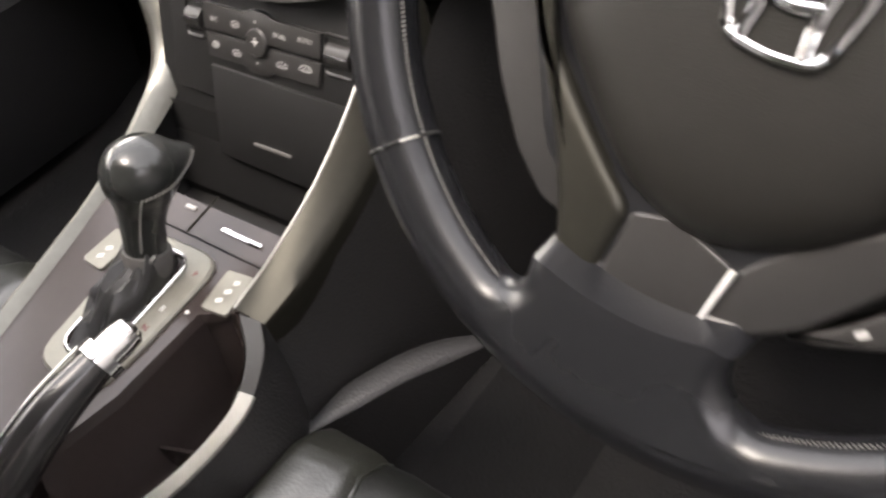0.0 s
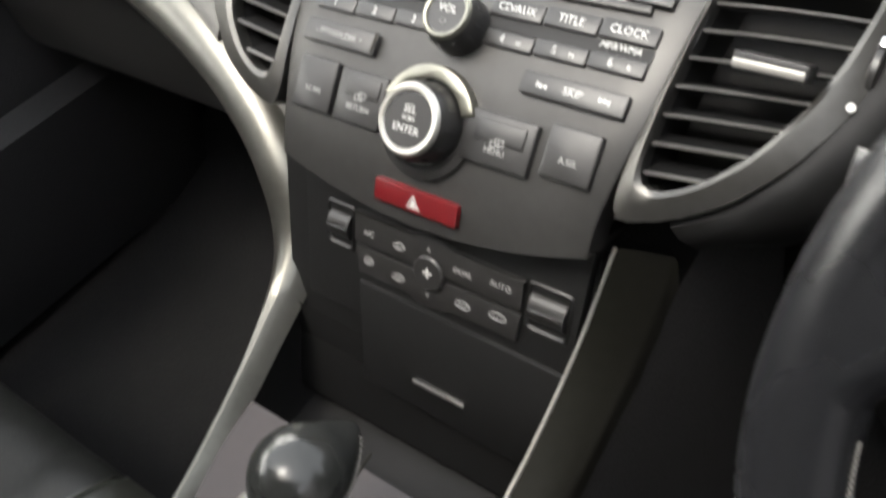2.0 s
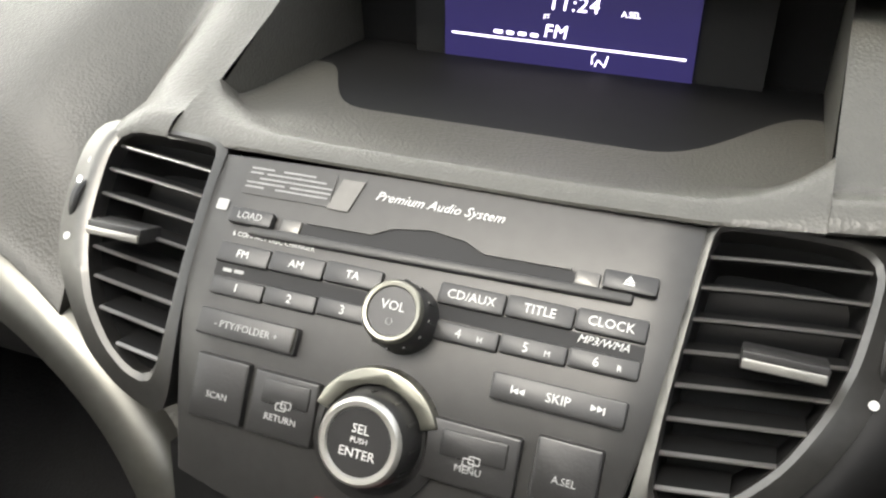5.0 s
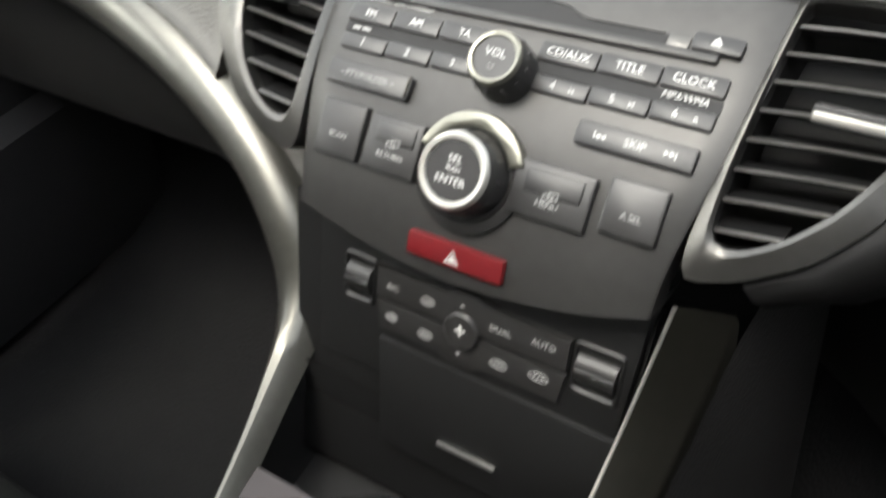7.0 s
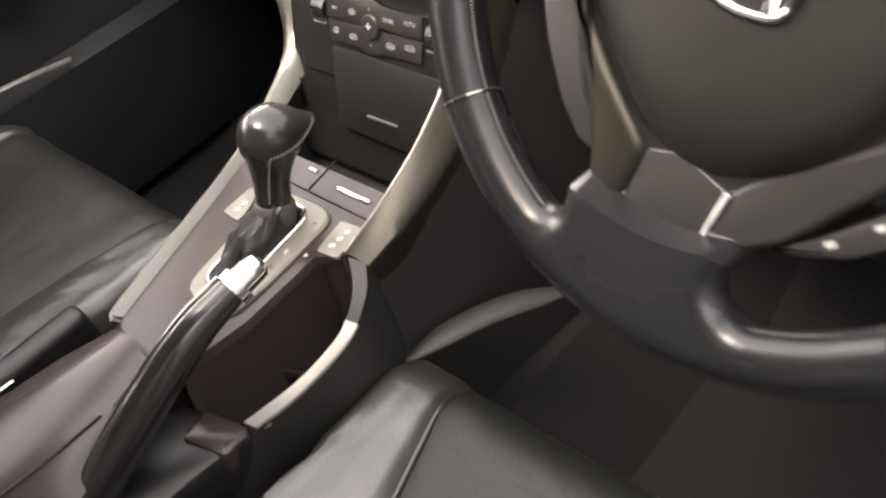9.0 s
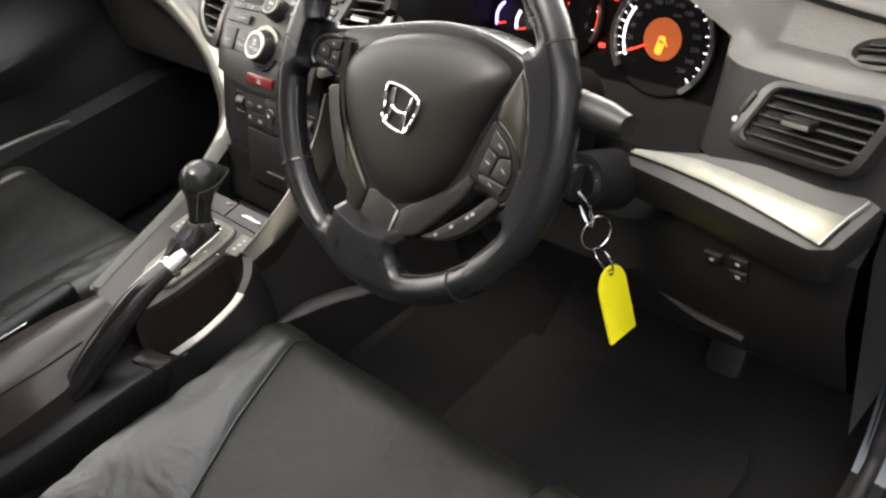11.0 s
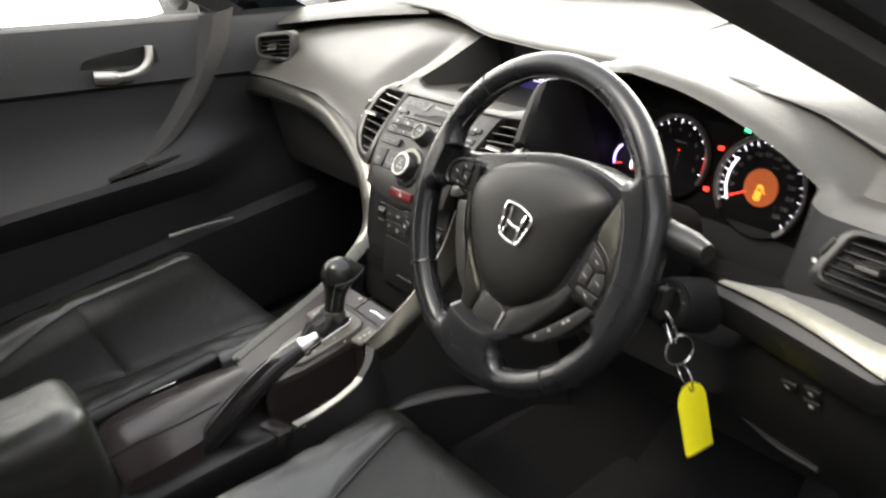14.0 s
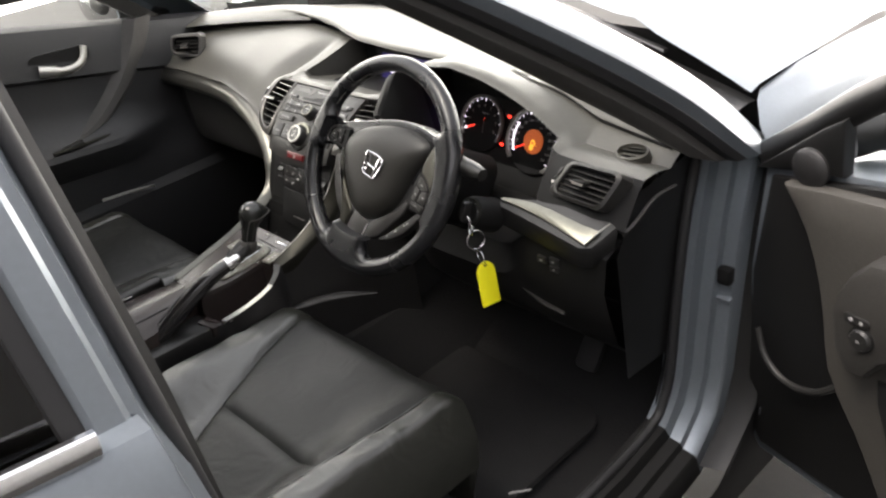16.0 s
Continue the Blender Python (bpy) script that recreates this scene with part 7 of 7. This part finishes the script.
for k in range(9):
    t = k / 8
    r = math.sin(math.pi * min(max(t, 0.04), 0.96)) ** 0.55
    rows.append([Vector((-0.955 + 0.115 * math.cos(a) * r, 0.34 + 0.055 - 0.12 * t, 1.015 + 0.060 * math.sin(a) * r)) for a in [radians(15 * j) for j in range(24)]])
part("shell", grid_bm(rows, close_u=True, cap=True), BLACK, mir)
part("mirror_glass", slab_bm(rounded(0.185, 0.095, 0.035, 5), 0.004, frame_at((-0.955, 0.283, 1.015), (1, 0.12, 0), (0, -0.05, 1)), 0.001), CHROME, mir, "mirror glass")
part("foot", tube_bm([(-0.86, 0.36, 0.985), (-0.80, 0.38, 0.965)], [0.022, 0.030], 12), BLACK, mir)

# ---- driver's door, swung wide open ----
ddoor = thing("driver_door", "wide open driver's door with dark trim and mirror switch", "car door")
DM = Matrix.Translation((0.85, 0.47, 0)) @ pose(0, 0, 0, 0, 0, 76) @ Matrix(((0, 0, -1, 0), (-1, 0, 0, 0), (0, 1, 0, 0), (0, 0, 0, 1)))


def dslab(name, outline, depth, up, material, edge=0.004, label="", parent=None):
    """A raised panel on the open door: outline in metres along the door and above the road."""
    return part(name, slab_bm(outline, depth, DM @ pose(0, 0, up), edge), material, parent or ddoor, label)


part("shell", slab_bm([(-0.01, 0.36), (0.02, 0.33), (1.0, 0.33), (1.03, 0.6), (1.03, 1.0), (0.9, 0.98), (0.2, 0.925), (0.0, 0.885), (-0.02, 0.7)], 0.10, DM @ pose(0, 0, -0.11), 0.01), PAINT, ddoor)
dslab("liner", [(0.0, 0.40), (0.03, 0.36), (0.98, 0.36), (1.0, 0.97), (0.2, 0.915), (0.02, 0.875), (-0.005, 0.7)], 0.012, -0.012, BLACK)
dslab("trim_panel", [(0.056, 0.882), (0.078, 0.855), (0.099, 0.825), (0.118, 0.782), (0.131, 0.742), (0.141, 0.70), (0.148, 0.655), (0.158, 0.61), (0.182, 0.565), (0.215, 0.52), (0.25, 0.46), (0.28, 0.40), (0.98, 0.40), (0.99, 0.96), (0.22, 0.905), (0.12, 0.893)], 0.024, -0.004, mat("grey door card plastic", (0.060, 0.056, 0.050), 0.55, grain=0.3, grain_size=450, cells=True), 0.008, "grey door trim panel")
part("speaker_rim", tube_bm(smooth_line([DM @ Vector(p) for p in ((0.015, 0.60, 0.004), (0.04, 0.555, 0.010), (0.085, 0.535, 0.014), (0.14, 0.548, 0.014), (0.185, 0.59, 0.010))], 20), 0.006, 8), HOUSING, ddoor, "curved rim of the door speaker")
dslab("armrest", [(0.178, 0.740), (0.186, 0.775), (0.200, 0.805), (0.228, 0.838), (0.30, 0.852), (0.9, 0.862), (0.9, 0.72), (0.30, 0.712), (0.262, 0.690), (0.240, 0.655), (0.212, 0.650), (0.188, 0.685)], 0.05, 0.006, mat("grey armrest plastic", (0.036, 0.034, 0.031), 0.5, grain=0.25, grain_size=450, cells=True), 0.014)
dslab("pocket", [(0.243, 0.64), (0.248, 0.60), (0.275, 0.53), (0.31, 0.46), (0.9, 0.45), (0.9, 0.64), (0.29, 0.648)], 0.010, 0.014, PIT, 0.004)
k = part("mirror_switch", lathe_bm([(0.0165, 0), (0.0165, 0.004), (0.0135, 0.0075), (0.0005, 0.0085)], DM @ pose(0.234, 0.722, 0.056), 28), BUTTON, ddoor, "round mirror switch")
part("switch_ring", lathe_bm([(0.0190, 0), (0.0190, 0.002), (0.0170, 0.002), (0.0170, 0)], DM @ pose(0.234, 0.722, 0.056), 28), PIT, k)
part("switch_mark", slab_bm([(-0.003, -0.003), (0.004, 0), (-0.003, 0.003)], 0.0004, DM @ pose(0.234, 0.722, 0.0646)), FAINT, k, smooth=False)
b = dslab("switch_plate", [(x + 0.224, y + 0.748) for x, y in rounded(0.04, 0.014, 0.005, 3)], 0.003, 0.056, BUTTON, 0.001)
for dx in (-0.008, 0.008):
    part("symbol", lathe_bm([(0.0032, 0), (0.0032, 0.0006), (0.0001, 0.0006)], DM @ pose(0.224 + dx, 0.748, 0.059), 14), FAINT, b)
dslab("sail_panel", [(-0.01, 0.880), (0.05, 0.893), (0.10, 0.905), (0.140, 0.910), (0.137, 0.998), (0.10, 0.972), (0.05, 0.930)], 0.022, -0.02, BLACK, 0.006)
part("tweeter", lathe_bm([(0.030, 0), (0.030, 0.006), (0.024, 0.012), (0.010, 0.014), (0.0005, 0.0145)], DM @ pose(0.090, 0.912, 0.0), 30), DARK, ddoor, "round black tweeter cover")
fr = [Vector((0.0 - 0.015, 0.885, -0.03)), Vector((0.075, 0.957, -0.035)), Vector((0.170, 1.034, -0.045)), Vector((0.34, 1.135, -0.07)), Vector((0.52, 1.235, -0.11)), Vector((0.72, 1.325, -0.16)), Vector((0.90, 1.37, -0.19))]
part("window_frame", tube_bm([DM @ Vector((p.x, p.y, p.z * -0.0 - 0.03 + 0.10 * (p.y - 0.9))) for p in smooth_line(fr, 24)], 0.017, 10, flat=1.4), BLACK, ddoor)
part("frame_line", tube_bm([DM @ Vector((p.x - 0.012, p.y + 0.016, -0.030 + 0.10 * (p.y - 0.9))) for p in smooth_line(fr, 24)], 0.0045, 8), PAINT, ddoor)
pane = part("window_pane", grid_bm([[DM @ Vector((0.138, 0.905, -0.03)), DM @ Vector((1.0, 0.98, -0.03))], [DM @ Vector((0.135, 0.99, -0.025)), DM @ Vector((0.95, 1.37, 0.02))]]), GLASS, ddoor, "clear door window")
pane.visible_shadow = False
dm2 = thing("door_mirror", "blue-silver driver's door mirror seen through the door window", "door mirror")
rows = []
for k in range(9):
    t = k / 8
    r = math.sin(math.pi * min(max(t, 0.04), 0.96)) ** 0.55
    rows.append([DM @ Vector((0.255 + 0.10 * math.cos(a) * r, 0.985 + 0.060 * math.sin(a) * r, -0.23 + 0.13 * t)) for a in [radians(15 * j) for j in range(24)]])
part("shell", grid_bm(rows, close_u=True, cap=True), PAINT, dm2)
part("foot", tube_bm([DM @ Vector((0.17, 0.96, -0.17)), DM @ Vector((0.10, 0.94, -0.06))], [0.022, 0.03], 12), BLACK, dm2)
